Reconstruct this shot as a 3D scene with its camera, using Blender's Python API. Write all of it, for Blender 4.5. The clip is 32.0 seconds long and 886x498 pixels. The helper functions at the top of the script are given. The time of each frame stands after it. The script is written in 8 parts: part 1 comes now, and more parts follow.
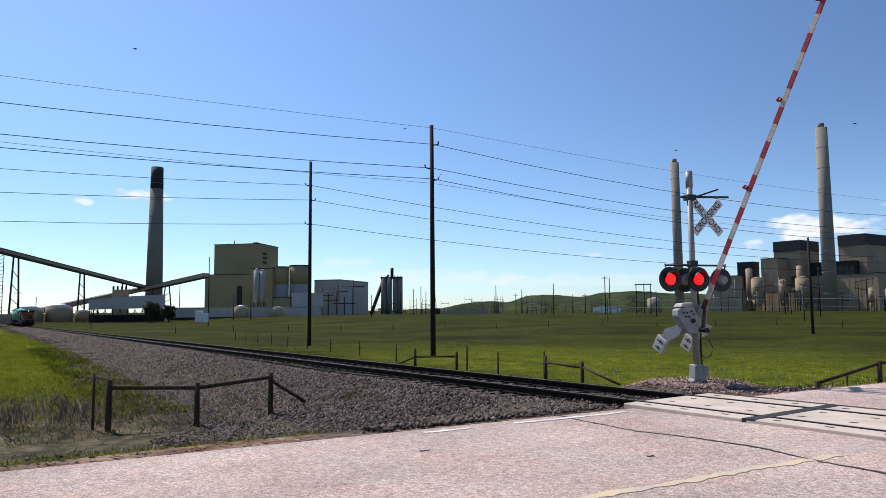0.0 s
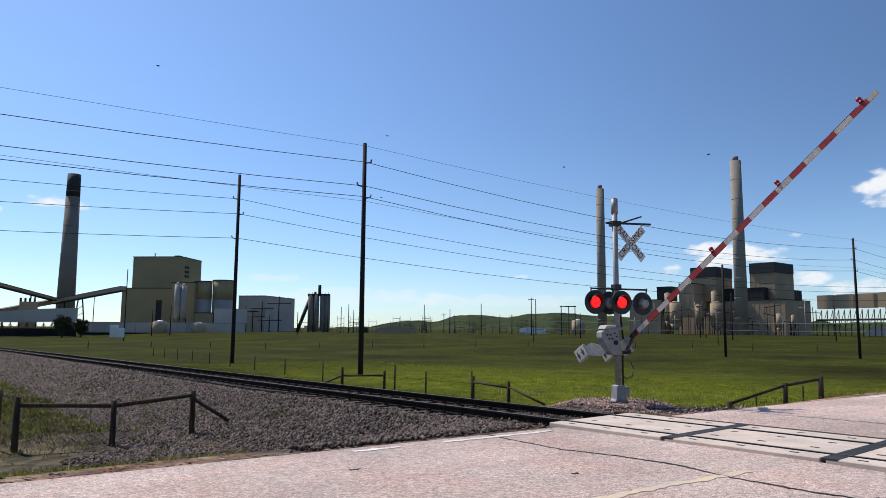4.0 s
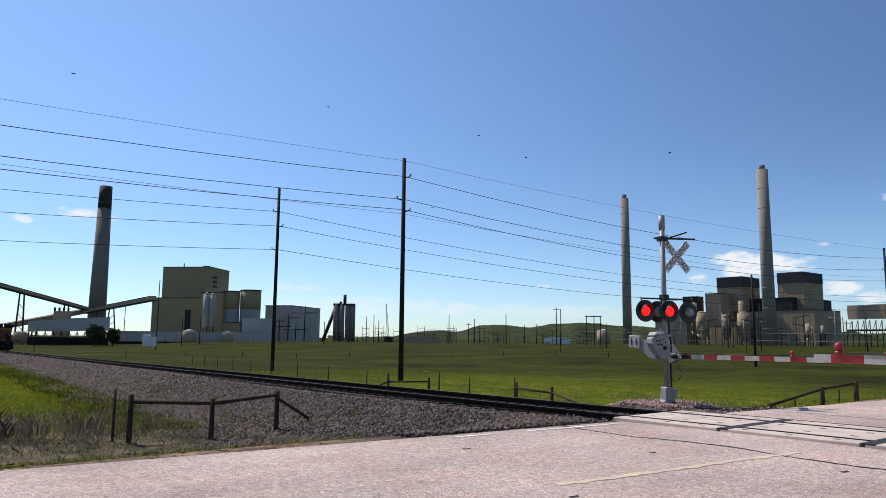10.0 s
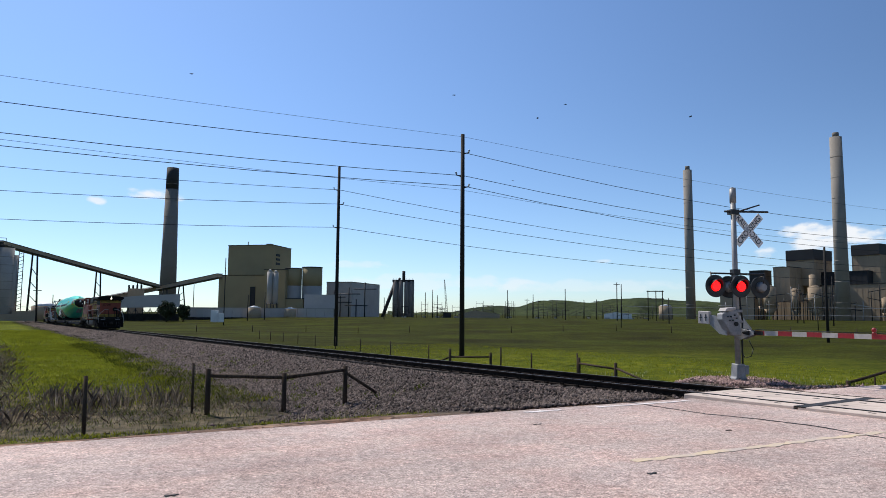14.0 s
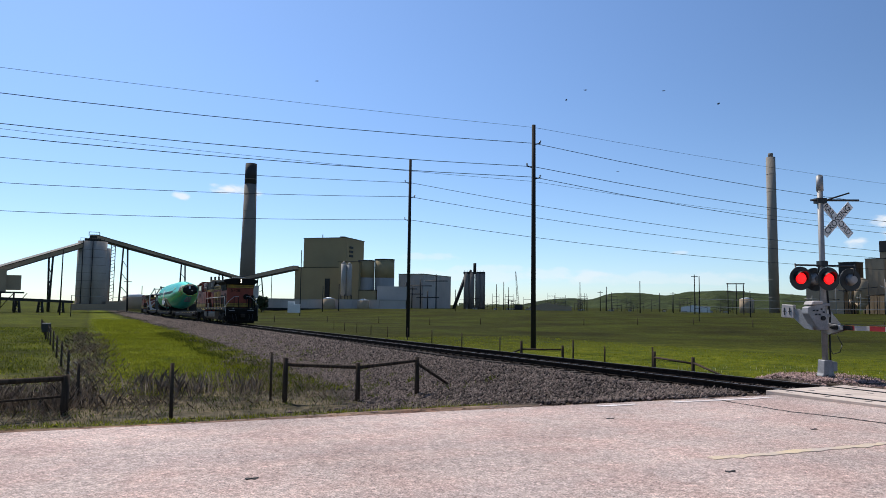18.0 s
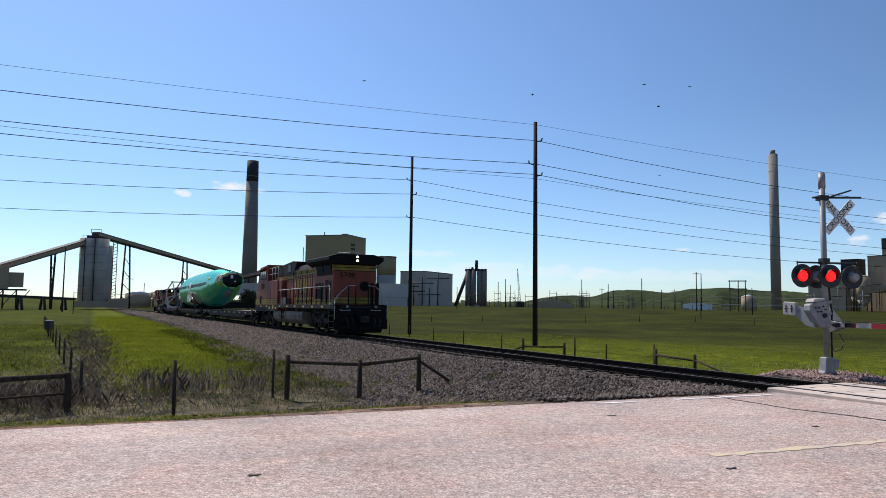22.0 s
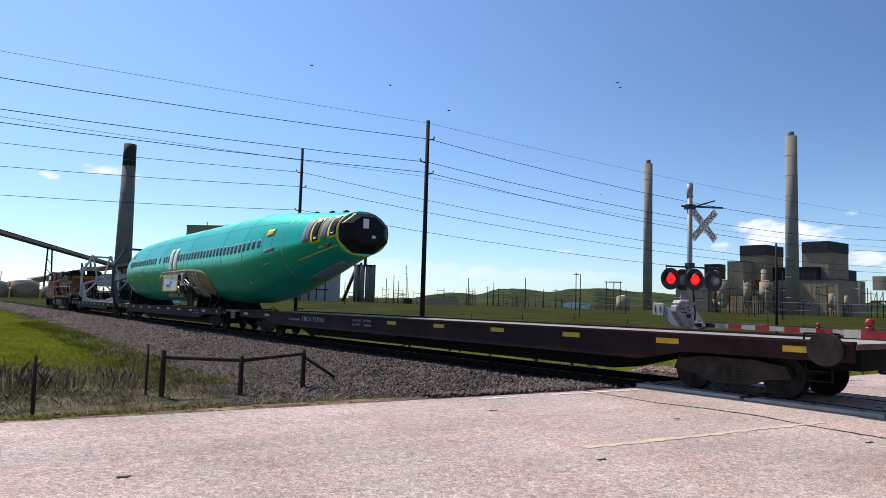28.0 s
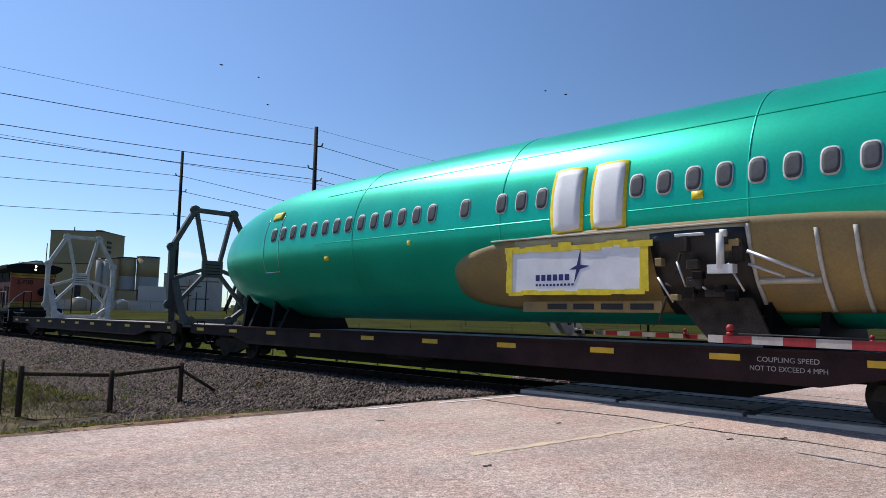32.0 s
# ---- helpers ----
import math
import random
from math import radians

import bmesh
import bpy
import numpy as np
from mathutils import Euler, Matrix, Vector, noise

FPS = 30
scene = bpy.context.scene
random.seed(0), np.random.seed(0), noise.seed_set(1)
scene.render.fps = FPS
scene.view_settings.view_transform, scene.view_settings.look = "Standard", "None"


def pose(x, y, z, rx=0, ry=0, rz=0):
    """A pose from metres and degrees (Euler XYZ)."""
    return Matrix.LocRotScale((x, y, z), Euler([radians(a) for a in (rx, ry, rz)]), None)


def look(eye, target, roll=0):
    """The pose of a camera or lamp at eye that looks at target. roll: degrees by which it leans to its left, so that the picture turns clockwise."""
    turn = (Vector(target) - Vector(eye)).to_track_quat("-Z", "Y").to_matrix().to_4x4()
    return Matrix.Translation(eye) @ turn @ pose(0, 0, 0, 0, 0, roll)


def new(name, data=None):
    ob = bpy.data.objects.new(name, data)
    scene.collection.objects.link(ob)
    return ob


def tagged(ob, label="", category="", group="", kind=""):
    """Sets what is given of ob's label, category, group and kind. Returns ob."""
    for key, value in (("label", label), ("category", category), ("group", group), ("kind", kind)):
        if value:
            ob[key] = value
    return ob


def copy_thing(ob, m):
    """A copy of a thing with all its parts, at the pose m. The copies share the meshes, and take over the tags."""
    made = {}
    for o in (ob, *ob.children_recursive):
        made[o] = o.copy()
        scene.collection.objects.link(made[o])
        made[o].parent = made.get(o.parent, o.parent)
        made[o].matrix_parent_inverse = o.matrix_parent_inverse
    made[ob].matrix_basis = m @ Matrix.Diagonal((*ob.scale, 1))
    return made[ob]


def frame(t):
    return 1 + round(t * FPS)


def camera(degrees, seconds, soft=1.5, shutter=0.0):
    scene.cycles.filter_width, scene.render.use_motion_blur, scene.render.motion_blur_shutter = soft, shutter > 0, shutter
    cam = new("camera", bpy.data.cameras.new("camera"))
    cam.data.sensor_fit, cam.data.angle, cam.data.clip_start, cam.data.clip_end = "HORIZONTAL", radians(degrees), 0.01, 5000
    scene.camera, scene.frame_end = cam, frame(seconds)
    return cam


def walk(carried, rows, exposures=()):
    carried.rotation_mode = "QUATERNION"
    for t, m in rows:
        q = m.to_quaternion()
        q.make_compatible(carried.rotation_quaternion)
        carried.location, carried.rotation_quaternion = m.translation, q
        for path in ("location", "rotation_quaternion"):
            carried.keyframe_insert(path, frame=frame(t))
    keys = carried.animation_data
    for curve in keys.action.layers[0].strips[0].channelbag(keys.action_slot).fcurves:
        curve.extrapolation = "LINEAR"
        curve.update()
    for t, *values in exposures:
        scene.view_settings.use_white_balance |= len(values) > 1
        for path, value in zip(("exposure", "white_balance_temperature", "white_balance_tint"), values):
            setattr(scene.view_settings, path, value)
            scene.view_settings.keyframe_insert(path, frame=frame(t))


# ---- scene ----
cam = camera(65.5, 32.0, soft=0.7)

PATH = [
    (0, (-0.029, -0.541, 1.796), (-0.157, 1.447, 1.971), -0.5),
    (0.5, (-0.056, -0.519, 1.799), (-0.189, 1.469, 1.977), -0.3),
    (1, (-0.089, -0.484, 1.792), (-0.252, 1.502, 1.968), -0.0),
    (1.5, (-0.087, -0.481, 1.798), (-0.269, 1.503, 1.97), 0.2),
    (2, (-0.078, -0.507, 1.802), (-0.233, 1.479, 1.978), 0.5),
    (2.5, (-0.074, -0.535, 1.809), (-0.155, 1.454, 1.995), 0.8),
    (3, (-0.069, -0.541, 1.805), (-0.068, 1.449, 2.005), 1.0),
    (3.5, (-0.075, -0.575, 1.803), (-0.017, 1.413, 2.016), 1.0),
    (5.5, (-0.312, -1.194, 1.736), (-0.192, 0.783, 2.009), -1.4),
    (6, (-0.432, -1.395, 1.719), (-0.286, 0.58, 1.994), -2.1),
    (6.5, (-0.518, -1.573, 1.715), (-0.348, 0.4, 1.997), -2.0),
    (7, (-0.527, -1.737, 1.722), (-0.385, 0.237, 2.01), -1.3),
    (7.5, (-0.562, -1.864, 1.718), (-0.491, 0.113, 2.01), -0.5),
    (8, (-0.69, -1.977, 1.719), (-0.649, 0.001, 2.009), -0.7),
    (8.5, (-0.884, -2.12, 1.704), (-0.816, -0.141, 1.986), -1.0),
    (9, (-1.042, -2.256, 1.7), (-0.947, -0.276, 1.967), -0.7),
    (9.5, (-1.179, -2.39, 1.677), (-1.111, -0.407, 1.928), 0.1),
    (10, (-1.33, -2.498, 1.679), (-1.319, -0.515, 1.936), 0.5),
    (10.5, (-1.455, -2.562, 1.696), (-1.49, -0.582, 1.979), 0.5),
    (11, (-1.512, -2.594, 1.695), (-1.561, -0.617, 1.994), 0.5),
    (11.5, (-1.514, -2.611, 1.693), (-1.559, -0.632, 1.98), 0.7),
    (12, (-1.497, -2.597, 1.693), (-1.535, -0.614, 1.956), 0.8),
    (12.5, (-1.492, -2.582, 1.695), (-1.535, -0.598, 1.938), 0.5),
    (13, (-1.499, -2.581, 1.699), (-1.57, -0.595, 1.92), 0.2),
    (13.5, (-1.503, -2.572, 1.698), (-1.616, -0.585, 1.899), 0.2),
    (14, (-1.515, -2.553, 1.696), (-1.67, -0.568, 1.882), 0.4),
    (14.5, (-1.512, -2.55, 1.696), (-1.702, -0.567, 1.875), 0.5),
    (16.5, (-1.51, -2.552, 1.682), (-1.821, -0.582, 1.837), 0.6),
    (17, (-1.507, -2.556, 1.686), (-1.845, -0.59, 1.839), 0.6),
    (17.5, (-1.504, -2.571, 1.69), (-1.858, -0.609, 1.845), 0.6),
    (18, (-1.504, -2.569, 1.695), (-1.863, -0.608, 1.856), 0.7),
    (18.5, (-1.5, -2.567, 1.694), (-1.86, -0.607, 1.862), 0.8),
    (19, (-1.505, -2.573, 1.694), (-1.867, -0.614, 1.866), 0.9),
    (19.5, (-1.502, -2.579, 1.7), (-1.871, -0.622, 1.874), 0.9),
    (20, (-1.499, -2.582, 1.701), (-1.875, -0.626, 1.878), 1.0),
    (20.5, (-1.504, -2.583, 1.7), (-1.884, -0.628, 1.879), 1.1),
    (21, (-1.511, -2.588, 1.696), (-1.891, -0.632, 1.876), 1.1),
    (21.5, (-1.513, -2.595, 1.692), (-1.888, -0.638, 1.864), 1.0),
    (22, (-1.501, -2.587, 1.698), (-1.865, -0.626, 1.851), 0.7),
    (22.5, (-1.504, -2.575, 1.698), (-1.853, -0.61, 1.833), 0.6),
    (23, (-1.5, -2.572, 1.697), (-1.835, -0.604, 1.824), 0.5),
    (23.5, (-1.498, -2.564, 1.7), (-1.816, -0.593, 1.826), 0.6),
    (24, (-1.492, -2.557, 1.702), (-1.782, -0.583, 1.829), 0.7),
    (24.5, (-1.504, -2.555, 1.703), (-1.754, -0.575, 1.835), 0.9),
    (25, (-1.506, -2.55, 1.701), (-1.71, -0.565, 1.843), 1.0),
    (25.5, (-1.502, -2.544, 1.7), (-1.662, -0.556, 1.855), 1.1),
    (26, (-1.506, -2.55, 1.698), (-1.635, -0.561, 1.866), 1.1),
    (26.5, (-1.508, -2.572, 1.697), (-1.618, -0.582, 1.87), 1.2),
    (28.5, (-1.494, -2.617, 1.708), (-1.531, -0.623, 1.852), 1.7),
    (29, (-1.498, -2.606, 1.711), (-1.538, -0.612, 1.859), 1.6),
    (29.5, (-1.504, -2.593, 1.707), (-1.547, -0.599, 1.859), 1.4),
    (30, (-1.504, -2.588, 1.709), (-1.551, -0.594, 1.862), 1.2),
    (30.5, (-1.506, -2.589, 1.709), (-1.557, -0.596, 1.865), 1.3),
    (31, (-1.502, -2.587, 1.705), (-1.535, -0.594, 1.869), 1.4),
    (31.5, (-1.497, -2.576, 1.706), (-1.443, -0.585, 1.881), 1.3),
    (32, (-1.498, -2.575, 1.708), (-1.222, -0.603, 1.89), 1.3),
]
walk(cam, [(t, look(eye, target, roll)) for t, eye, target, roll in PATH], exposures=((0, 0.0), (5, -0.08), (10, -0.1), (16, -0.05), (22, -0.08), (24.5, 0.08), (26, 0.18), (28, 0.05), (30, -0.06), (32, -0.1)))

# ---- plan: track frame (x along travel, y away from the road side), road frame ----
TRACK_AT = (3.231, 13.809, 0.02)
TRACK_TURN = -52.6
TRACK_RISE = 0.009
TRACK = pose(*TRACK_AT, 0, 0, TRACK_TURN) @ pose(0, 0, 0, 0, -math.degrees(math.atan(TRACK_RISE)), 0)
ROAD = pose(1.12, 6.37, 0.0, 0, 0, 32.0)
EYE_AT = Vector((-1.5, -2.6, 1.69))


def polar(bearing, distance, z=0.0):
    """A far place by its bearing (clockwise from +y) and distance from the standing point."""
    b = radians(bearing)
    return Vector((EYE_AT.x + distance * math.sin(b), EYE_AT.y + distance * math.cos(b), z))


def smooth(a, b, x):
    k = min(1.0, max(0.0, (x - a) / (b - a)))
    return k * k * (3 - 2 * k)


def mixed(a, b, k):
    return a + (b - a) * k


# ---- world and sun ----
SUN_AZIMUTH, SUN_ELEVATION = -46.0, 52.0   # bearing clockwise from +y, and height, degrees
world = bpy.data.worlds.new("sky")
scene.world = world
world.use_nodes = True
wn, wl = world.node_tree.nodes, world.node_tree.links
wn.clear()
w_out = wn.new("ShaderNodeOutputWorld")
w_bg = wn.new("ShaderNodeBackground")
w_sky = wn.new("ShaderNodeTexSky")
w_sky.sky_type = "NISHITA"
w_sky.sun_disc = False
w_sky.sun_elevation = radians(SUN_ELEVATION)
w_sky.sun_rotation = radians(SUN_AZIMUTH)
w_sky.altitude = 1500
w_sky.air_density = 1.0
w_sky.dust_density = 1.0
w_sky.ozone_density = 2.0
w_bg.inputs["Strength"].default_value = 0.124
w_tint = wn.new("ShaderNodeMix")
w_tint.data_type, w_tint.blend_type = "RGBA", "MULTIPLY"
w_tint.inputs["Factor"].default_value = 1.0
w_tint.inputs["B"].default_value = (0.86, 1.0, 1.16, 1)
wl.new(w_sky.outputs[0], w_tint.inputs["A"])
w_co = wn.new("ShaderNodeTexCoord")
w_noise = wn.new("ShaderNodeTexNoise")
w_noise.inputs["Scale"].default_value, w_noise.inputs["Detail"].default_value = 26.0, 7
w_map = wn.new("ShaderNodeMapping")
w_map.inputs["Scale"].default_value = (1, 1, 2.2)
wl.new(w_co.outputs["Generated"], w_map.inputs["Vector"])
wl.new(w_map.outputs[0], w_noise.inputs["Vector"])
# the sky pales towards the sun and deepens away from it, less so near the horizon
w_sun = wn.new("ShaderNodeVectorMath")
w_sun.operation = "DOT_PRODUCT"
w_sun.inputs[1].default_value = (math.sin(radians(SUN_AZIMUTH)) * math.cos(radians(SUN_ELEVATION)), math.cos(radians(SUN_AZIMUTH)) * math.cos(radians(SUN_ELEVATION)), math.sin(radians(SUN_ELEVATION)))
wl.new(w_co.outputs["Generated"], w_sun.inputs[0])
w_glow = wn.new("ShaderNodeMapRange")
w_glow.inputs["From Min"].default_value, w_glow.inputs["From Max"].default_value = 0.30, 0.92
w_glow.inputs["To Min"].default_value, w_glow.inputs["To Max"].default_value = -0.22, 0.24
wl.new(w_sun.outputs["Value"], w_glow.inputs["Value"])
w_axes = wn.new("ShaderNodeSeparateXYZ")
wl.new(w_co.outputs["Generated"], w_axes.inputs[0])
w_high = wn.new("ShaderNodeMapRange")
w_high.interpolation_type = "SMOOTHSTEP"
w_high.inputs["From Min"].default_value, w_high.inputs["From Max"].default_value = 0.02, 0.34
wl.new(w_axes.outputs["Z"], w_high.inputs["Value"])
w_gain = wn.new("ShaderNodeMath")
w_gain.operation = "MULTIPLY"
wl.new(w_glow.outputs[0], w_gain.inputs[0])
wl.new(w_high.outputs[0], w_gain.inputs[1])
w_one = wn.new("ShaderNodeMath")
w_one.operation = "ADD"
w_one.inputs[1].default_value = 1.0
wl.new(w_gain.outputs[0], w_one.inputs[0])
w_deep = wn.new("ShaderNodeVectorMath")
w_deep.operation = "SCALE"
wl.new(w_tint.outputs["Result"], w_deep.inputs[0])
wl.new(w_one.outputs[0], w_deep.inputs["Scale"])
sky_colour = w_deep.outputs["Vector"]
# fair-weather clouds: bearing, elevation tangent, half-width and half-height in radians, thickness
CLOUDS = ((-27.3, 0.157, 0.040, 0.011, 1.0), (-31.3, 0.144, 0.013, 0.006, 0.8), (25.0, 0.100, 0.062, 0.018, 1.0), (20.6, 0.084, 0.022, 0.008, 0.9), (29.6, 0.066, 0.045, 0.014, 0.9), (35.4, 0.178, 0.030, 0.022, 1.0), (33.4, 0.055, 0.05, 0.012, 0.8), (-12.2, 0.068, 0.05, 0.007, 0.35), (-5.0, 0.045, 0.16, 0.012, 0.35), (6.0, 0.04, 0.14, 0.010, 0.3), (8.6, 0.075, 0.012, 0.004, 0.5), (29.5, 0.124, 0.012, 0.005, 0.7))
for bearing, tangent, half_w, half_h, thick in CLOUDS:
    b_, e_ = radians(bearing), math.atan(tangent)
    fwd = Vector((math.sin(b_) * math.cos(e_), math.cos(b_) * math.cos(e_), math.sin(e_)))
    side = Vector((math.cos(b_), -math.sin(b_), 0))
    over = side.cross(fwd)
    terms = []
    for axis, half in ((side, half_w), (over, half_h)):
        dot = wn.new("ShaderNodeVectorMath")
        dot.operation = "DOT_PRODUCT"
        dot.inputs[1].default_value = axis / half
        wl.new(w_co.outputs["Generated"], dot.inputs[0])
        sq = wn.new("ShaderNodeMath")
        sq.operation = "MULTIPLY"
        wl.new(dot.outputs["Value"], sq.inputs[0])
        wl.new(dot.outputs["Value"], sq.inputs[1])
        terms.append(sq.outputs[0])
    ahead = wn.new("ShaderNodeVectorMath")
    ahead.operation = "DOT_PRODUCT"
    ahead.inputs[1].default_value = fwd
    wl.new(w_co.outputs["Generated"], ahead.inputs[0])
    front = wn.new("ShaderNodeMath")
    front.operation = "GREATER_THAN"
    front.inputs[1].default_value = 0.5
    wl.new(ahead.outputs["Value"], front.inputs[0])
    total = wn.new("ShaderNodeMath")
    total.operation = "ADD"
    wl.new(terms[0], total.inputs[0])
    wl.new(terms[1], total.inputs[1])
    ragged = wn.new("ShaderNodeMath")
    ragged.operation = "MULTIPLY_ADD"
    ragged.inputs[1].default_value, ragged.inputs[2].default_value = -4.2, 2.1
    wl.new(w_noise.outputs["Fac"], ragged.inputs[0])
    rim = wn.new("ShaderNodeMath")
    rim.operation = "ADD"
    wl.new(total.outputs[0], rim.inputs[0])
    wl.new(ragged.outputs[0], rim.inputs[1])
    cover = wn.new("ShaderNodeMapRange")
    cover.interpolation_type = "SMOOTHSTEP"
    cover.inputs["From Min"].default_value, cover.inputs["From Max"].default_value = 1.1, 0.1
    cover.inputs["To Min"].default_value, cover.inputs["To Max"].default_value = 0.0, thick
    wl.new(rim.outputs[0], cover.inputs["Value"])
    shown = wn.new("ShaderNodeMath")
    shown.operation = "MULTIPLY"
    wl.new(cover.outputs[0], shown.inputs[0])
    wl.new(front.outputs[0], shown.inputs[1])
    layer = wn.new("ShaderNodeMix")
    layer.data_type = "RGBA"
    layer.inputs["B"].default_value = (7.5, 7.8, 8.2, 1)
    wl.new(shown.outputs[0], layer.inputs["Factor"])
    wl.new(sky_colour, layer.inputs["A"])
    sky_colour = layer.outputs["Result"]
wl.new(sky_colour, w_bg.inputs["Color"])
wl.new(w_bg.outputs[0], w_out.inputs["Surface"])
sun_data = bpy.data.lights.new("sun", "SUN")
sun_data.energy = 4.7
sun_data.angle = radians(0.53)
sun_data.color = (1.0, 0.95, 0.88)
sun = new("sun", sun_data)
sun_from = Vector((math.sin(radians(SUN_AZIMUTH)) * math.cos(radians(SUN_ELEVATION)), math.cos(radians(SUN_AZIMUTH)) * math.cos(radians(SUN_ELEVATION)), math.sin(radians(SUN_ELEVATION))))
sun.matrix_world = look(sun_from * 300, (0, 0, 0))
scene.view_settings.exposure = 0.0


# ---- materials ----
def material(name, colour, rough=0.7, metal=0.0, spread=0.25, scale=6.0, fine=60.0, bump=0.2, tint=None, stretch=(1, 1, 1), spec=0.5, jitter=0.0, emit=None, leaf=0.0):
    """A worn procedural surface: colour varied at a coarse and a fine scale, with relief. jitter: brightness steps from piece to piece."""
    m = bpy.data.materials.new(name)
    m.use_nodes = True
    n, l = m.node_tree.nodes, m.node_tree.links
    b = n["Principled BSDF"]
    b.inputs["Roughness"].default_value = rough
    b.inputs["Metallic"].default_value = metal
    b.inputs["Specular IOR Level"].default_value = spec
    tc = n.new("ShaderNodeTexCoord")
    mp = n.new("ShaderNodeMapping")
    mp.inputs["Scale"].default_value = stretch
    l.new(tc.outputs["Object"], mp.inputs["Vector"])
    big = n.new("ShaderNodeTexNoise")
    big.inputs["Scale"].default_value = scale
    big.inputs["Detail"].default_value = 5
    small = n.new("ShaderNodeTexNoise")
    small.inputs["Scale"].default_value = fine
    small.inputs["Detail"].default_value = 4
    l.new(mp.outputs[0], big.inputs["Vector"])
    l.new(mp.outputs[0], small.inputs["Vector"])
    dark = [c * (1 - spread) for c in colour]
    light = [min(1, c * (1 + spread)) for c in colour]
    if tint:
        dark = list(tint)
    ramp = n.new("ShaderNodeValToRGB")
    ramp.color_ramp.elements[0].position, ramp.color_ramp.elements[1].position = 0.32, 0.68
    ramp.color_ramp.elements[0].color, ramp.color_ramp.elements[1].color = (*dark, 1), (*light, 1)
    l.new(big.outputs["Fac"], ramp.inputs["Fac"])
    mul = n.new("ShaderNodeMix")
    mul.data_type, mul.blend_type = "RGBA", "MULTIPLY"
    mul.inputs["Factor"].default_value = 1.0
    ramp2 = n.new("ShaderNodeValToRGB")
    ramp2.color_ramp.elements[0].position, ramp2.color_ramp.elements[1].position = 0.3, 0.7
    lo = 1 - spread * 0.9
    ramp2.color_ramp.elements[0].color, ramp2.color_ramp.elements[1].color = (lo, lo, lo, 1), (1, 1, 1, 1)
    l.new(small.outputs["Fac"], ramp2.inputs["Fac"])
    l.new(ramp.outputs["Color"], mul.inputs["A"])
    l.new(ramp2.outputs["Color"], mul.inputs["B"])
    last = mul.outputs["Result"]
    if jitter:
        info = n.new("ShaderNodeObjectInfo")
        geo = n.new("ShaderNodeNewGeometry")
        add = n.new("ShaderNodeMath")
        add.operation = "ADD"
        l.new(info.outputs["Random"], add.inputs[0])
        l.new(geo.outputs["Random Per Island"], add.inputs[1])
        fr = n.new("ShaderNodeMath")
        fr.operation = "FRACT"
        l.new(add.outputs[0], fr.inputs[0])
        rng = n.new("ShaderNodeMapRange")
        rng.inputs["To Min"].default_value, rng.inputs["To Max"].default_value = 1 - jitter, 1 + jitter
        l.new(fr.outputs[0], rng.inputs["Value"])
        hs = n.new("ShaderNodeHueSaturation")
        l.new(rng.outputs[0], hs.inputs["Value"])
        l.new(last, hs.inputs["Color"])
        last = hs.outputs["Color"]
    l.new(last, b.inputs["Base Color"])
    if bump:
        bp = n.new("ShaderNodeBump")
        bp.inputs["Strength"].default_value = bump
        bp.inputs["Distance"].default_value = 0.6 / fine
        l.new(small.outputs["Fac"], bp.inputs["Height"])
        l.new(bp.outputs["Normal"], b.inputs["Normal"])
    if leaf:
        tr = n.new("ShaderNodeBsdfTranslucent")
        mx = n.new("ShaderNodeMixShader")
        mx.inputs[0].default_value = leaf
        l.new(last, tr.inputs["Color"])
        l.new(b.outputs[0], mx.inputs[1])
        l.new(tr.outputs[0], mx.inputs[2])
        l.new(mx.outputs[0], n["Material Output"].inputs["Surface"])
    if emit:
        b.inputs["Emission Color"].default_value = (*emit[:3], 1)
        b.inputs["Emission Strength"].default_value = emit[3]
    return m


M_GRASS = material("field_grass", (0.052, 0.060, 0.008), 1.0, spread=0.42, scale=0.055, fine=2.2, bump=0.7, tint=(0.036, 0.034, 0.008), spec=0.03)
M_ASPHALT = material("road_asphalt", (0.67, 0.545, 0.475), 0.9, spread=0.18, scale=0.30, fine=38.0, bump=1.0, spec=0.2)
M_STONE = material("ballast_stone", (0.105, 0.084, 0.074), 0.9, spread=0.4, scale=8.0, fine=60.0, jitter=0.85, tint=(0.12, 0.085, 0.072), spec=0.25)
M_RAIL = material("rail_steel", (0.022, 0.016, 0.013), 0.9, 0.0, spread=0.35, scale=4, fine=40, spec=0.06)
M_RAILHEAD = material("polished_rail_head", (0.16, 0.14, 0.125), 0.45, 0.8, spread=0.2, scale=4, fine=40, bump=0.05)
M_TIE = material("concrete_tie", (0.085, 0.07, 0.06), 0.95, spread=0.3, scale=5, fine=50, spec=0.1)
M_PANEL = material("crossing_concrete", (0.60, 0.485, 0.40), 0.85, spread=0.15, scale=1.5, fine=50)
M_WOOD = material("weathered_wood", (0.075, 0.053, 0.038), 0.95, spec=0.1, spread=0.4, scale=3, fine=40, stretch=(6, 6, 0.6))
M_POLE = material("creosote_pole", (0.016, 0.012, 0.010), 0.9, spread=0.4, scale=3, fine=30, stretch=(6, 6, 0.5))
M_SILVER = material("aluminium_paint", (0.30, 0.29, 0.28), 0.55, 0.2, spread=0.12, scale=6, fine=60, bump=0.1)
M_WHITE = material("white_paint", (0.75, 0.74, 0.72), 0.55, spread=0.12, scale=6, fine=60, bump=0.05)
M_RED = material("red_sheeting", (0.34, 0.016, 0.02), 0.45, spread=0.15, scale=10, fine=60, bump=0.05)
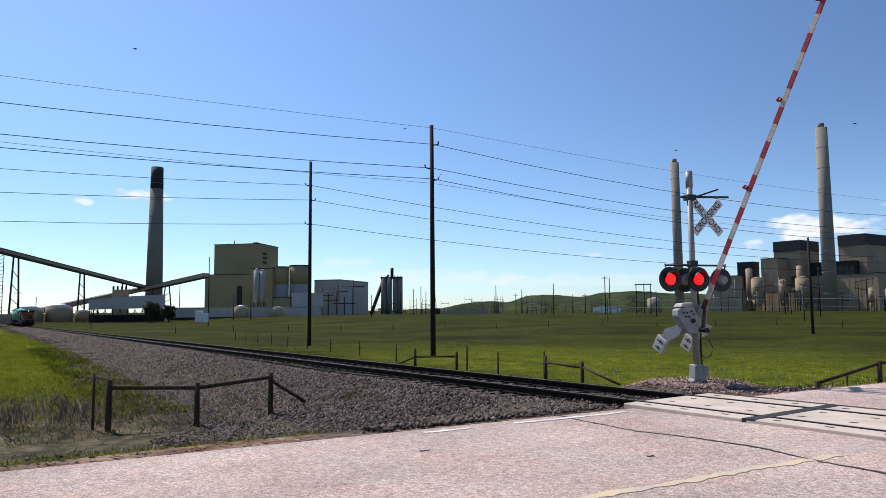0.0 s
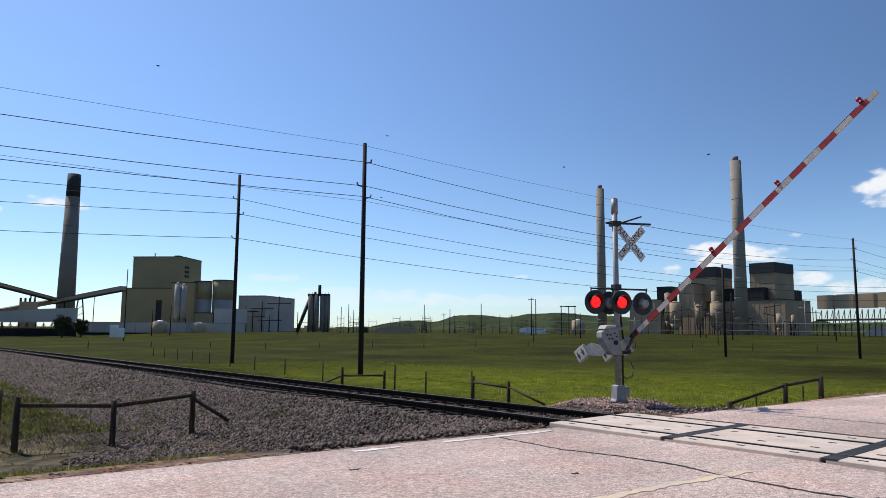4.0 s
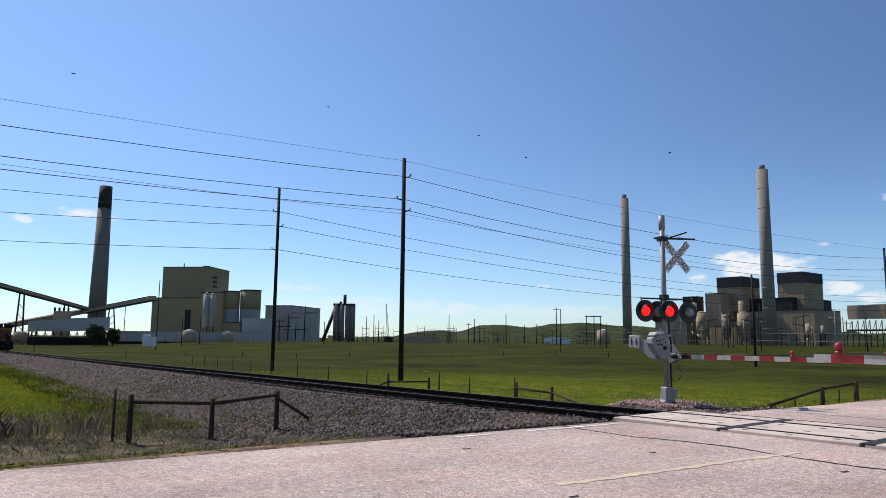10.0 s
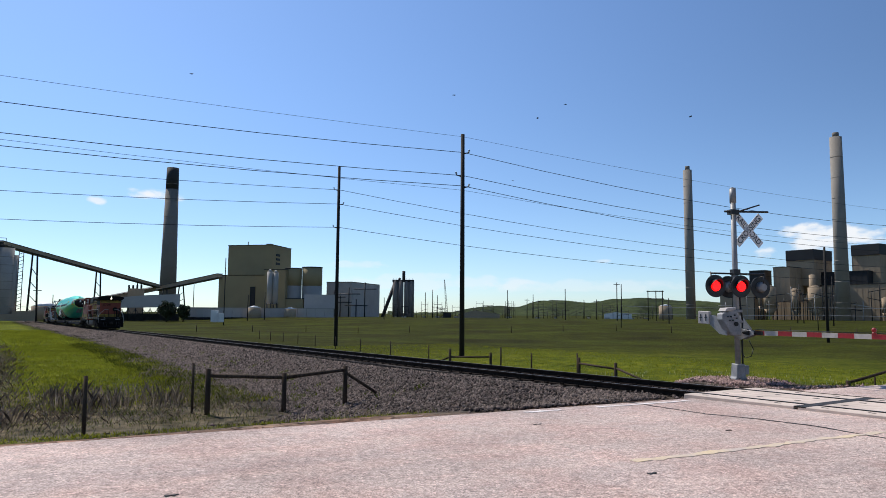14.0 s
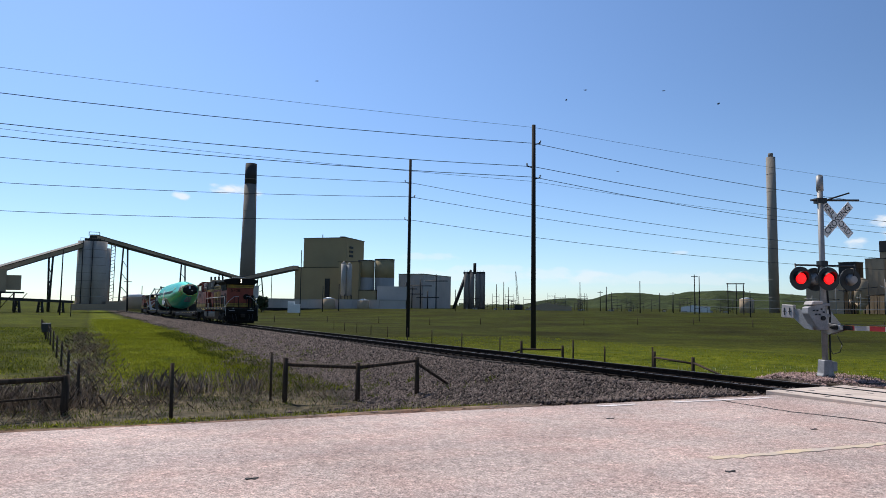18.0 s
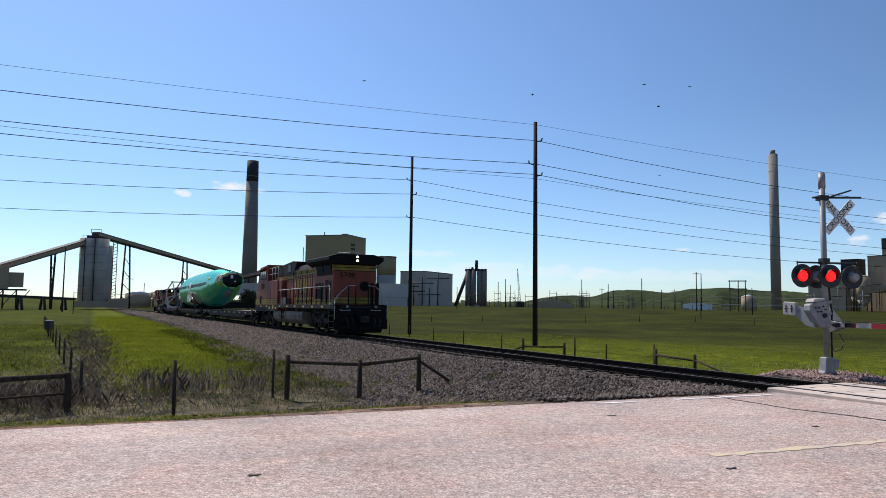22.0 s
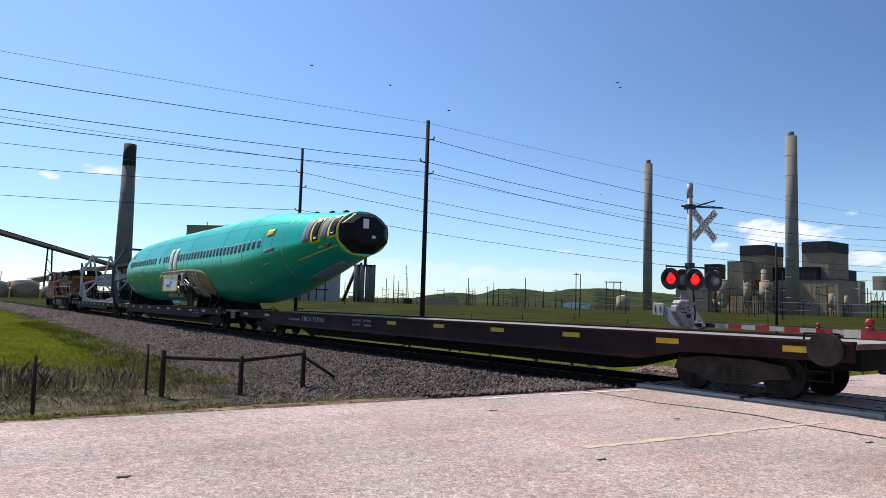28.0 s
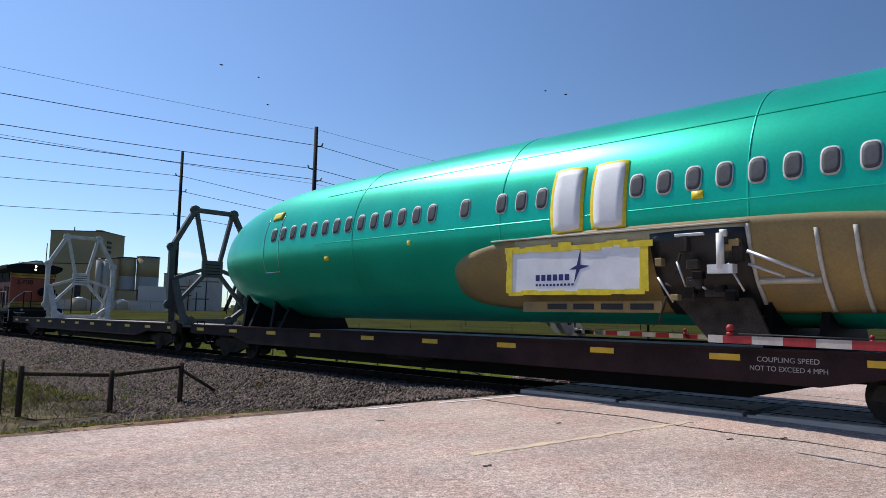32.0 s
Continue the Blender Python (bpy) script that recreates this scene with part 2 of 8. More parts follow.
M_BLACK = material("black_paint", (0.012, 0.012, 0.013), 0.5, spread=0.3, scale=6, fine=60, bump=0.1)
M_LAMP_ON = material("lit_red_lens", (0.6, 0.01, 0.01), 0.3, spread=0.05, bump=0, emit=(1.0, 0.004, 0.004, 2.2))
M_LAMP_OFF = material("unlit_red_lens", (0.07, 0.005, 0.007), 0.15, spread=0.05, bump=0)
M_CONCRETE = material("stack_concrete", (0.22, 0.195, 0.17), 0.95, spec=0.2, spread=0.12, scale=0.06, fine=1.2, bump=0.2)
M_DARKSTACK = material("stack_black_band", (0.03, 0.03, 0.032), 0.8, spread=0.2, scale=0.1, fine=2, bump=0.1)
M_TAN = material("tan_cladding", (0.34, 0.27, 0.15), 0.85, spec=0.2, spread=0.08, scale=0.08, fine=2.0, bump=0.1)
M_PALECLAD = material("white_grey_cladding", (0.50, 0.455, 0.42), 0.8, spread=0.1, scale=0.1, fine=2.0, bump=0.1, spec=0.2)
M_STACK = material("pale_stack_concrete", (0.30, 0.265, 0.225), 0.95, spread=0.1, scale=0.1, fine=1.5, bump=0.1, spec=0.2)
M_SILO = material("pale_silo_concrete", (0.42, 0.375, 0.33), 0.9, spread=0.1, scale=0.15, fine=1.5, bump=0.1, spec=0.2)
M_TAN2 = material("pale_cladding", (0.40, 0.30, 0.20), 0.85, spread=0.12, spec=0.2, scale=0.08, fine=2.0, bump=0.1)
M_GREYCLAD = material("grey_cladding", (0.36, 0.335, 0.30), 0.7, 0.0, spread=0.1, scale=0.1, fine=2.0, bump=0.1)
M_DARKCLAD = material("dark_cladding", (0.02, 0.019, 0.02), 0.7, spread=0.2, scale=0.1, fine=2.0, bump=0.1)
M_STEEL = material("dark_steelwork", (0.03, 0.028, 0.026), 0.7, 0.3, spread=0.3, scale=0.5, fine=5, bump=0.1)
M_HILL = material("hill_grass", (0.052, 0.066, 0.022), 0.95, spread=0.45, scale=0.014, fine=0.10, bump=0.8, tint=(0.020, 0.027, 0.012), spec=0.05)


def ground_material():
    """Prairie grass that turns lusher, drier or dusty by the ground's cover values."""
    m = M_GRASS
    n, l = m.node_tree.nodes, m.node_tree.links
    b = n["Principled BSDF"]
    base = b.inputs["Base Color"].links[0].from_socket
    att = n.new("ShaderNodeAttribute")
    att.attribute_name = "cover"
    sep = n.new("ShaderNodeSeparateColor")
    l.new(att.outputs["Color"], sep.inputs["Color"])
    tc = n.new("ShaderNodeTexCoord")
    ns = n.new("ShaderNodeTexNoise")
    ns.inputs["Scale"].default_value, ns.inputs["Detail"].default_value = 1.1, 8
    l.new(tc.outputs["Object"], ns.inputs["Vector"])
    for channel, lo, hi in (("Red", (0.20, 0.21, 0.014), (0.10, 0.135, 0.011)), ("Green", (0.065, 0.056, 0.038), (0.19, 0.155, 0.11)), ("Blue", (0.30, 0.16, 0.13), (0.42, 0.29, 0.25))):
        rp = n.new("ShaderNodeValToRGB")
        rp.color_ramp.elements[0].position, rp.color_ramp.elements[1].position = 0.35, 0.65
        rp.color_ramp.elements[0].color, rp.color_ramp.elements[1].color = (*lo, 1), (*hi, 1)
        l.new(ns.outputs["Fac"], rp.inputs["Fac"])
        mx = n.new("ShaderNodeMix")
        mx.data_type = "RGBA"
        l.new(sep.outputs[channel], mx.inputs["Factor"])
        l.new(base, mx.inputs["A"])
        l.new(rp.outputs["Color"], mx.inputs["B"])
        base = mx.outputs["Result"]
    # crushed stone, cell by cell
    vor = n.new("ShaderNodeTexVoronoi")
    vor.inputs["Scale"].default_value = 11.0
    l.new(tc.outputs["Object"], vor.inputs["Vector"])
    grey = n.new("ShaderNodeSeparateColor")
    l.new(vor.outputs["Color"], grey.inputs["Color"])
    rp = n.new("ShaderNodeValToRGB")
    rp.color_ramp.elements[0].color, rp.color_ramp.elements[1].color = (0.02, 0.015, 0.013, 1), (0.15, 0.12, 0.105, 1)
    l.new(grey.outputs["Red"], rp.inputs["Fac"])
    mx = n.new("ShaderNodeMix")
    mx.data_type = "RGBA"
    l.new(att.outputs["Alpha"], mx.inputs["Factor"])
    l.new(base, mx.inputs["A"])
    l.new(rp.outputs["Color"], mx.inputs["B"])
    base = mx.outputs["Result"]
    # mottling by tufts and patches
    for scale, lo, hi, a0, a1 in ((0.33, (0.62, 0.66, 0.7), (1.18, 1.12, 1.0), 0.34, 0.66), (3.2, (0.5, 0.55, 0.55), (1.3, 1.25, 1.15), 0.36, 0.64)):
        ns = n.new("ShaderNodeTexNoise")
        ns.inputs["Scale"].default_value, ns.inputs["Detail"].default_value, ns.inputs["Roughness"].default_value = scale, 7, 0.65
        l.new(tc.outputs["Object"], ns.inputs["Vector"])
        rp = n.new("ShaderNodeValToRGB")
        rp.color_ramp.elements[0].position, rp.color_ramp.elements[1].position = a0, a1
        rp.color_ramp.elements[0].color, rp.color_ramp.elements[1].color = (*lo, 1), (*hi, 1)
        l.new(ns.outputs["Fac"], rp.inputs["Fac"])
        mx = n.new("ShaderNodeMix")
        mx.data_type, mx.blend_type = "RGBA", "MULTIPLY"
        mx.inputs["Factor"].default_value = 1.0
        l.new(base, mx.inputs["A"])
        l.new(rp.outputs["Color"], mx.inputs["B"])
        base = mx.outputs["Result"]
    l.new(base, b.inputs["Base Color"])


ground_material()


# ---- mesh helpers ----
def mesh_object(name, bm, mat, parent=None, label="", bevel=0.0):
    if bevel:
        bmesh.ops.bevel(bm, geom=bm.edges[:], offset=bevel, segments=1, affect="EDGES", clamp_overlap=True)
    me = bpy.data.meshes.new(name)
    bm.to_mesh(me)
    bm.free()
    for one in (mat if isinstance(mat, (list, tuple)) else [mat]):
        me.materials.append(one)
    ob = new(name, me)
    if parent is not None:
        ob.parent = parent
    if label:
        ob["label"] = label
    return ob


def part(name, bm, mat, parent, label="", bevel=0.0):
    return mesh_object(name, bm, mat, parent, label, bevel)


def smooth_shade(ob):
    for p in ob.data.polygons:
        p.use_smooth = True
    return ob


def box(bm, x0, y0, z0, x1, y1, z1, m=None, index=0):
    """An axis-aligned block between two corners, moved by m."""
    r = bmesh.ops.create_cube(bm, size=1.0)
    t = Matrix.Translation(((x0 + x1) / 2, (y0 + y1) / 2, (z0 + z1) / 2)) @ Matrix.Diagonal((abs(x1 - x0), abs(y1 - y0), abs(z1 - z0), 1))
    bmesh.ops.transform(bm, matrix=(m @ t) if m else t, verts=r["verts"])
    if index:
        for f in {f for v in r["verts"] for f in v.link_faces}:
            f.material_index = index
    return r["verts"]


def rod(bm, a, b, r0, r1=None, sides=10, index=0):
    """A round bar from a to b, tapering from r0 to r1."""
    a, b = Vector(a), Vector(b)
    d = b - a
    r = bmesh.ops.create_cone(bm, cap_ends=True, segments=sides, radius1=r0, radius2=r0 if r1 is None else r1, depth=d.length)
    m = Matrix.Translation((a + b) / 2) @ d.to_track_quat("Z", "Y").to_matrix().to_4x4()
    bmesh.ops.transform(bm, matrix=m, verts=r["verts"])
    for f in {f for v in r["verts"] for f in v.link_faces}:
        f.material_index = index
        f.smooth = len(f.verts) == 4
    return r["verts"]


def prism(bm, outline, axis, lo, hi, index=0):
    """A flat outline of (a, b) pairs pushed along axis 'x', 'y' or 'z' from lo to hi."""
    def at(p, k):
        return {"x": (k, p[0], p[1]), "y": (p[0], k, p[1]), "z": (p[0], p[1], k)}[axis]
    one = [bm.verts.new(at(p, lo)) for p in outline]
    two = [bm.verts.new(at(p, hi)) for p in outline]
    faces = [bm.faces.new(one), bm.faces.new(two[::-1])]
    for i in range(len(one)):
        j = (i + 1) % len(one)
        faces.append(bm.faces.new((one[j], one[i], two[i], two[j])))
    for f in faces:
        f.material_index = index
    bmesh.ops.recalc_face_normals(bm, faces=faces)
    return one + two


def thing(name, m, label, category, group="", kind=""):
    ob = new(name)
    ob.empty_display_size = 0.3
    ob.matrix_world = m
    return tagged(ob, label, category, group, kind)


# ---- the ground ----
TRACK_INV, ROAD_INV = TRACK.inverted(), ROAD.inverted()


def ground_z(x, y):
    p = TRACK_INV @ Vector((x, y, 0))
    s, off = p.x, p.y
    r = (ROAD_INV @ Vector((x, y, 0))).y
    far = math.hypot(x, y)
    # open land: low near the line, level with the works far off
    field = mixed(-1.75, -2.15, smooth(20, 60, off)) + mixed(0, 1.3, smooth(80, 400, far))
    if off < 0:
        field = mixed(-1.15, -0.95, smooth(-14, -40, off)) + 0.25 * smooth(60, 200, far)
    fall = TRACK_RISE * max(-330.0, min(s, 12.0))
    field += TRACK_RISE * max(-290.0, min(0.0, s + 40)) * smooth(120, 50, abs(off))
    # bank of the railway
    bank = fall - 0.20 - max(0.0, abs(off) - 1.55) * 0.29
    if off < 0:
        z = max(field, bank) if off > -9 else field
    else:
        z = max(field, fall - 0.20 - max(0.0, off - 2.0) * 0.34)
    # the road's own bank on both sides of the carriageway
    edge = max(r - 5.2, -6.6 - r, 0.0)
    z = max(z, mixed(-0.12, z, smooth(0.0, 3.2, edge)))
    z = max(z, -0.12 - 0.30 * max(0.0, math.hypot(x - 5.27, y - 17.65) - 1.2))
    roll = noise.noise(Vector((x * 0.05, y * 0.05, 3.1))) * 0.10 * smooth(4, 14, edge)
    return z + roll


def build_ground():
    xs = sorted({round(v, 2) for v in list(np.arange(-60, 30, 1.0)) + list(np.arange(-200, -60, 7)) + list(np.arange(30, 200, 7)) + [-4200, -2600, -1600, -1000, -700, -500, -380, -280, 280, 380, 500, 700, 1000, 1600, 2600, 4200]})
    ys = sorted({round(v, 2) for v in list(np.arange(-30, 40, 0.8)) + list(np.arange(40, 200, 7)) + list(np.arange(-200, -30, 9)) + [-4200, -2400, -1200, -600, -300, 280, 380, 500, 700, 1000, 1600, 2600, 4200]})
    verts, faces = [], []
    for yy in ys:
        for xx in xs:
            w = TRACK @ Vector((xx, yy, 0))
            verts.append((w.x, w.y, ground_z(w.x, w.y)))
    nx = len(xs)
    for j in range(len(ys) - 1):
        for i in range(nx - 1):
            a = j * nx + i
            faces.append((a, a + 1, a + nx + 1, a + nx))
    me = bpy.data.meshes.new("ground")
    me.from_pydata(verts, [], faces)
    me.materials.append(M_GRASS)
    lay = me.attributes.new("cover", "FLOAT_COLOR", "POINT")
    for i, v in enumerate(verts):
        p = TRACK_INV @ Vector(v)
        r = (ROAD_INV @ Vector(v)).y
        wob = 1.6 * noise.noise(Vector((v[0] * 0.25, v[1] * 0.25, 0.0)))
        lush = smooth(-14.2, -12.6, p.y + 0.3 * wob) * (1 - smooth(-7.8, -6.2, p.y + wob)) * (1 - smooth(-24, -14, p.x))
        near_far = smooth(9, 16, p.y + wob) * (1 - smooth(20, 62, p.y + 3 * wob)) * smooth(-60, -25, p.x)
        dry = smooth(-24, -13, p.x + 2 * wob) * (1 - smooth(-4.5, -3.0, p.y)) * (1 - smooth(10, 14, p.x))
        strip = smooth(5.3, 5.9, r + 0.3 * wob) * (1 - smooth(7.2, 8.6, r + 0.6 * wob)) * (1 - smooth(-8.4, -6.4, p.y + wob))
        scrub = smooth(-15.6, -14.4, p.y + 0.5 * wob) * (1 - smooth(-13.4, -12.2, p.y + 0.6 * wob)) * (1 - smooth(-14, -10, p.x))
        dry = max(dry * (1 - strip), 0.55 * scrub * smooth(-48, -36, p.x))
        past = (1 - smooth(-14.6, -13.4, p.y + 0.4 * wob)) * (0.34 + 0.22 * max(-1.0, min(1.0, wob))) * (1 - smooth(-13, -9, p.x))
        lush = max(lush, 0.75 * strip, past)
        foot = mixed(-7.0, -4.6, smooth(-25, -70, p.x))
        rock = max(smooth(foot - 0.9, foot + 0.9, p.y + 0.9 * wob), 0.0) * (1 - smooth(2.2, 3.6, p.y + 0.4 * wob)) * smooth(4.4, 5.2, r + 0.2 * wob if r > 0 else 9.0)
        rock = max(rock, 1 - smooth(1.6, 2.8, math.hypot(v[0] - 5.27, v[1] - 17.65) + 0.3 * wob))
        dust = max(1 - smooth(0.35, 1.3, r - 4.5 + 0.4 * wob), 0) * smooth(-8.2, -6.4, r) if r > -1 else 1 - smooth(1.0, 2.6, -6.0 - r + 0.3 * wob)
        lay.data[i].color = (max(lush * (0.7 + 0.35 * max(-1.0, min(1.0, wob))), 0.62 * near_far), dry, max(0.0, min(1.0, dust)), max(0.0, min(1.0, rock)))
    for p in me.polygons:
        p.use_smooth = True
    return tagged(new("ground", me), "rolling green prairie grassland round the railway", "ground", kind="structure")


build_ground()


def build_road():
    bm = bmesh.new()
    n = 60
    rows = []
    for i in range(n + 1):
        x = -120 + 320 * i / n
        rows.append([bm.verts.new(ROAD @ Vector((x, yy, zz))) for yy, zz in ((4.75, -0.2), (4.5, -0.055), (2.2, -0.02), (0, 0.0), (-2.2, -0.02), (-6.0, -0.055), (-6.3, -0.2))])
    for a, b in zip(rows, rows[1:]):
        for k in range(len(a) - 1):
            bm.faces.new((a[k], b[k], b[k + 1], a[k + 1]))
    bmesh.ops.recalc_face_normals(bm, faces=bm.faces[:])
    return tagged(mesh_object("road", bm, M_ASPHALT), "pale pinkish worn asphalt two-lane road", "road", kind="structure")


build_road()

RAIL_PROFILE = [(-0.075, -0.17), (0.075, -0.17), (0.075, -0.155), (0.012, -0.135), (0.012, -0.045), (0.036, -0.035), (0.036, -0.004), (0.028, 0.0), (-0.028, 0.0), (-0.036, -0.004), (-0.036, -0.035), (-0.012, -0.045), (-0.012, -0.135), (-0.075, -0.155)]


def build_track():
    for side in (-0.75, 0.75):
        bm = bmesh.new()
        prism(bm, [(y + side, z) for y, z in RAIL_PROFILE], "x", -420, 90)
        ob = mesh_object("rail", bm, M_RAIL)
        ob.matrix_world = TRACK
        tagged(ob, "long rust-brown steel rail with worn head", "rail", "rails", "structure")
        bm = bmesh.new()
        box(bm, -420, side - 0.024, -0.001, 90, side + 0.024, 0.0025)
        part("rail_head", bm, M_RAILHEAD, ob, "polished running surface")


build_track()



LOT = pose(3.35, 13.9, 0, 0, 0, -49.2)     # the fences' own frame beside the track


def turned(px, py, pz=0.0, spin=0.0):
    """A place in the fences' frame as a world pose."""
    return LOT @ pose(px, py, pz, 0, 0, spin)


def on_ground(px, py):
    w = LOT @ Vector((px, py, 0))
    return ground_z(w.x, w.y)


def road_wear():
    """Long pale and dark wheel tracks and pink dust on the asphalt."""
    n, l = M_ASPHALT.node_tree.nodes, M_ASPHALT.node_tree.links
    b = n["Principled BSDF"]
    base = b.inputs["Base Color"].links[0].from_socket
    tc = n.new("ShaderNodeTexCoord")
    for scale, turn_z, lo, hi, a0, a1, kind in (((0.05, 0.9, 1), 32.0, (0.90, 0.90, 0.91), (1.04, 1.03, 1.02), 0.40, 0.62, 1.4), ((1, 1, 1), 0.0, (0.78, 0.76, 0.76), (1.12, 1.10, 1.10), 0.36, 0.62, 11.0), ((1, 1, 1), 0.0, (0.55, 0.53, 0.53), (1.10, 1.09, 1.09), 0.36, 0.52, 42.0), ((1, 1, 1), 0.0, (1.0, 0.91, 0.89), (1.0, 1.0, 1.0), 0.40, 0.56, 0.7)):
        mp = n.new("ShaderNodeMapping")
        mp.vector_type = "TEXTURE"
        mp.inputs["Rotation"].default_value = (0, 0, radians(turn_z))
        mp.inputs["Scale"].default_value = (1 / scale[0], 1 / scale[1], 1)
        l.new(tc.outputs["Object"], mp.inputs["Vector"])
        ns = n.new("ShaderNodeTexNoise")
        ns.inputs["Scale"].default_value, ns.inputs["Detail"].default_value = kind, 6
        ns.inputs["Roughness"].default_value = 0.7
        l.new(mp.outputs[0], ns.inputs["Vector"])
        rp = n.new("ShaderNodeValToRGB")
        rp.color_ramp.elements[0].position, rp.color_ramp.elements[1].position = a0, a1
        rp.color_ramp.elements[0].color, rp.color_ramp.elements[1].color = (*lo, 1), (*hi, 1)
        l.new(ns.outputs["Fac"], rp.inputs["Fac"])
        mx = n.new("ShaderNodeMix")
        mx.data_type, mx.blend_type = "RGBA", "MULTIPLY"
        mx.inputs["Factor"].default_value = 1.0
        l.new(base, mx.inputs["A"])
        l.new(rp.outputs["Color"], mx.inputs["B"])
        base = mx.outputs["Result"]
    # exposed chippings: pale and dark stones in the worn surface
    for scale, lo, hi in ((70.0, 0.62, 1.16), (24.0, 0.80, 1.10)):
        vor = n.new("ShaderNodeTexVoronoi")
        vor.inputs["Scale"].default_value = scale
        l.new(tc.outputs["Object"], vor.inputs["Vector"])
        sep = n.new("ShaderNodeSeparateColor")
        l.new(vor.outputs["Color"], sep.inputs["Color"])
        rng_n = n.new("ShaderNodeMapRange")
        rng_n.inputs["To Min"].default_value, rng_n.inputs["To Max"].default_value = lo, hi
        l.new(sep.outputs["Red"], rng_n.inputs["Value"])
        hs = n.new("ShaderNodeHueSaturation")
        l.new(rng_n.outputs[0], hs.inputs["Value"])
        l.new(base, hs.inputs["Color"])
        base = hs.outputs["Color"]
    l.new(base, b.inputs["Base Color"])


road_wear()

# ---- road markings, joints, crossing panels ----
M_YELLOWLINE = material("worn_yellow_line", (0.60, 0.465, 0.29), 0.9, spread=0.2, scale=2.2, fine=26, tint=(0.56, 0.46, 0.39))
M_WHITELINE = material("worn_white_line", (0.76, 0.70, 0.66), 0.85, spread=0.15, scale=3, fine=30, tint=(0.58, 0.49, 0.44))
M_JOINT = material("dark_road_joint", (0.05, 0.045, 0.042), 0.9, spread=0.3, scale=6, fine=40)


def ribbon(name, pts, width, z, mat, label, category, frame_m, ragged=0.0, steps=1):
    """A thin strip along points of a plan, 8 mm deep."""
    bm = bmesh.new()
    rnd = random.Random(5)
    dense = []
    for a, b in zip(pts, pts[1:]):
        for k in range(steps):
            dense.append((mixed(a[0], b[0], k / steps), mixed(a[1], b[1], k / steps)))
    dense.append(pts[-1])
    top = []
    for i, p in enumerate(dense):
        q = dense[min(i + 1, len(dense) - 1)]
        o = dense[max(i - 1, 0)]
        d = Vector((q[0] - o[0], q[1] - o[1])).normalized()
        nrm = Vector((-d.y, d.x))
        w0, w1 = width / 2 * (1 + ragged * rnd.uniform(-1, 1)), width / 2 * (1 + ragged * rnd.uniform(-1, 1))
        jx = ragged * width * rnd.uniform(-1, 1)
        row = []
        for sgn, w in ((1, w0), (-1, w1)):
            e = Vector(p) + nrm * (sgn * w + jx * 0.6)
            row.append(bm.verts.new(frame_m @ Vector((e.x, e.y, z(e.x, e.y) if callable(z) else z))))
        top.append(row)
    for a, b in zip(top, top[1:]):
        bm.faces.new((a[0], a[1], b[1], b[0]))
    bmesh.ops.recalc_face_normals(bm, faces=bm.faces[:])
    if bm.faces[:][0].normal.z < 0:
        bmesh.ops.reverse_faces(bm, faces=bm.faces[:])
    r = bmesh.ops.extrude_face_region(bm, geom=bm.faces[:])
    bmesh.ops.translate(bm, verts=[v for v in r["geom"] if isinstance(v, bmesh.types.BMVert)], vec=(0, 0, 0.006))
    bmesh.ops.recalc_face_normals(bm, faces=bm.faces[:])
    return tagged(mesh_object(name, bm, mat), label, category, kind="structure")


def road_top(x, y):
    return -0.055 * smooth(0, 5.5, abs(y)) + 0.0


ribbon("centre_line", [(-1.2, 0.05), (3.6, 0.0)], 0.12, road_top, M_YELLOWLINE, "faded yellow centre line on the road", "road marking", ROAD, 0.35, 40)
for x0, x1 in ((1.75, 4.1), (0.1, 0.9), (16.0, 60.0)):
    ribbon("edge_line", [(x0, 4.18), (x1, 4.18)], 0.11, road_top, M_WHITELINE, "worn white edge line on the road", "road marking", ROAD, 0.3, 24)


def at_road(x, y):
    p = ROAD_INV @ (TRACK @ Vector((x, y, 0)))
    return p.x, p.y


ribbon("road_joint", [at_road(-0.35 + 0.9 * k, -3.05 + 0.12 * math.sin(k * 1.7)) for k in range(12)], 0.035, road_top, M_JOINT, "dark cracked joint across the asphalt", "crack", ROAD, 0.9, 12)
for x0, y0, ln in ((-0.6, 2.9, 0.16), (-1.5, -0.5, 0.12), (2.6, -1.2, 0.14), (1.6, 1.1, 0.10), (-6.2, 0.8, 0.12), (3.4, -1.6, 0.16)):
    ribbon("road_scar", [(x0, y0), (x0 + ln, y0 + 0.03)], 0.035, road_top, M_JOINT, "small dark scar in the asphalt", "scar", ROAD, 0.9, 5)


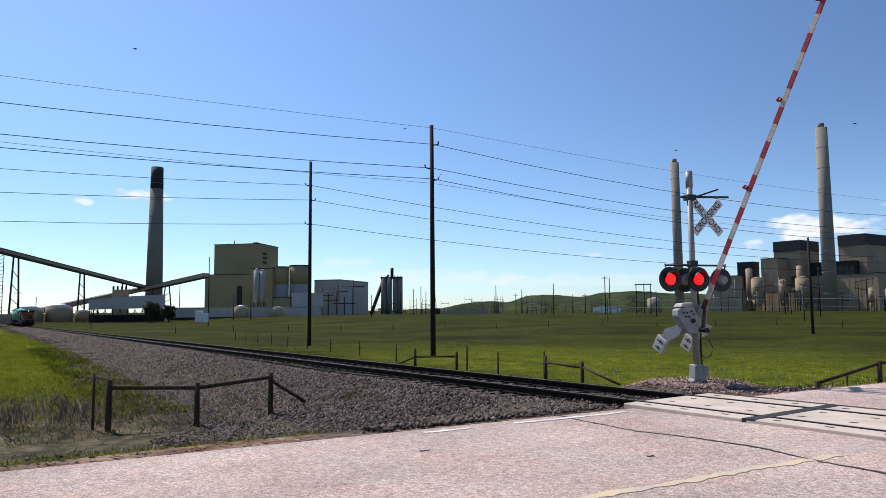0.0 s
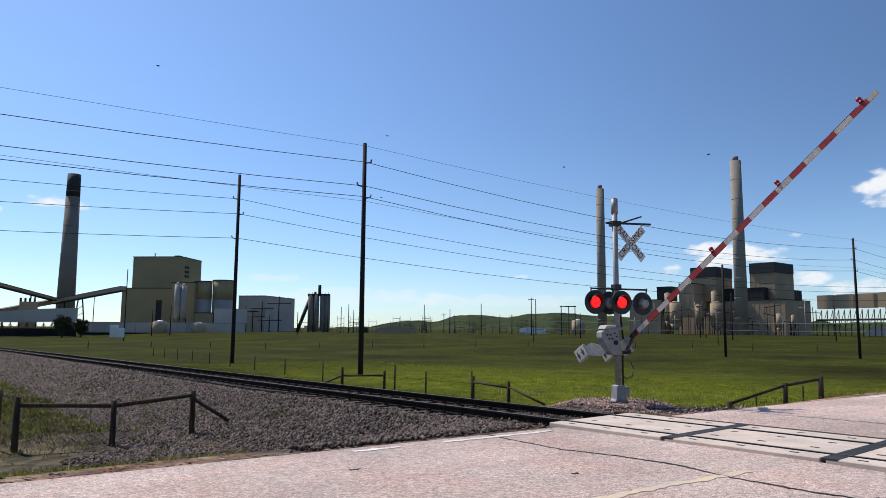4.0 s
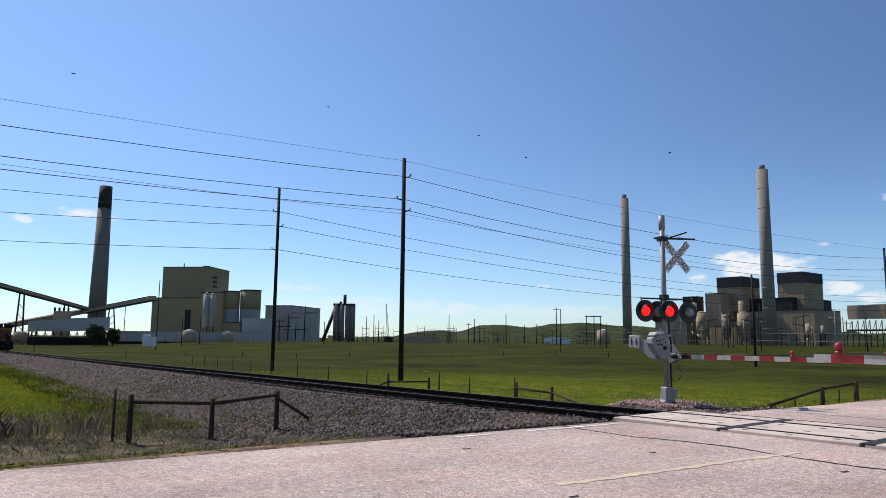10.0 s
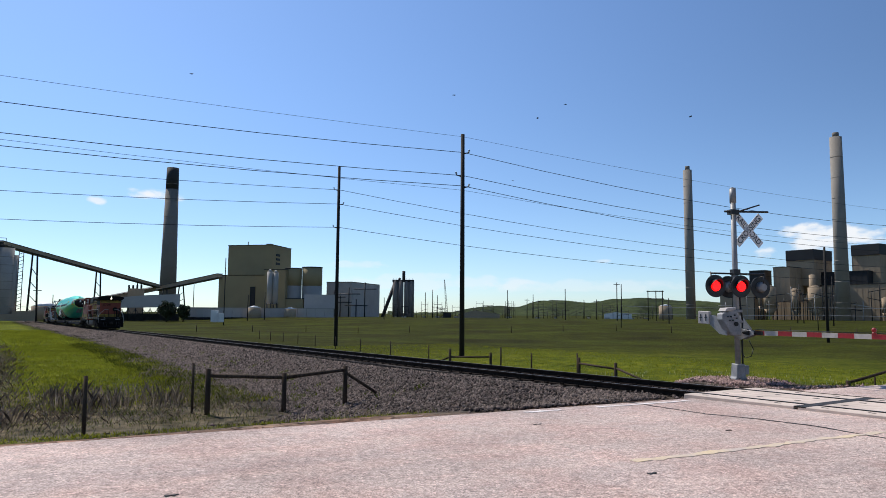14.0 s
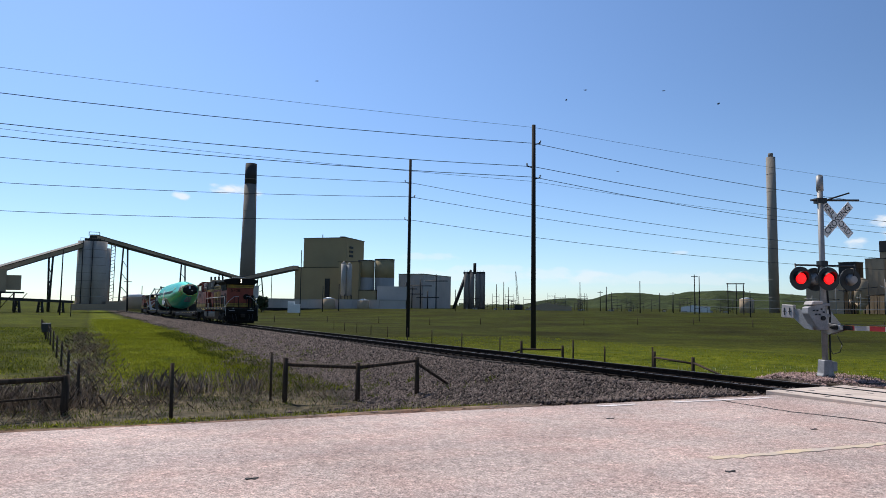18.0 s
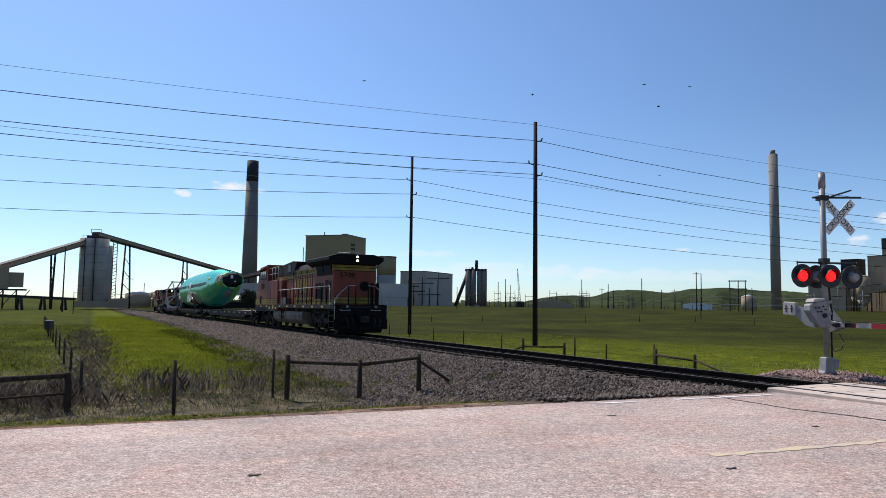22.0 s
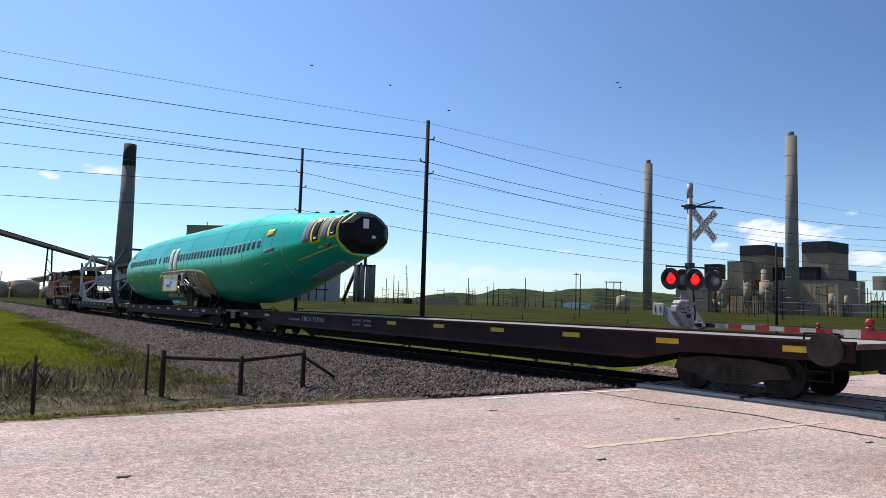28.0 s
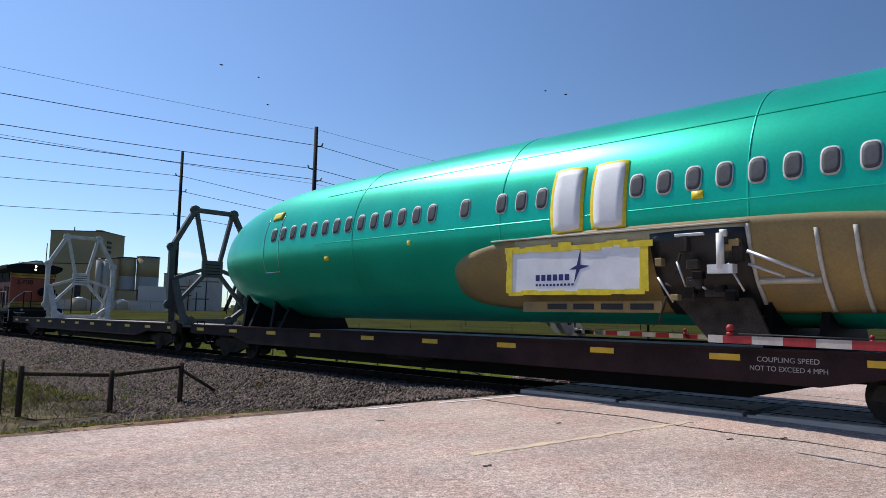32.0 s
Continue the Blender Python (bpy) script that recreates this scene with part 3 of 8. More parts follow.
def build_crossing():
    """Precast concrete panels between and beside the rails, each with its lifting slots, and rubber seams."""
    t = thing("crossing_deck", TRACK, "tan precast concrete panels between the crossing rails", "crossing", kind="structure")
    for k in range(5):
        x0 = 0.35 + k * 2.5
        for y0, y1 in ((-1.22, -0.82), (-0.66, -0.01), (0.01, 0.66), (0.82, 1.36)):
            bm = bmesh.new()
            box(bm, x0 + 0.012, y0, -0.22, x0 + 2.44, y1, -0.008)
            part("panel", bm, M_PANEL, t, bevel=0.012)
            bm = bmesh.new()
            for j in range(3):
                box(bm, x0 + 0.35 + j * 0.8, (y0 + y1) / 2 - 0.03, -0.02, x0 + 0.47 + j * 0.8, (y0 + y1) / 2 + 0.03, -0.004)
            part("lifting_slot", bm, M_JOINT, t)
        if k:
            bm = bmesh.new()
            box(bm, x0 - 0.05, -1.22, -0.03, x0 + 0.17, 1.36, -0.002)
            part("seam_plate", bm, M_STEEL, t, "dark steel seam plate")
    for y in (-0.75, 0.75):
        bm = bmesh.new()
        box(bm, 0.3, y - 0.16, -0.15, 12.8, y - 0.045, -0.012)
        box(bm, 0.3, y + 0.045, -0.15, 12.8, y + 0.16, -0.03)
        part("rubber_seal", bm, M_BLACK, t, "black rubber rail seal")
    bm = bmesh.new()
    box(bm, -0.1, 1.42, -0.35, 12.8, 1.62, -0.02)
    part("edge_timber", bm, M_WOOD, t, "dark timber edging", bevel=0.015)


build_crossing()

# ---- ties and fastenings ----


def build_ties():
    me = None
    ties = thing("track_ties", TRACK, "row of pale concrete ties under the rails", "ties", kind="structure")
    bm = bmesh.new()
    prism(bm, [(-0.14, -0.36), (0.14, -0.36), (0.115, -0.172), (-0.115, -0.172)], "y", -1.3, 1.3)
    me = bpy.data.meshes.new("tie")
    bm.to_mesh(me)
    bm.free()
    me.materials.append(M_TIE)
    bm = bmesh.new()
    for y in (-0.75, 0.75):
        for d in (-0.1, 0.1):
            box(bm, -0.05, y + d - 0.035, -0.172, 0.05, y + d + 0.035, -0.125)
    clip = bpy.data.meshes.new("rail_clip")
    bm.to_mesh(clip)
    bm.free()
    clip.materials.append(M_RAIL)
    for k in range(110):
        for nm, data in (("tie", me), ("rail_clip", clip)):
            ob = new(nm, data)
            ob.parent = ties
            ob.matrix_basis = pose(-0.25 - 0.6 * k, 0.02 * math.sin(k * 2.3), 0.0)


build_ties()


# ---- stones, grass and brush: uncountable cover ----
def scatter(name, mat, pieces, label, category):
    """pieces: arrays of vertices (n, v, 3) and the faces of one piece; joined to one mesh."""
    verts, faces = pieces
    n, v, _ = verts.shape
    f = (np.array(faces)[None] + (np.arange(n) * v)[:, None, None]).reshape(-1, len(faces[0]))
    me = bpy.data.meshes.new(name)
    me.vertices.add(n * v)
    me.vertices.foreach_set("co", verts.reshape(-1).astype(np.float32))
    me.loops.add(f.size)
    me.loops.foreach_set("vertex_index", f.reshape(-1).astype(np.int32))
    me.polygons.add(len(f))
    me.polygons.foreach_set("loop_start", np.arange(0, f.size, f.shape[1], dtype=np.int32))
    me.update(calc_edges=True)
    me.materials.append(mat)
    return tagged(new(name, me), label, category, kind="stuff")


rng = np.random.default_rng(7)
ICO_V = np.array([(1, 0, 0), (0, 1, 0), (-1, 0, 0), (0, -1, 0), (0, 0, 1), (0, 0, -1)], float)
ICO_F = [[0, 1, 4], [1, 2, 4], [2, 3, 4], [3, 0, 4], [1, 0, 5], [2, 1, 5], [3, 2, 5], [0, 3, 5]]


def stones(px, py, size):
    """Crushed stones at places of the track frame."""
    n = len(px)
    v = (ICO_V[None] + rng.uniform(-0.38, 0.38, (n, 6, 3))) * rng.uniform(0.6, 1.35, (n, 1, 3))
    a = rng.uniform(0, 6.28, n)
    c, s = np.cos(a)[:, None], np.sin(a)[:, None]
    x, y = v[..., 0] * c - v[..., 1] * s, v[..., 0] * s + v[..., 1] * c
    v = np.stack([x, y, v[..., 2]], -1) * np.asarray(size)[:, None, None]
    world_p = [TRACK @ Vector((a0, b0, 0)) for a0, b0 in zip(px, py)]
    place = np.array([(w.x, w.y, ground_z(w.x, w.y)) for w in world_p])
    place[:, 2] += np.asarray(size) * 0.15
    return v + place[:, None, :], ICO_F


def bank_places(n, x0, x1, near, wide):
    px = rng.uniform(x0, x1, n * 2)
    py = -rng.uniform(near, wide, n * 2)
    foot = 6.6 - 2.2 * np.clip((-25 - px) / 45, 0, 1) + 0.9 * np.sin(px * 0.7) + 0.5 * np.sin(px * 2.3)
    keep = (-py < foot - rng.exponential(0.6, n * 2) + 0.5)
    q = ROAD_INV @ TRACK
    ry = q[1][0] * px + q[1][1] * py + q[1][3]
    keep &= ry > 5.0 + rng.exponential(0.15, n * 2)
    return px[keep][:n], py[keep][:n]


px, py = bank_places(46000, -24, 1.5, 1.25, 8.0)
scatter("ballast_stones", M_STONE, stones(px, py, rng.uniform(0.022, 0.055, len(px))), "crushed grey and red-brown ballast stones on the bank", "ballast")
px, py = bank_places(30000, -75, -24, 1.25, 8.0)
scatter("ballast_stones", M_STONE, stones(px, py, rng.uniform(0.035, 0.08, len(px))), "crushed grey and red-brown ballast stones on the bank", "ballast")
px, py = bank_places(12000, -210, -75, 1.25, 8.0)
scatter("ballast_stones", M_STONE, stones(px, py, rng.uniform(0.07, 0.14, len(px))), "crushed grey and red-brown ballast stones on the bank", "ballast")
px, py = rng.uniform(-70, 0.3, 16000), rng.uniform(-1.6, 2.6, 16000)
pl, fc = stones(px, py, rng.uniform(0.025, 0.055, 16000))
scatter("ballast_stones", M_STONE, (pl, fc), "crushed ballast stones between the ties", "ballast")
px, py = rng.normal(-1.9, 1.3, 4200), 3.9 + rng.normal(0, 0.9, 4200)
heap = stones(px, py, rng.uniform(0.018, 0.04, 4200))

gx, gy = rng.uniform(-22, 6, 7000), 4.55 + rng.exponential(0.42, 7000) - 0.25
place = [ROAD @ Vector((a0, b0, 0)) for a0, b0 in zip(gx, gy)]
size = rng.uniform(0.008, 0.03, 7000) * np.where(rng.uniform(0, 1, 7000) > 0.93, 1.7, 0.9)
pl, fc = stones([(TRACK_INV @ w).x for w in place], [(TRACK_INV @ w).y for w in place], size)
pl[..., 2] = np.maximum(pl[..., 2], -0.075)
M_GRIT = material("pink_roadside_grit", (0.36, 0.24, 0.21), 0.9, spread=0.3, scale=8, fine=60, jitter=0.5, spec=0.2)
scatter("road_grit", M_GRIT, (pl, fc), "loose pink and brown grit along the road's edge", "gravel")
scatter("heap_grit", M_GRIT, heap, "heap of pale crushed stone round the signal's foot", "gravel")
M_BLADE = material("green_blades", (0.10, 0.12, 0.02), 0.9, spread=0.3, scale=0.5, fine=5, bump=0, jitter=0.3, spec=0.1, leaf=0.5)
M_BLADE_LUSH = material("lush_blades", (0.24, 0.26, 0.025), 0.9, spread=0.25, scale=0.5, fine=5, bump=0, jitter=0.25, spec=0.1, leaf=0.5)
M_BLADE_DRY = material("dry_stems", (0.34, 0.30, 0.20), 0.9, spread=0.3, scale=0.6, fine=5, bump=0, jitter=0.35, leaf=0.4)
M_BRUSH = material("grey_brush_twigs", (0.38, 0.315, 0.26), 0.95, spread=0.3, scale=0.8, fine=5, bump=0, jitter=0.6, leaf=0.15, spec=0.1)


def blades(px, py, height, width, lean):
    """Thin bent leaves at places of the track frame."""
    n = len(px)
    a = rng.uniform(0, 6.28, n)
    h = np.asarray(height)
    w = np.asarray(width)
    le = rng.uniform(0.1, 1.0, n) * lean * h
    base = np.array([(lambda q: (q.x, q.y, ground_z(q.x, q.y)))(TRACK @ Vector((x, y, 0))) for x, y in zip(px, py)])
    d = np.stack([np.cos(a), np.sin(a), np.zeros(n)], -1)
    e = np.stack([-np.sin(a), np.cos(a), np.zeros(n)], -1)
    up = np.array([0, 0, 1.0])
    v = np.stack([base - e * w[:, None] / 2, base + e * w[:, None] / 2,
                  base + d * (le * 0.35)[:, None] + up * (h * 0.6)[:, None] + e * w[:, None] * 0.35,
                  base + d * le[:, None] + up * h[:, None],
                  base + d * (le * 0.35)[:, None] + up * (h * 0.6)[:, None] - e * w[:, None] * 0.35], 1)
    return v, [[0, 1, 2, 3, 4]]


def clumps(n, x0, x1, y0, y1, per, spread_r):
    n = int(n)
    cx, cy = rng.uniform(x0, x1, n), rng.uniform(y0, y1, n)
    px = np.repeat(cx, per) + rng.normal(0, spread_r, n * per)
    py = np.repeat(cy, per) + rng.normal(0, spread_r, n * per)
    q = ROAD_INV @ TRACK
    ry = q[1][0] * px + q[1][1] * py + q[1][3]
    keep = ry > 5.0
    return px[keep], py[keep]


def grass(name, mat, places, h0, h1, w, lean, label):
    px, py = places
    if len(px):
        scatter(name, mat, blades(px, py, rng.uniform(h0, h1, len(px)), rng.uniform(0.6, 1.2, len(px)) * w, lean), label, "grass")


def strip_clumps(n, x0, x1, r0, r1, per, spread_r):
    """Clump places along the road, in the track frame."""
    cx, cy = rng.uniform(x0, x1, n), rng.uniform(r0, r1, n)
    ex, ey = np.repeat(cx, per) + rng.normal(0, spread_r, n * per), np.repeat(cy, per) + rng.normal(0, spread_r, n * per)
    out = [TRACK_INV @ (ROAD @ Vector((a0, b0, 0))) for a0, b0 in zip(ex, ey)]
    keep = [o for o, e in zip(out, ey) if e > 4.95 and o.y < -6.6]
    return np.array([o.x for o in keep]), np.array([o.y for o in keep])


grass("verge_grass", M_BLADE_LUSH, strip_clumps(4600, -24, -1, 5.6, 8.2, 9, 0.12), 0.015, 0.06, 0.010, 0.9, "short green grass along the road's edge")
grass("verge_grass", M_BLADE, strip_clumps(1500, -24, -1, 5.5, 8.2, 9, 0.12), 0.02, 0.08, 0.010, 0.9, "short green grass along the road's edge")
grass("verge_grass", M_BLADE_DRY, strip_clumps(800, -24, -1, 5.4, 8.4, 7, 0.12), 0.04, 0.16, 0.006, 0.7, "dry straw-coloured stems along the road's edge")
grass("bank_grass", M_BLADE_LUSH, clumps(3600, -60, -13, -13.0, -7.4, 9, 0.25), 0.04, 0.12, 0.022, 1.0, "bright yellow-green grass beside the bank")
grass("bank_grass", M_BLADE_LUSH, clumps(1500, -130, -60, -13.0, -6.0, 7, 0.4), 0.08, 0.2, 0.06, 1.0, "bright yellow-green grass beside the bank")
grass("bank_weeds", M_BLADE_LUSH, clumps(500, -60, -12, -8.6, -5.8, 12, 0.18), 0.05, 0.18, 0.018, 0.9, "green weeds at the foot of the ballast")
grass("bank_weeds", M_BLADE, clumps(420, -60, -12, -8.2, -5.8, 12, 0.16), 0.06, 0.24, 0.02, 0.9, "green weeds at the foot of the ballast")
grass("bank_weeds", M_BLADE, clumps(130, -50, -7, -6.0, -2.6, 14, 0.10), 0.05, 0.18, 0.02, 0.9, "green weeds growing through the ballast")
grass("pasture_grass", M_BLADE, clumps(3600, -80, -12, -42, -13.8, 9, 0.3), 0.05, 0.16, 0.028, 0.9, "green pasture grass behind the wire fence")
grass("pasture_grass", M_BLADE_LUSH, clumps(900, -80, -14, -42, -14.2, 9, 0.35), 0.05, 0.15, 0.028, 0.9, "brighter tufts of pasture grass behind the wire fence")
grass("field_edge_grass", M_BLADE, clumps(3200, -60, 14, 3.6, 12, 9, 0.25), 0.03, 0.12, 0.018, 0.9, "tall green grass along the far fence")
grass("field_grass_tufts", M_BLADE_LUSH, clumps(3800, -60, 45, 11, 34, 8, 0.5), 0.04, 0.12, 0.03, 1.0, "bright green field grass")
for n, x0, x1, y0, y1, h in ((95, -18.5, -9.2, -12.6, -6.6, 0.18), (75, -16, -8.6, -18.5, -11.5, 0.20), (70, -60, -14, -14.6, -12.8, 0.36), (70, -24, -10.5, -8.2, -5.4, 0.17)):
    grass("dry_brush", M_BRUSH, clumps(n, x0, x1, y0, y1, 34, 0.42), h * 0.2, h, 0.007, 1.2, "tangled grey dead brush beside the fence")
grass("dry_brush", M_BRUSH, clumps(26, -15.4, -11.4, -12.4, -8.6, 16, 0.22), 0.3, 0.72, 0.008, 0.6, "taller bare shrub twigs beside the fence")
grass("dry_brush", M_BRUSH, clumps(60, -14.2, -10.4, -18.4, -13.3, 44, 0.35), 0.2, 0.5, 0.006, 0.8, "dense dark dead brush behind the roadside rail")
grass("verge_weeds", M_BLADE, clumps(900, -20, -8.6, -18, -6.6, 9, 0.2), 0.03, 0.12, 0.012, 0.9, "green weeds among the dead brush")
grass("field_flowers", material("pale_flowers", (0.65, 0.63, 0.35), 0.8, bump=0), clumps(110, -18, 6, 12, 24, 6, 0.4), 0.14, 0.26, 0.022, 0.3, "pale flower heads in the field")


# ---- fences ----
def fence_post(name, px, py, h, r, label, lean=(0, 0), group="fence posts"):
    z = on_ground(px, py)
    bm = bmesh.new()
    vs = rod(bm, (0, 0, -0.25), (lean[0], lean[1], h), r, r * 0.93, 9)
    for v in vs:
        v.co += Vector((noise.noise(v.co * 9 + Vector((px, py, 0))), noise.noise(v.co * 7), 0)) * r * 0.25
    ob = mesh_object(name, bm, M_WOOD)
    ob.matrix_world = turned(px, py, z)
    return tagged(ob, label, "fence post", group)


def fence_rail(a, b, r, label, sink=False):
    """a, b: (x, y, height over ground) in the track frame."""
    pa = Vector((a[0], a[1], on_ground(a[0], a[1]) + a[2]))
    pb = Vector((b[0], b[1], on_ground(b[0], b[1]) + b[2]))
    bm = bmesh.new()
    d = (pb - pa).normalized()
    rod(bm, pa - d * 0.06, pb + d * 0.06, r, r * 0.9, 9)
    ob = mesh_object("fence_rail", bm, M_WOOD)
    ob.matrix_world = LOT
    return tagged(ob, label, "fence rail", "fence rails")


def wire(points, r, mat, label, name="fence_wire", category="wire", sag=0.0):
    bm = bmesh.new()
    way = [Vector(points[0])]
    for a, b in zip(points, points[1:]):
        a, b = Vector(a), Vector(b)
        n = 10 if sag else 1
        for k in range(1, n + 1):
            p = a.lerp(b, k / n)
            p.z -= 4 * sag * k / n * (1 - k / n)
            way.append(p)
    rings = []
    for i, p in enumerate(way):
        d = (way[min(i + 1, len(way) - 1)] - way[max(i - 1, 0)]).normalized()
        side = d.cross(Vector((0, 0, 1))).normalized()
        rise = side.cross(d)
        rings.append([bm.verts.new(p + (side * math.cos(k * 1.2566) + rise * math.sin(k * 1.2566)) * r) for k in range(5)])
    for a, b in zip(rings, rings[1:]):
        for k in range(5):
            bm.faces.new((a[k], a[(k + 1) % 5], b[(k + 1) % 5], b[k]))
    return tagged(mesh_object(name, bm, mat), label, category)


POST = "weathered brown wooden fence post"
fence_post("fence_post", -10.45, -8.1, 1.28, 0.085, "thick weathered wooden end post of the braced fence")
fence_post("fence_post", -9.75, -6.12, 1.12, 0.08, POST)
fence_post("fence_post", -10.1, -3.95, 1.18, 0.085, "weathered wooden brace post on the ballast bank")
fence_post("fence_post", -11.0, -8.35, 1.42, 0.04, "slim wooden stake beside the end post")
fence_rail((-10.45, -8.1, 1.08), (-9.75, -6.12, 0.98), 0.055, "weathered top rail of the wooden fence")
fence_rail((-9.75, -6.12, 0.98), (-10.1, -3.95, 1.06), 0.055, "weathered top rail of the wooden fence")
fence_rail((-10.1, -3.95, 0.98), (-9.6, -3.15, 0.12), 0.05, "slanting wooden brace on the ballast")
fence_post("fence_post", -8.55, -11.5, 1.35, 0.05, "leaning slim wooden fence post", (-0.12, 0.0))
fence_post("fence_post", -10.6, -13.7, 0.98, 0.10, "thick dark post at the end of a pipe rail")
fence_post("fence_post", -12.9, -13.3, 1.1, 0.05, POST)
fence_rail((-10.6, -13.7, 0.9), (-9.4, -17.5, 0.9), 0.07, "dark rail of the roadside fence")
fence_rail((-10.6, -13.7, 0.45), (-9.4, -17.5, 0.45), 0.03, "thin lower rail of the roadside fence")
fence_post("fence_post", -9.4, -17.5, 0.98, 0.10, "thick dark post at the end of a pipe rail")
for k in range(1, 12):
    fence_post("fence_post", -13.0 - 5.6 * k, -13.3 - 0.05 * k, 1.1, 0.05, POST)
for hz in (0.35, 0.7, 1.0):
    wire([turned(-12.9 - 5.6 * k, -13.3 - 0.05 * k, on_ground(-12.9 - 5.6 * k, -13.3) + hz).translation for k in range(12)], 0.006, M_STEEL, "thin rusty wire of the pasture fence")
fb = thing("sign_box", turned(-49.8, -13.7, on_ground(-49.8, -13.7)), "small dark box on a post by the fence", "box")
bm = bmesh.new()
rod(bm, (0, 0, -0.2), (0, 0, 1.0), 0.06, 0.06, 8)
part("post", bm, M_WOOD, fb)
bm = bmesh.new()
box(bm, -0.35, -0.3, 0.55, 0.3, 0.3, 1.2)
part("case", bm, M_BLACK, fb, bevel=0.03)
# far side
FAR = [(-25.3, 11.6, 1.25, 0.10), (-22.7, 12.7, 1.1, 0.09), (-22.0, 12.9, 1.45, 0.05), (-19.7, 13.2, 1.2, 0.05), (-16.3, 13.3, 1.35, 0.05), (-16.0, 13.1, 1.15, 0.09), (-12.9, 12.3, 1.1, 0.09)]
for x, y, h, r in FAR:
    fence_post("fence_post", x, y, h, r, POST if r < 0.08 else "thick dark wooden brace post in the far fence")
fence_rail((-25.3, 11.6, 0.75), (-22.7, 12.7, 0.85), 0.055, "dark rail between far fence posts")
fence_rail((-27.0, 10.9, 0.05), (-25.3, 11.6, 0.75), 0.05, "slanting brace of the far fence")
fence_rail((-16.0, 13.1, 0.85), (-12.9, 12.3, 0.8), 0.055, "dark rail between far fence posts")
fence_rail((-12.9, 12.3, 0.85), (-10.2, 11.5, 0.35), 0.055, "fallen dark rail of the far fence")
for x, y, h, r, lb in ((-0.05, 7.05, 0.42, 0.07, "low dark post of the guard fence"), (0.55, 9.4, 0.70, 0.075, "thick dark post of the guard fence"), (1.15, 10.55, 0.66, 0.075, "thick dark post of the guard fence"), (0.2, 8.2, 0.45, 0.025, "thin steel post of the guard fence"), (0.8, 10.1, 0.5, 0.025, "thin steel post of the guard fence")):
    fence_post("fence_post", x, y, h, r, lb)
fence_rail((-0.05, 7.05, 0.36), (0.55, 9.4, 0.62), 0.045, "pale slanting rail of the guard fence")
fence_rail((0.55, 9.4, 0.62), (1.15, 10.55, 0.58), 0.045, "pale top rail of the guard fence")
for k in range(9):
    fence_post("fence_post", -31 - 7 * k, 14.0 + 1.2 * k, 1.2, 0.05, POST)
for k in range(14):
    p = polar(-24 + 4.2 * k, 150 + 6 * (k % 3))
    q = LOT.inverted() @ p
    fence_post("fence_post", q.x, q.y, 1.4, 0.09, "dark fence post far out in the field")

# ---- level-crossing signals with their gates ----
M_MECH = material("grey_mechanism_paint", (0.30, 0.29, 0.285), 0.55, 0.1, spread=0.18, scale=5, fine=40)
M_DARKGLASS = material("dark_glass", (0.03, 0.03, 0.035), 0.12, spread=0.1, bump=0)


def text_mesh(text, size, mat, parent, m, name="lettering", extrude=0.002, width=None, align="CENTER"):
    cu = bpy.data.curves.new(name, "FONT")
    cu.body, cu.size, cu.extrude = text, size, extrude
    cu.align_x, cu.align_y = align, "CENTER"
    tmp = bpy.data.objects.new(name, cu)
    scene.collection.objects.link(tmp)
    bpy.context.view_layer.update()
    me = bpy.data.meshes.new_from_object(tmp)
    bpy.data.objects.remove(tmp)
    if width:
        xs = [v.co.x for v in me.vertices]
        k = width / max(0.001, max(xs) - min(xs))
        for v in me.vertices:
            v.co.x *= k
    me.materials.clear()
    me.materials.append(mat)
    ob = new(name, me)
    ob.parent = parent
    ob.matrix_basis = m
    return ob


FACING = pose(0, 0, 0, 90, 0, 0)   # a plate's own front looks along -y


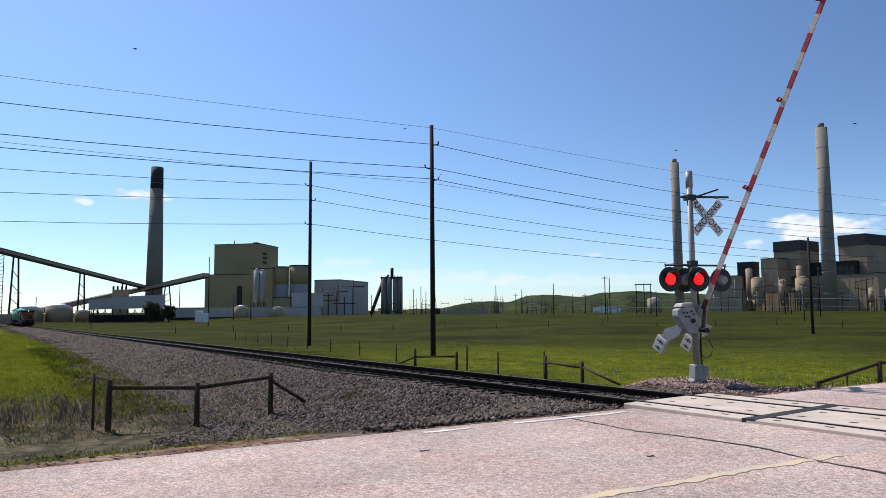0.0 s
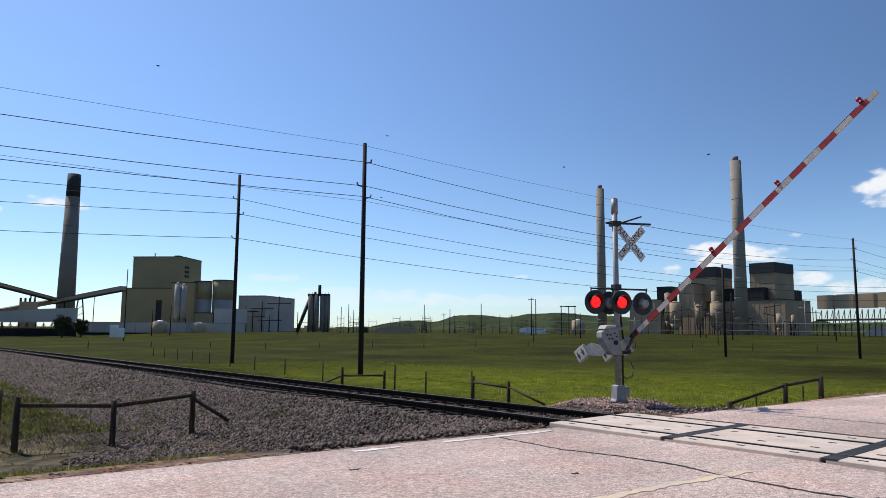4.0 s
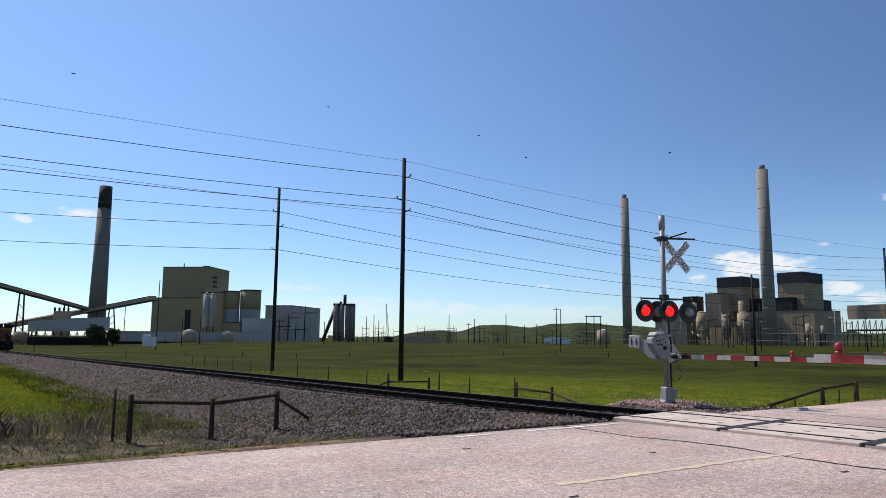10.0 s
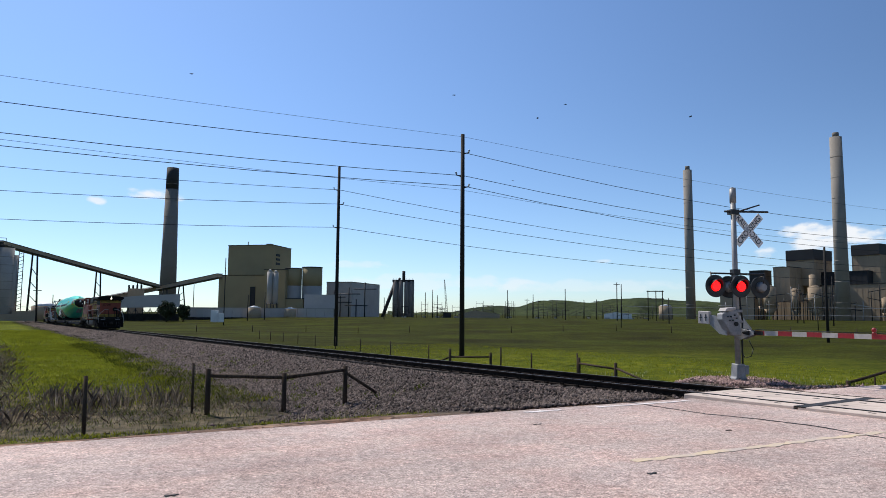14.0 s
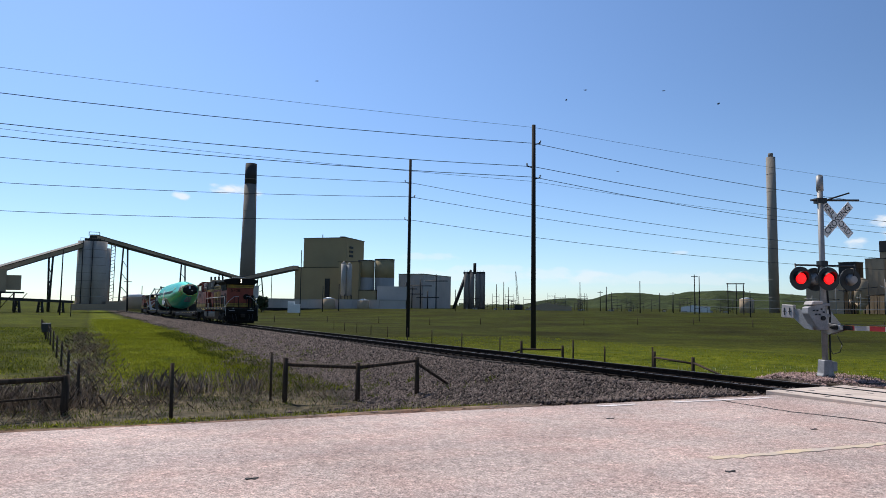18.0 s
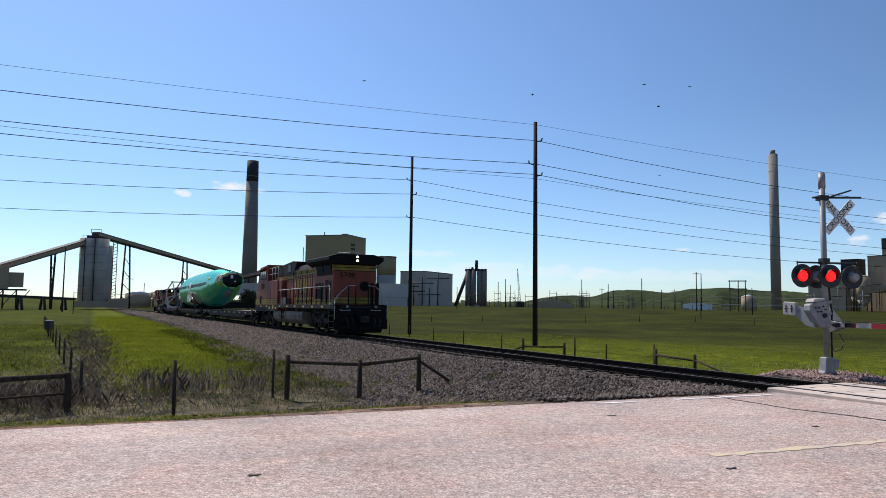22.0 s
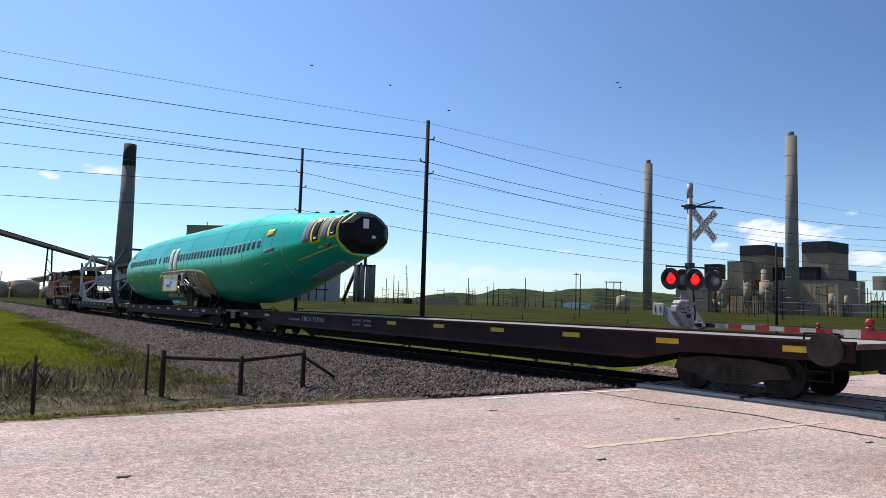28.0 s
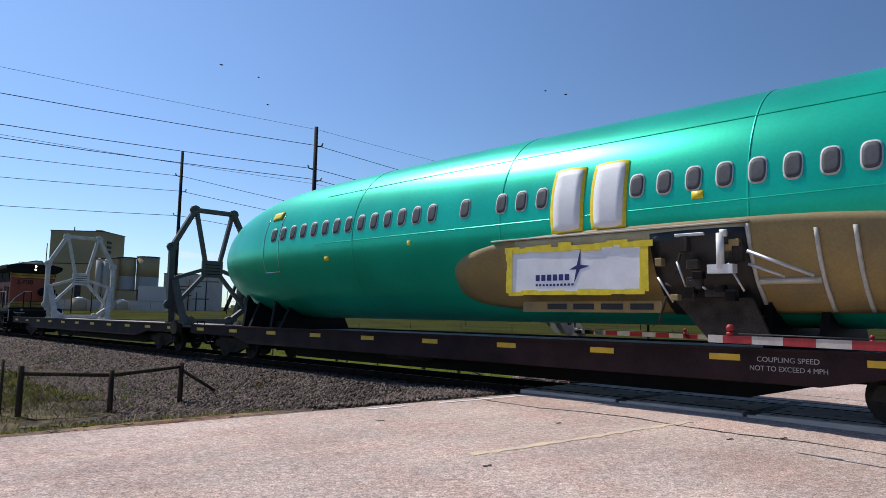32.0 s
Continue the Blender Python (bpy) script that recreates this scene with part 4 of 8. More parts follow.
def build_signal(m, label):
    """Mast, foot, light arm, crossing blades, gate mechanism; local -y faces the approaching traffic."""
    t = thing("crossing_signal", m, label, "signal", "crossing signals")
    bm = bmesh.new()
    prism(bm, [(-0.19, -0.1), (0.19, -0.1), (0.18, -0.05), (0.15, -0.02), (0.12, 0.34), (-0.12, 0.34), (-0.15, -0.02), (-0.18, -0.05)], "y", -0.14, 0.14)
    part("base_casting", bm, M_MECH, t, bevel=0.015)
    bm = bmesh.new()
    rod(bm, (0, 0, 0.3), (0, 0, 5.1), 0.078, 0.074, 16)
    part("mast", bm, M_SILVER, t)
    bm = bmesh.new()
    rod(bm, (0, 0, 4.92), (0, 0, 5.33), 0.09, 0.09, 14)
    rod(bm, (0, 0, 5.33), (0, 0, 5.36), 0.09, 0.06, 14)
    part("cap", bm, M_SILVER, t)
    bm = bmesh.new()
    rod(bm, (-0.28, 0.0, 4.66), (1.25, 0.12, 4.72), 0.03, 0.03, 8)
    rod(bm, (0.0, 0.0, 4.62), (0.72, -0.2, 4.86), 0.025, 0.02, 8)
    box(bm, -0.13, -0.1, 4.58, 0.13, 0.1, 4.72)
    part("bracket_arm", bm, M_BLACK, t, "dark bracket arm near the mast top")
    for k, (ang, txt) in enumerate(((45, "RAIL  ROAD"), (-45, "CROSSING"))):
        bm = bmesh.new()
        mm = pose(0.56, 0.10, 4.16, 0, 0, 4) @ pose(0, -0.02 * k, 0, 0, ang, 0)
        box(bm, -0.61, -0.006, -0.115, 0.61, 0.006, 0.115, mm)
        blade = part("crossing_blade", bm, M_WHITE, t, "white crossing sign blade with black letters")
        text_mesh(txt, 0.24, M_BLACK, blade, mm @ pose(0, -0.009, 0) @ FACING, width=1.06)
    bm = bmesh.new()
    rod(bm, (-0.80, 0.0, 2.88), (1.0, 0.05, 2.88), 0.025, 0.025, 8)
    box(bm, -0.1, -0.1, 2.84, 0.1, 0.1, 3.0)
    part("light_arm", bm, M_BLACK, t)
    for x, lit, face in ((-0.79, True, -1), (0.02, True, -1), (0.99, False, 1), (-0.08, False, 1)):
        y = -0.2 if face < 0 else 0.22
        lamp = bmesh.new()
        rod(lamp, (x, y, 2.51), (x, y - 0.16 * face, 2.51), 0.17, 0.10, 18)
        body = part("lamp_housing", lamp, M_SILVER if face > 0 else M_BLACK, t)
        bm = bmesh.new()
        rod(bm, (x, y - 0.012, 2.51), (x, y + 0.012, 2.51), 0.315, 0.315, 32)
        part("backboard", bm, M_BLACK, t, "round black light backboard")
        bm = bmesh.new()
        rod(bm, (x, y + face * 0.014, 2.51), (x, y + face * 0.05, 2.51), 0.15, 0.13, 24)
        part("lens", bm, M_LAMP_ON if lit else M_LAMP_OFF, t, "lit red signal lens" if lit else "unlit dark red lens")
        bm = bmesh.new()
        for k in range(13):
            a0, a1 = radians(-20 + k * 220 / 13), radians(-20 + (k + 1) * 220 / 13)
            va = [bm.verts.new((x + 0.185 * math.cos(a), y + face * d, 2.51 + 0.185 * math.sin(a))) for a, d in ((a0, 0.01), (a1, 0.01), (a1, 0.2 * (0.3 + 0.7 * max(0, math.sin(a1)))), (a0, 0.2 * (0.3 + 0.7 * max(0, math.sin(a0)))))]
            bm.faces.new(va)
        r = bmesh.ops.extrude_face_region(bm, geom=bm.faces[:])
        bmesh.ops.translate(bm, verts=[v for v in r["geom"] if isinstance(v, bmesh.types.BMVert)], vec=(0, 0, 0.006))
        part("visor", bm, M_BLACK, t)
        bm = bmesh.new()
        rod(bm, (x, y * 0.5, 2.51), (x, 0.02, 2.92), 0.02, 0.02, 6)
        part("hanger", bm, M_BLACK, t)
    # gate mechanism: cast case, lid, bolts, pipe clamps and conduits
    bm = bmesh.new()
    prism(bm, [(-0.70, 1.74), (-0.44, 1.84), (-0.24, 1.84), (-0.18, 1.62), (-0.12, 1.14), (-0.40, 1.14), (-0.52, 1.26), (-0.71, 1.58)], "y", -0.36, -0.08)
    part("mechanism_case", bm, M_MECH, t, "grey cast gate mechanism case", bevel=0.02)
    bm = bmesh.new()
    prism(bm, [(-0.64, 1.80), (-0.28, 1.85), (-0.30, 1.92), (-0.58, 1.90)], "y", -0.40, -0.04)
    part("case_lid", bm, M_PALECLAD, t, "pale case lid", bevel=0.02)
    for bx, bz in ((-0.56, 1.66), (-0.46, 1.66), (-0.50, 1.56), (-0.40, 1.56), (-0.34, 1.70), (-0.28, 1.62)):
        bm = bmesh.new()
        rod(bm, (bx, -0.40, bz), (bx, -0.35, bz), 0.020, 0.020, 8)
        part("case_bolt", bm, M_BLACK, t)
    bm = bmesh.new()
    rod(bm, (-0.30, -0.40, 1.46), (-0.30, -0.34, 1.46), 0.06, 0.06, 14)
    part("hand_crank_cover", bm, M_STEEL, t)
    bm = bmesh.new()
    rod(bm, (0.02, -0.5, 1.22), (0.02, 0.34, 1.22), 0.06, 0.06, 14)
    part("main_shaft", bm, M_STEEL, t)
    for cz in (1.18, 1.52, 1.82):
        bm = bmesh.new()
        box(bm, -0.11, -0.11, cz - 0.04, 0.11, 0.11, cz + 0.04)
        rod(bm, (-0.14, -0.08, cz), (0.14, -0.08, cz), 0.016, 0.016, 6)
        part("mast_clamp", bm, M_MECH, t, bevel=0.008)
    bm = bmesh.new()
    for a, b in zip(((0.13, -0.03, 0.30), (0.13, -0.03, 1.0), (0.15, -0.05, 1.55), (0.10, -0.05, 1.95)), ((0.13, -0.03, 1.0), (0.15, -0.05, 1.55), (0.10, -0.05, 1.95), (0.09, -0.03, 2.45))):
        rod(bm, a, b, 0.024, 0.024, 8)
    part("conduit", bm, M_STEEL, t)
    bm = bmesh.new()
    box(bm, 0.10, -0.16, 0.05, 0.24, 0.10, 0.30)
    part("terminal_box", bm, M_MECH, t, bevel=0.015)
    bm = bmesh.new()
    pts = [(0.30, -0.1, 1.0), (0.42, -0.12, 0.75), (0.36, -0.1, 0.55), (0.2, -0.05, 0.5), (0.1, 0.0, 0.7)]
    for a, b in zip(pts, pts[1:]):
        rod(bm, a, b, 0.012, 0.012, 6)
    part("hanging_cable", bm, M_BLACK, t)
    return t


# the arm's white dimmed to grey-beige: its shade is put into the colour
M_ARMWHITE = material("shaded_white_sheeting", (0.52, 0.47, 0.42), 0.6, spread=0.15, scale=4, fine=40, bump=0.03, spec=0.2)


def build_gate(m, length, label):
    """The moving arm: pivot at the origin, arm along +x, counterweights along -x."""
    t = thing("gate_arm", m, label, "gate arm", "gate arms")
    bm = bmesh.new()
    prism(bm, [(0.25, -0.055), (0.85, -0.05), (0.85, 0.05), (0.25, 0.055)], "y", -0.03, 0.03)
    box(bm, -0.15, -0.04, -0.1, 0.35, 0.04, 0.1)
    part("arm_socket", bm, M_STEEL, t)
    # stripes of 0.41 m from a short white tip down to the socket
    ends = [length, length - 0.22]
    while ends[-1] > 0.75:
        ends.append(max(0.6, ends[-1] - 0.41))
    for k, (x1, x0) in enumerate(zip(ends, ends[1:])):
        h0, h1 = mixed(0.064, 0.052, x0 / length), mixed(0.064, 0.052, x1 / length)
        bm = bmesh.new()
        prism(bm, [(x0, -h0), (x1, -h1), (x1, h1), (x0, h0)], "y", -0.02, 0.02)
        part("stripe", bm, M_RED if k % 2 else M_ARMWHITE, t, "red reflective arm section" if k % 2 else "white reflective arm section")
    for x in (length * 0.45, length * 0.70, length - 0.32):
        bm = bmesh.new()
        rod(bm, (x, 0, 0.06), (x, 0, 0.10), 0.05, 0.05, 12)
        r = bmesh.ops.create_uvsphere(bm, u_segments=14, v_segments=10, radius=0.056)
        bmesh.ops.translate(bm, verts=r["verts"], vec=(x, 0, 0.155))
        part("arm_light", bm, M_RED, t, "round red light on the arm")
    bm = bmesh.new()
    pts = [(0.6, 0.025, 0.09), (length * 0.45, 0.025, 0.085), (length * 0.7, 0.025, 0.08), (length - 0.45, 0.025, 0.08)]
    for a, b in zip(pts, pts[1:]):
        rod(bm, a, b, 0.009, 0.009, 5)
    part("light_cable", bm, M_BLACK, t)
    for y in (-0.62, 0.40):
        bm = bmesh.new()
        prism(bm, [(-0.52, 0.26), (-0.50, 0.50), (-0.20, 0.44), (0.10, 0.10), (0.12, -0.08), (-0.14, -0.04)], "y", y + 0.06, y + 0.09)
        part("counterweight_arm", bm, M_MECH, t)
        bm = bmesh.new()
        prism(bm, [(-0.86, 0.24), (-0.46, 0.22), (-0.44, 0.58), (-0.84, 0.60)], "y", y + 0.02, y + 0.13)
        weight = part("counterweight", bm, M_PALECLAD, t, "pale counterweight block with dark bolts", bevel=0.015)
        for bx in (-0.74, -0.56):
            bm = bmesh.new()
            box(bm, bx - 0.012, y + 0.008, 0.31, bx + 0.012, y + 0.022, 0.51)
            box(bm, bx - 0.05, y + 0.008, 0.40, bx + 0.05, y + 0.022, 0.42)
            part("weight_bolt", bm, M_BLACK, weight)
    for y in (-0.10, 0.07):
        bm = bmesh.new()
        prism(bm, [(0.0, 0.10), (0.10, 0.12), (0.62, 0.05), (0.62, -0.05), (0.20, -0.20), (0.02, -0.12)], "y", y, y + 0.03)
        part("arm_yoke", bm, M_MECH, t, "grey steel yoke plate", bevel=0.006)
    return t


SIGNAL_AT = Vector((5.27, 17.65, 0.0))
ARM_TURN = -58.0
signal_1 = build_signal(pose(*SIGNAL_AT, 0, 0, 18), "silver crossing signal mast with lights and crossbuck")
gate_1 = build_gate(pose(SIGNAL_AT.x, SIGNAL_AT.y, 1.22, 0, 0, ARM_TURN), 8.5, "red and white striped gate arm across the far lane")
SIGNAL2_AT = Vector((8.0, -0.35, -0.05))
signal_2 = build_signal(pose(*SIGNAL2_AT, 0, 0, 198), "silver crossing signal mast on the near roadside")
gate_2 = build_gate(pose(SIGNAL2_AT.x, SIGNAL2_AT.y, 1.42, 0, 0, ARM_TURN + 180), 8.25, "red and white striped gate arm across the near lane")
GATE_ANGLES = [(0, 61.0), (1, 53.5), (2, 47.5), (3, 41.0), (3.5, 38.3), (4.5, 33.0), (5.5, 28.5), (6, 26.3), (6.5, 22.5), (7, 17.5), (7.5, 13), (8, 9), (8.5, 6), (9, 3.6), (9.5, 1.4), (10, 0.3), (10.5, 0), (32, 0)]


# ---- the power station and the horizon ----
def land(bearing, d):
    p = polar(bearing, d)
    return ground_z(p.x, p.y)


def corner_block(bm, b_left, b_corner, b_right, d, z0, z1, phi=-25.0, index=0):
    """A block whose nearest upright edge stands on one bearing; its two seen faces reach the others."""
    c = polar(b_corner, d)
    f = radians(-phi)
    w1 = d * math.tan(radians(b_corner - b_left)) / math.cos(f)
    w2 = d * math.tan(radians(b_right - b_corner)) / math.sin(f)
    m = pose(c.x, c.y, 0, 0, 0, -b_corner + phi)
    box(bm, -w1, 0, z0, 0, w2, z1, m, index)
    return m, w1, w2


def up(te, d):
    return EYE_AT.z + te * d


def ribs(bm, m, w, h0, h1, axis, pitch, depth=0.08, index=0):
    """Upright cladding ribs on a wall of length w."""
    n = max(2, int(w / pitch))
    for k in range(n + 1):
        a = k * w / n
        if axis == "x":
            box(bm, -a - 0.12, -depth, h0, -a + 0.12, 0, h1, m, index)
        else:
            box(bm, 0, a - 0.12, h0, depth, a + 0.12, h1, m, index)


def building(name, label, spans, mat, extra=None, category="building"):
    t = thing(name, Matrix.Identity(4), label, category)
    for part_name, (b0, bc, b1, d, z0, z1), pm in spans:
        bm = bmesh.new()
        m, w1, w2 = corner_block(bm, b0, bc, b1, d, z0, z1)
        wall = part(part_name, bm, pm, t)
        if z1 - z0 > 12 and pm is not M_TAN:
            bm = bmesh.new()
            ribs(bm, m, w1, z0, z1, "x", 3.0)
            ribs(bm, m, w2, z0, z1, "y", 3.0)
            part("cladding_rib", bm, pm, wall)
        bm = bmesh.new()
        box(bm, -w1 - 0.3, -0.3, z1, 0.3, w2 + 0.3, z1 + 0.35, m)
        part("roof_edge", bm, M_STEEL, wall)
    return t


def stack(bearing, d, r0, r1, z1, bands, label, cap=True):
    t = thing("chimney_stack", pose(*polar(bearing, d, -3)), label, "chimney", "chimney stacks")
    z = 0.0
    top = z1 + 3
    for name, h, mat in bands:
        bm = bmesh.new()
        rod(bm, (0, 0, z), (0, 0, h * top), mixed(r0, r1, z / top), mixed(r0, r1, h), 48)
        part(name, bm, mat, t)
        z = h * top
    for k in range(1, 9):
        bm = bmesh.new()
        hz = top * k / 9
        rr = mixed(r0, r1, k / 9) + 0.06
        rod(bm, (0, 0, hz), (0, 0, hz + 0.35), rr, rr, 40)
        part("pour_ring", bm, bands[0][2], t)
    if cap:
        bm = bmesh.new()
        rod(bm, (0, 0, top), (0, 0, top + 2.6), r1 * 0.55, r1 * 0.55, 24)
        part("flue_tip", bm, M_CONCRETE, t)
    return t


stack(-26.2, 520, 5.9, 4.05, up(0.1953, 520), (("lower_shaft", 0.855, M_CONCRETE), ("black_band", 1.0, M_DARKSTACK)), "tall grey concrete chimney stack with a black top", False)
stack(15.3, 480, 3.05, 2.75, up(0.2, 480), (("shaft", 1.0, M_STACK),), "slim grey chimney stack with a narrow flue tip")
stack(25.65, 440, 3.7, 3.1, up(0.228, 440), (("shaft", 1.0, M_STACK),), "slim pale concrete chimney stack beside the boiler houses")

bh = building("boiler_house", "tall tan clad boiler house of the power station", (
    ("upper_block", (-21.93, -18.36, -16.86, 420, 18, up(0.0945, 420)), M_TAN),
    ("lower_block", (-22.58, -18.9, -18.3, 404, -2, up(0.0514, 404)), M_TAN),
    ("silo_block", (-19.0, -17.33, -17.0, 392, -2, up(0.0598, 392)), M_TAN),
    ("annex", (-18.9, -15.9, -13.9, 388, -2, up(0.0190, 388)), M_TAN),
), M_TAN)
m_bh = pose(*polar(-18.36, 420), 0, 0, 18.36 - 25)
for k in range(3):
    bm = bmesh.new()
    box(bm, -0.3, 4.0, 30 + 2.6 * k, 0.35, 9.0, 31.4 + 2.6 * k, m_bh)
    part("vent_louvre", bm, M_DARKCLAD, bh)
bm = bmesh.new()
box(bm, -6, 3, 40.5, -3, 6, 42.6, m_bh)
box(bm, -18, 3, 40.5, -17.6, 3.4, 44, m_bh)
part("roof_unit", bm, M_TAN, bh)
bm = bmesh.new()
box(bm, -9, -0.4, 5, -6, 0.0, 16, pose(*polar(-18.9, 404), 0, 0, 18.9 - 25))
part("door_frame", bm, M_STEEL, bh)
for b, r, zt in ((-16.7, 4.7, 26.0), (-15.2, 5.6, 26.8)):
    t = thing("storage_silo", pose(*polar(b, 398)), "round silo, tan above and pale below", "silo", "storage silos")
    bm = bmesh.new()
    rod(bm, (0, 0, -2), (0, 0, 16.5), r, r, 32)
    part("lower_shell", bm, M_GREYCLAD, t)
    bm = bmesh.new()
    rod(bm, (0, 0, 16.5), (0, 0, zt), r, r, 32)
    part("upper_shell", bm, M_TAN, t)
    bm = bmesh.new()
    rod(bm, (0, 0, zt), (0, 0, zt + 0.5), r + 0.25, r + 0.25, 32)
    part("roof_rim", bm, M_STEEL, t)
for b, r, zt in ((-18.55, 1.5, 23.5), (-18.1, 1.5, 23.0)):
    t = thing("process_column", pose(*polar(b, 384)), "slim pale steel column beside the silos", "column", "process columns")
    bm = bmesh.new()
    rod(bm, (0, 0, 6), (0, 0, zt), r, r, 18)
    rod(bm, (0, 0, zt), (0, 0, zt + 1.2), r, 0.3, 18)
    part("shell", bm, M_GREYCLAD, t)
    bm = bmesh.new()
    for sx in (-1.2, 1.2):
        for sy in (-1.2, 1.2):
            rod(bm, (sx, sy, -2), (sx, sy, 6.5), 0.2, 0.2, 6)
    part("legs", bm, M_STEEL, t)


def long_wall():
    t = thing("boundary_hall", Matrix.Identity(4), "long low white clad hall along the works", "building")
    a, b = polar(-24.9, 384), polar(-13.4, 376)
    d = b - a
    m = pose(a.x, a.y, 0, 0, 0, math.degrees(math.atan2(d.y, d.x)))
    n = 16
    w = d.length / n
    for k in range(n):
        bm = bmesh.new()
        box(bm, k * w + 0.05, 0, -1.2, (k + 1) * w - 0.05, 4, 3.6, m)
        part("wall_panel", bm, M_PALECLAD, t)
        bm = bmesh.new()
        rod(bm, m @ Vector((k * w, -0.6, -2.6)), m @ Vector((k * w, -0.6, -1.0)), 0.18, 0.18, 6)
        part("footing_post", bm, M_STEEL, t)
    bm = bmesh.new()
    box(bm, -0.3, -0.3, 3.6, d.length + 0.3, 4.3, 3.95, m)
    part("roof_edge", bm, M_GREYCLAD, t)
    bm = bmesh.new()
    box(bm, 0, 1.0, -2.6, d.length, 3.0, -1.2, m)
    part("plinth", bm, M_DARKCLAD, t)


long_wall()
wb = building("filter_house", "pale grey clad filter building with pipework", (("hall", (-14.04, -12.0, -9.49, 430, -2, up(0.0437, 430)), M_PALECLAD),), M_GREYCLAD)
for k, (b, z) in enumerate(((-12.9, 8), (-12.2, 13), (-11.6, 6), (-13.4, 11), (-10.9, 16))):
    p = polar(b, 424 - k)
    bm = bmesh.new()
    rod(bm, (p.x, p.y, -2), (p.x, p.y, z + 4), 0.35, 0.35, 8)
    rod(bm, (p.x - 7, p.y, z), (p.x + 7, p.y, z), 0.3, 0.3, 8)
    part("pipe_rack", bm, M_STEEL, wb)
for b in (-15.2, -14.5, -13.9):
    ob = bmesh.new()
    p = polar(b, 386)
    box(ob, -4, 0, 4.0, 4, 6, 11.5, pose(*p, 0, 0, -b))
    part("white_module", ob, M_PALECLAD, wb)

tw = thing("transfer_tower", pose(*polar(-7.75, 440)), "dark transfer tower with an inclined conveyor", "tower")
for x0, x1, zt in ((-6.6, 0.4, 22.4), (0.8, 6.6, 21.8)):
    bm = bmesh.new()
    for k in range(2):
        xa = mixed(x0, x1, k / 2)
        rod(bm, (xa + 1.6, 0, -2), (xa + 1.6, 0, zt), 1.75, 1.75, 18)
    part("silo_tube", bm, M_CONCRETE, tw)
bm = bmesh.new()
box(bm, -6.8, -1.5, 21.6, 6.8, 1.8, 22.8)
rod(bm, (0.3, 0, 22), (0.3, 0, 28.4), 1.0, 1.0, 12)
for k in range(7):
    rod(bm, (-6 + 2 * k, -1.4, 22.6), (-6 + 2 * k, -1.4, 23.9), 0.08, 0.08, 5)
part("head_works", bm, M_STEEL, tw)
bm = bmesh.new()
a, b = Vector((-13.5, 0, -2)), Vector((-5.2, 0, 21.0))
rod(bm, a, b, 1.1, 1.1, 4)
rod(bm, (-6.8, 0, 15), (-2.0, 0, 24.0), 0.8, 0.8, 6)
part("incline", bm, M_DARKCLAD, tw)


def gallery(name, p0, p1, w, h, legs, label, mat=M_GREYCLAD):
    """A covered conveyor from p0 to p1 (bearing, distance, height) on trestle legs."""
    a, b = polar(p0[0], p0[1], p0[2]), polar(p1[0], p1[1], p1[2])
    t = thing(name, Matrix.Identity(4), label, "conveyor", "conveyors")
    d = b - a
    q = d.to_track_quat("X", "Z").to_matrix().to_4x4()
    n = 6
    for k in range(n):
        bm = bmesh.new()
        box(bm, d.length * k / n + 0.05, -w / 2, -h / 2, d.length * (k + 1) / n - 0.05, w / 2, h / 2, Matrix.Translation(a) @ q)
        part("gallery_section", bm, mat, t)
    bm = bmesh.new()
    box(bm, 0, -w / 2 - 0.15, -h / 2 - 0.35, d.length, w / 2 + 0.15, -h / 2 - 0.02, Matrix.Translation(a) @ q)
    box(bm, 0, -w / 2 - 0.2, h / 2, d.length, w / 2 + 0.2, h / 2 + 0.25, Matrix.Translation(a) @ q)
    part("truss_chord", bm, M_STEEL, t)
    for k, spread in legs:
        c = a + d * k
        bm = bmesh.new()
        side = Vector((-d.y, d.x, 0)).normalized() * (w / 2)
        along = Vector((d.x, d.y, 0)).normalized()
        g = ground_z(c.x, c.y) - 0.3
        feet = [(c + side * 1.6 + along * spread), (c - side * 1.6 - along * spread)]
        for f, s in zip(feet, (1, -1)):
            top = c + side * s * 0.7
            rod(bm, (f.x, f.y, g), (top.x, top.y, c.z - h / 2), 0.45, 0.38, 6)
        for z in range(1, 5):
            u0 = z / 5
            pa = Vector((feet[0].x, feet[0].y, g)).lerp(c + side * 0.7 - Vector((0, 0, h / 2)), u0)
            pb = Vector((feet[1].x, feet[1].y, g)).lerp(c - side * 0.7 - Vector((0, 0, h / 2)), u0 - 0.12)
            rod(bm, pa, pb, 0.16, 0.16, 5)
        part("trestle", bm, M_STEEL, t)
    return t


gallery("coal_conveyor", (-37.4, 332, up(0.0825, 332)), (-26.9, 470, up(0.0335, 470)), 3, 1.35, ((0.16, 0.2), (0.52, 0.8), (0.83, 0.3)), "long grey coal conveyor gallery on tall trestles", M_TAN2)
gallery("coal_conveyor", (-43.6, 300, up(0.034, 300)), (-37.9, 330, up(0.0725, 330)), 3, 1.6, ((0.6, 2.2),), "inclined grey coal conveyor gallery to the silo", M_TAN2)
gallery("coal_conveyor", (-27.0, 480, up(0.0300, 480)), (-22.4, 415, up(0.0497, 415)), 3.4, 2.0, ((0.42, 1.6), (0.15, 0.5)), "tan conveyor gallery into the boiler house", M_TAN2)
gallery("coal_conveyor", (-35.8, 390, up(-0.006, 390)), (-27.2, 470, up(0.0300, 470)), 3.2, 2.0, ((0.35, 1.2), (0.62, 1.2)), "low inclined conveyor gallery from the yard", M_TAN2)
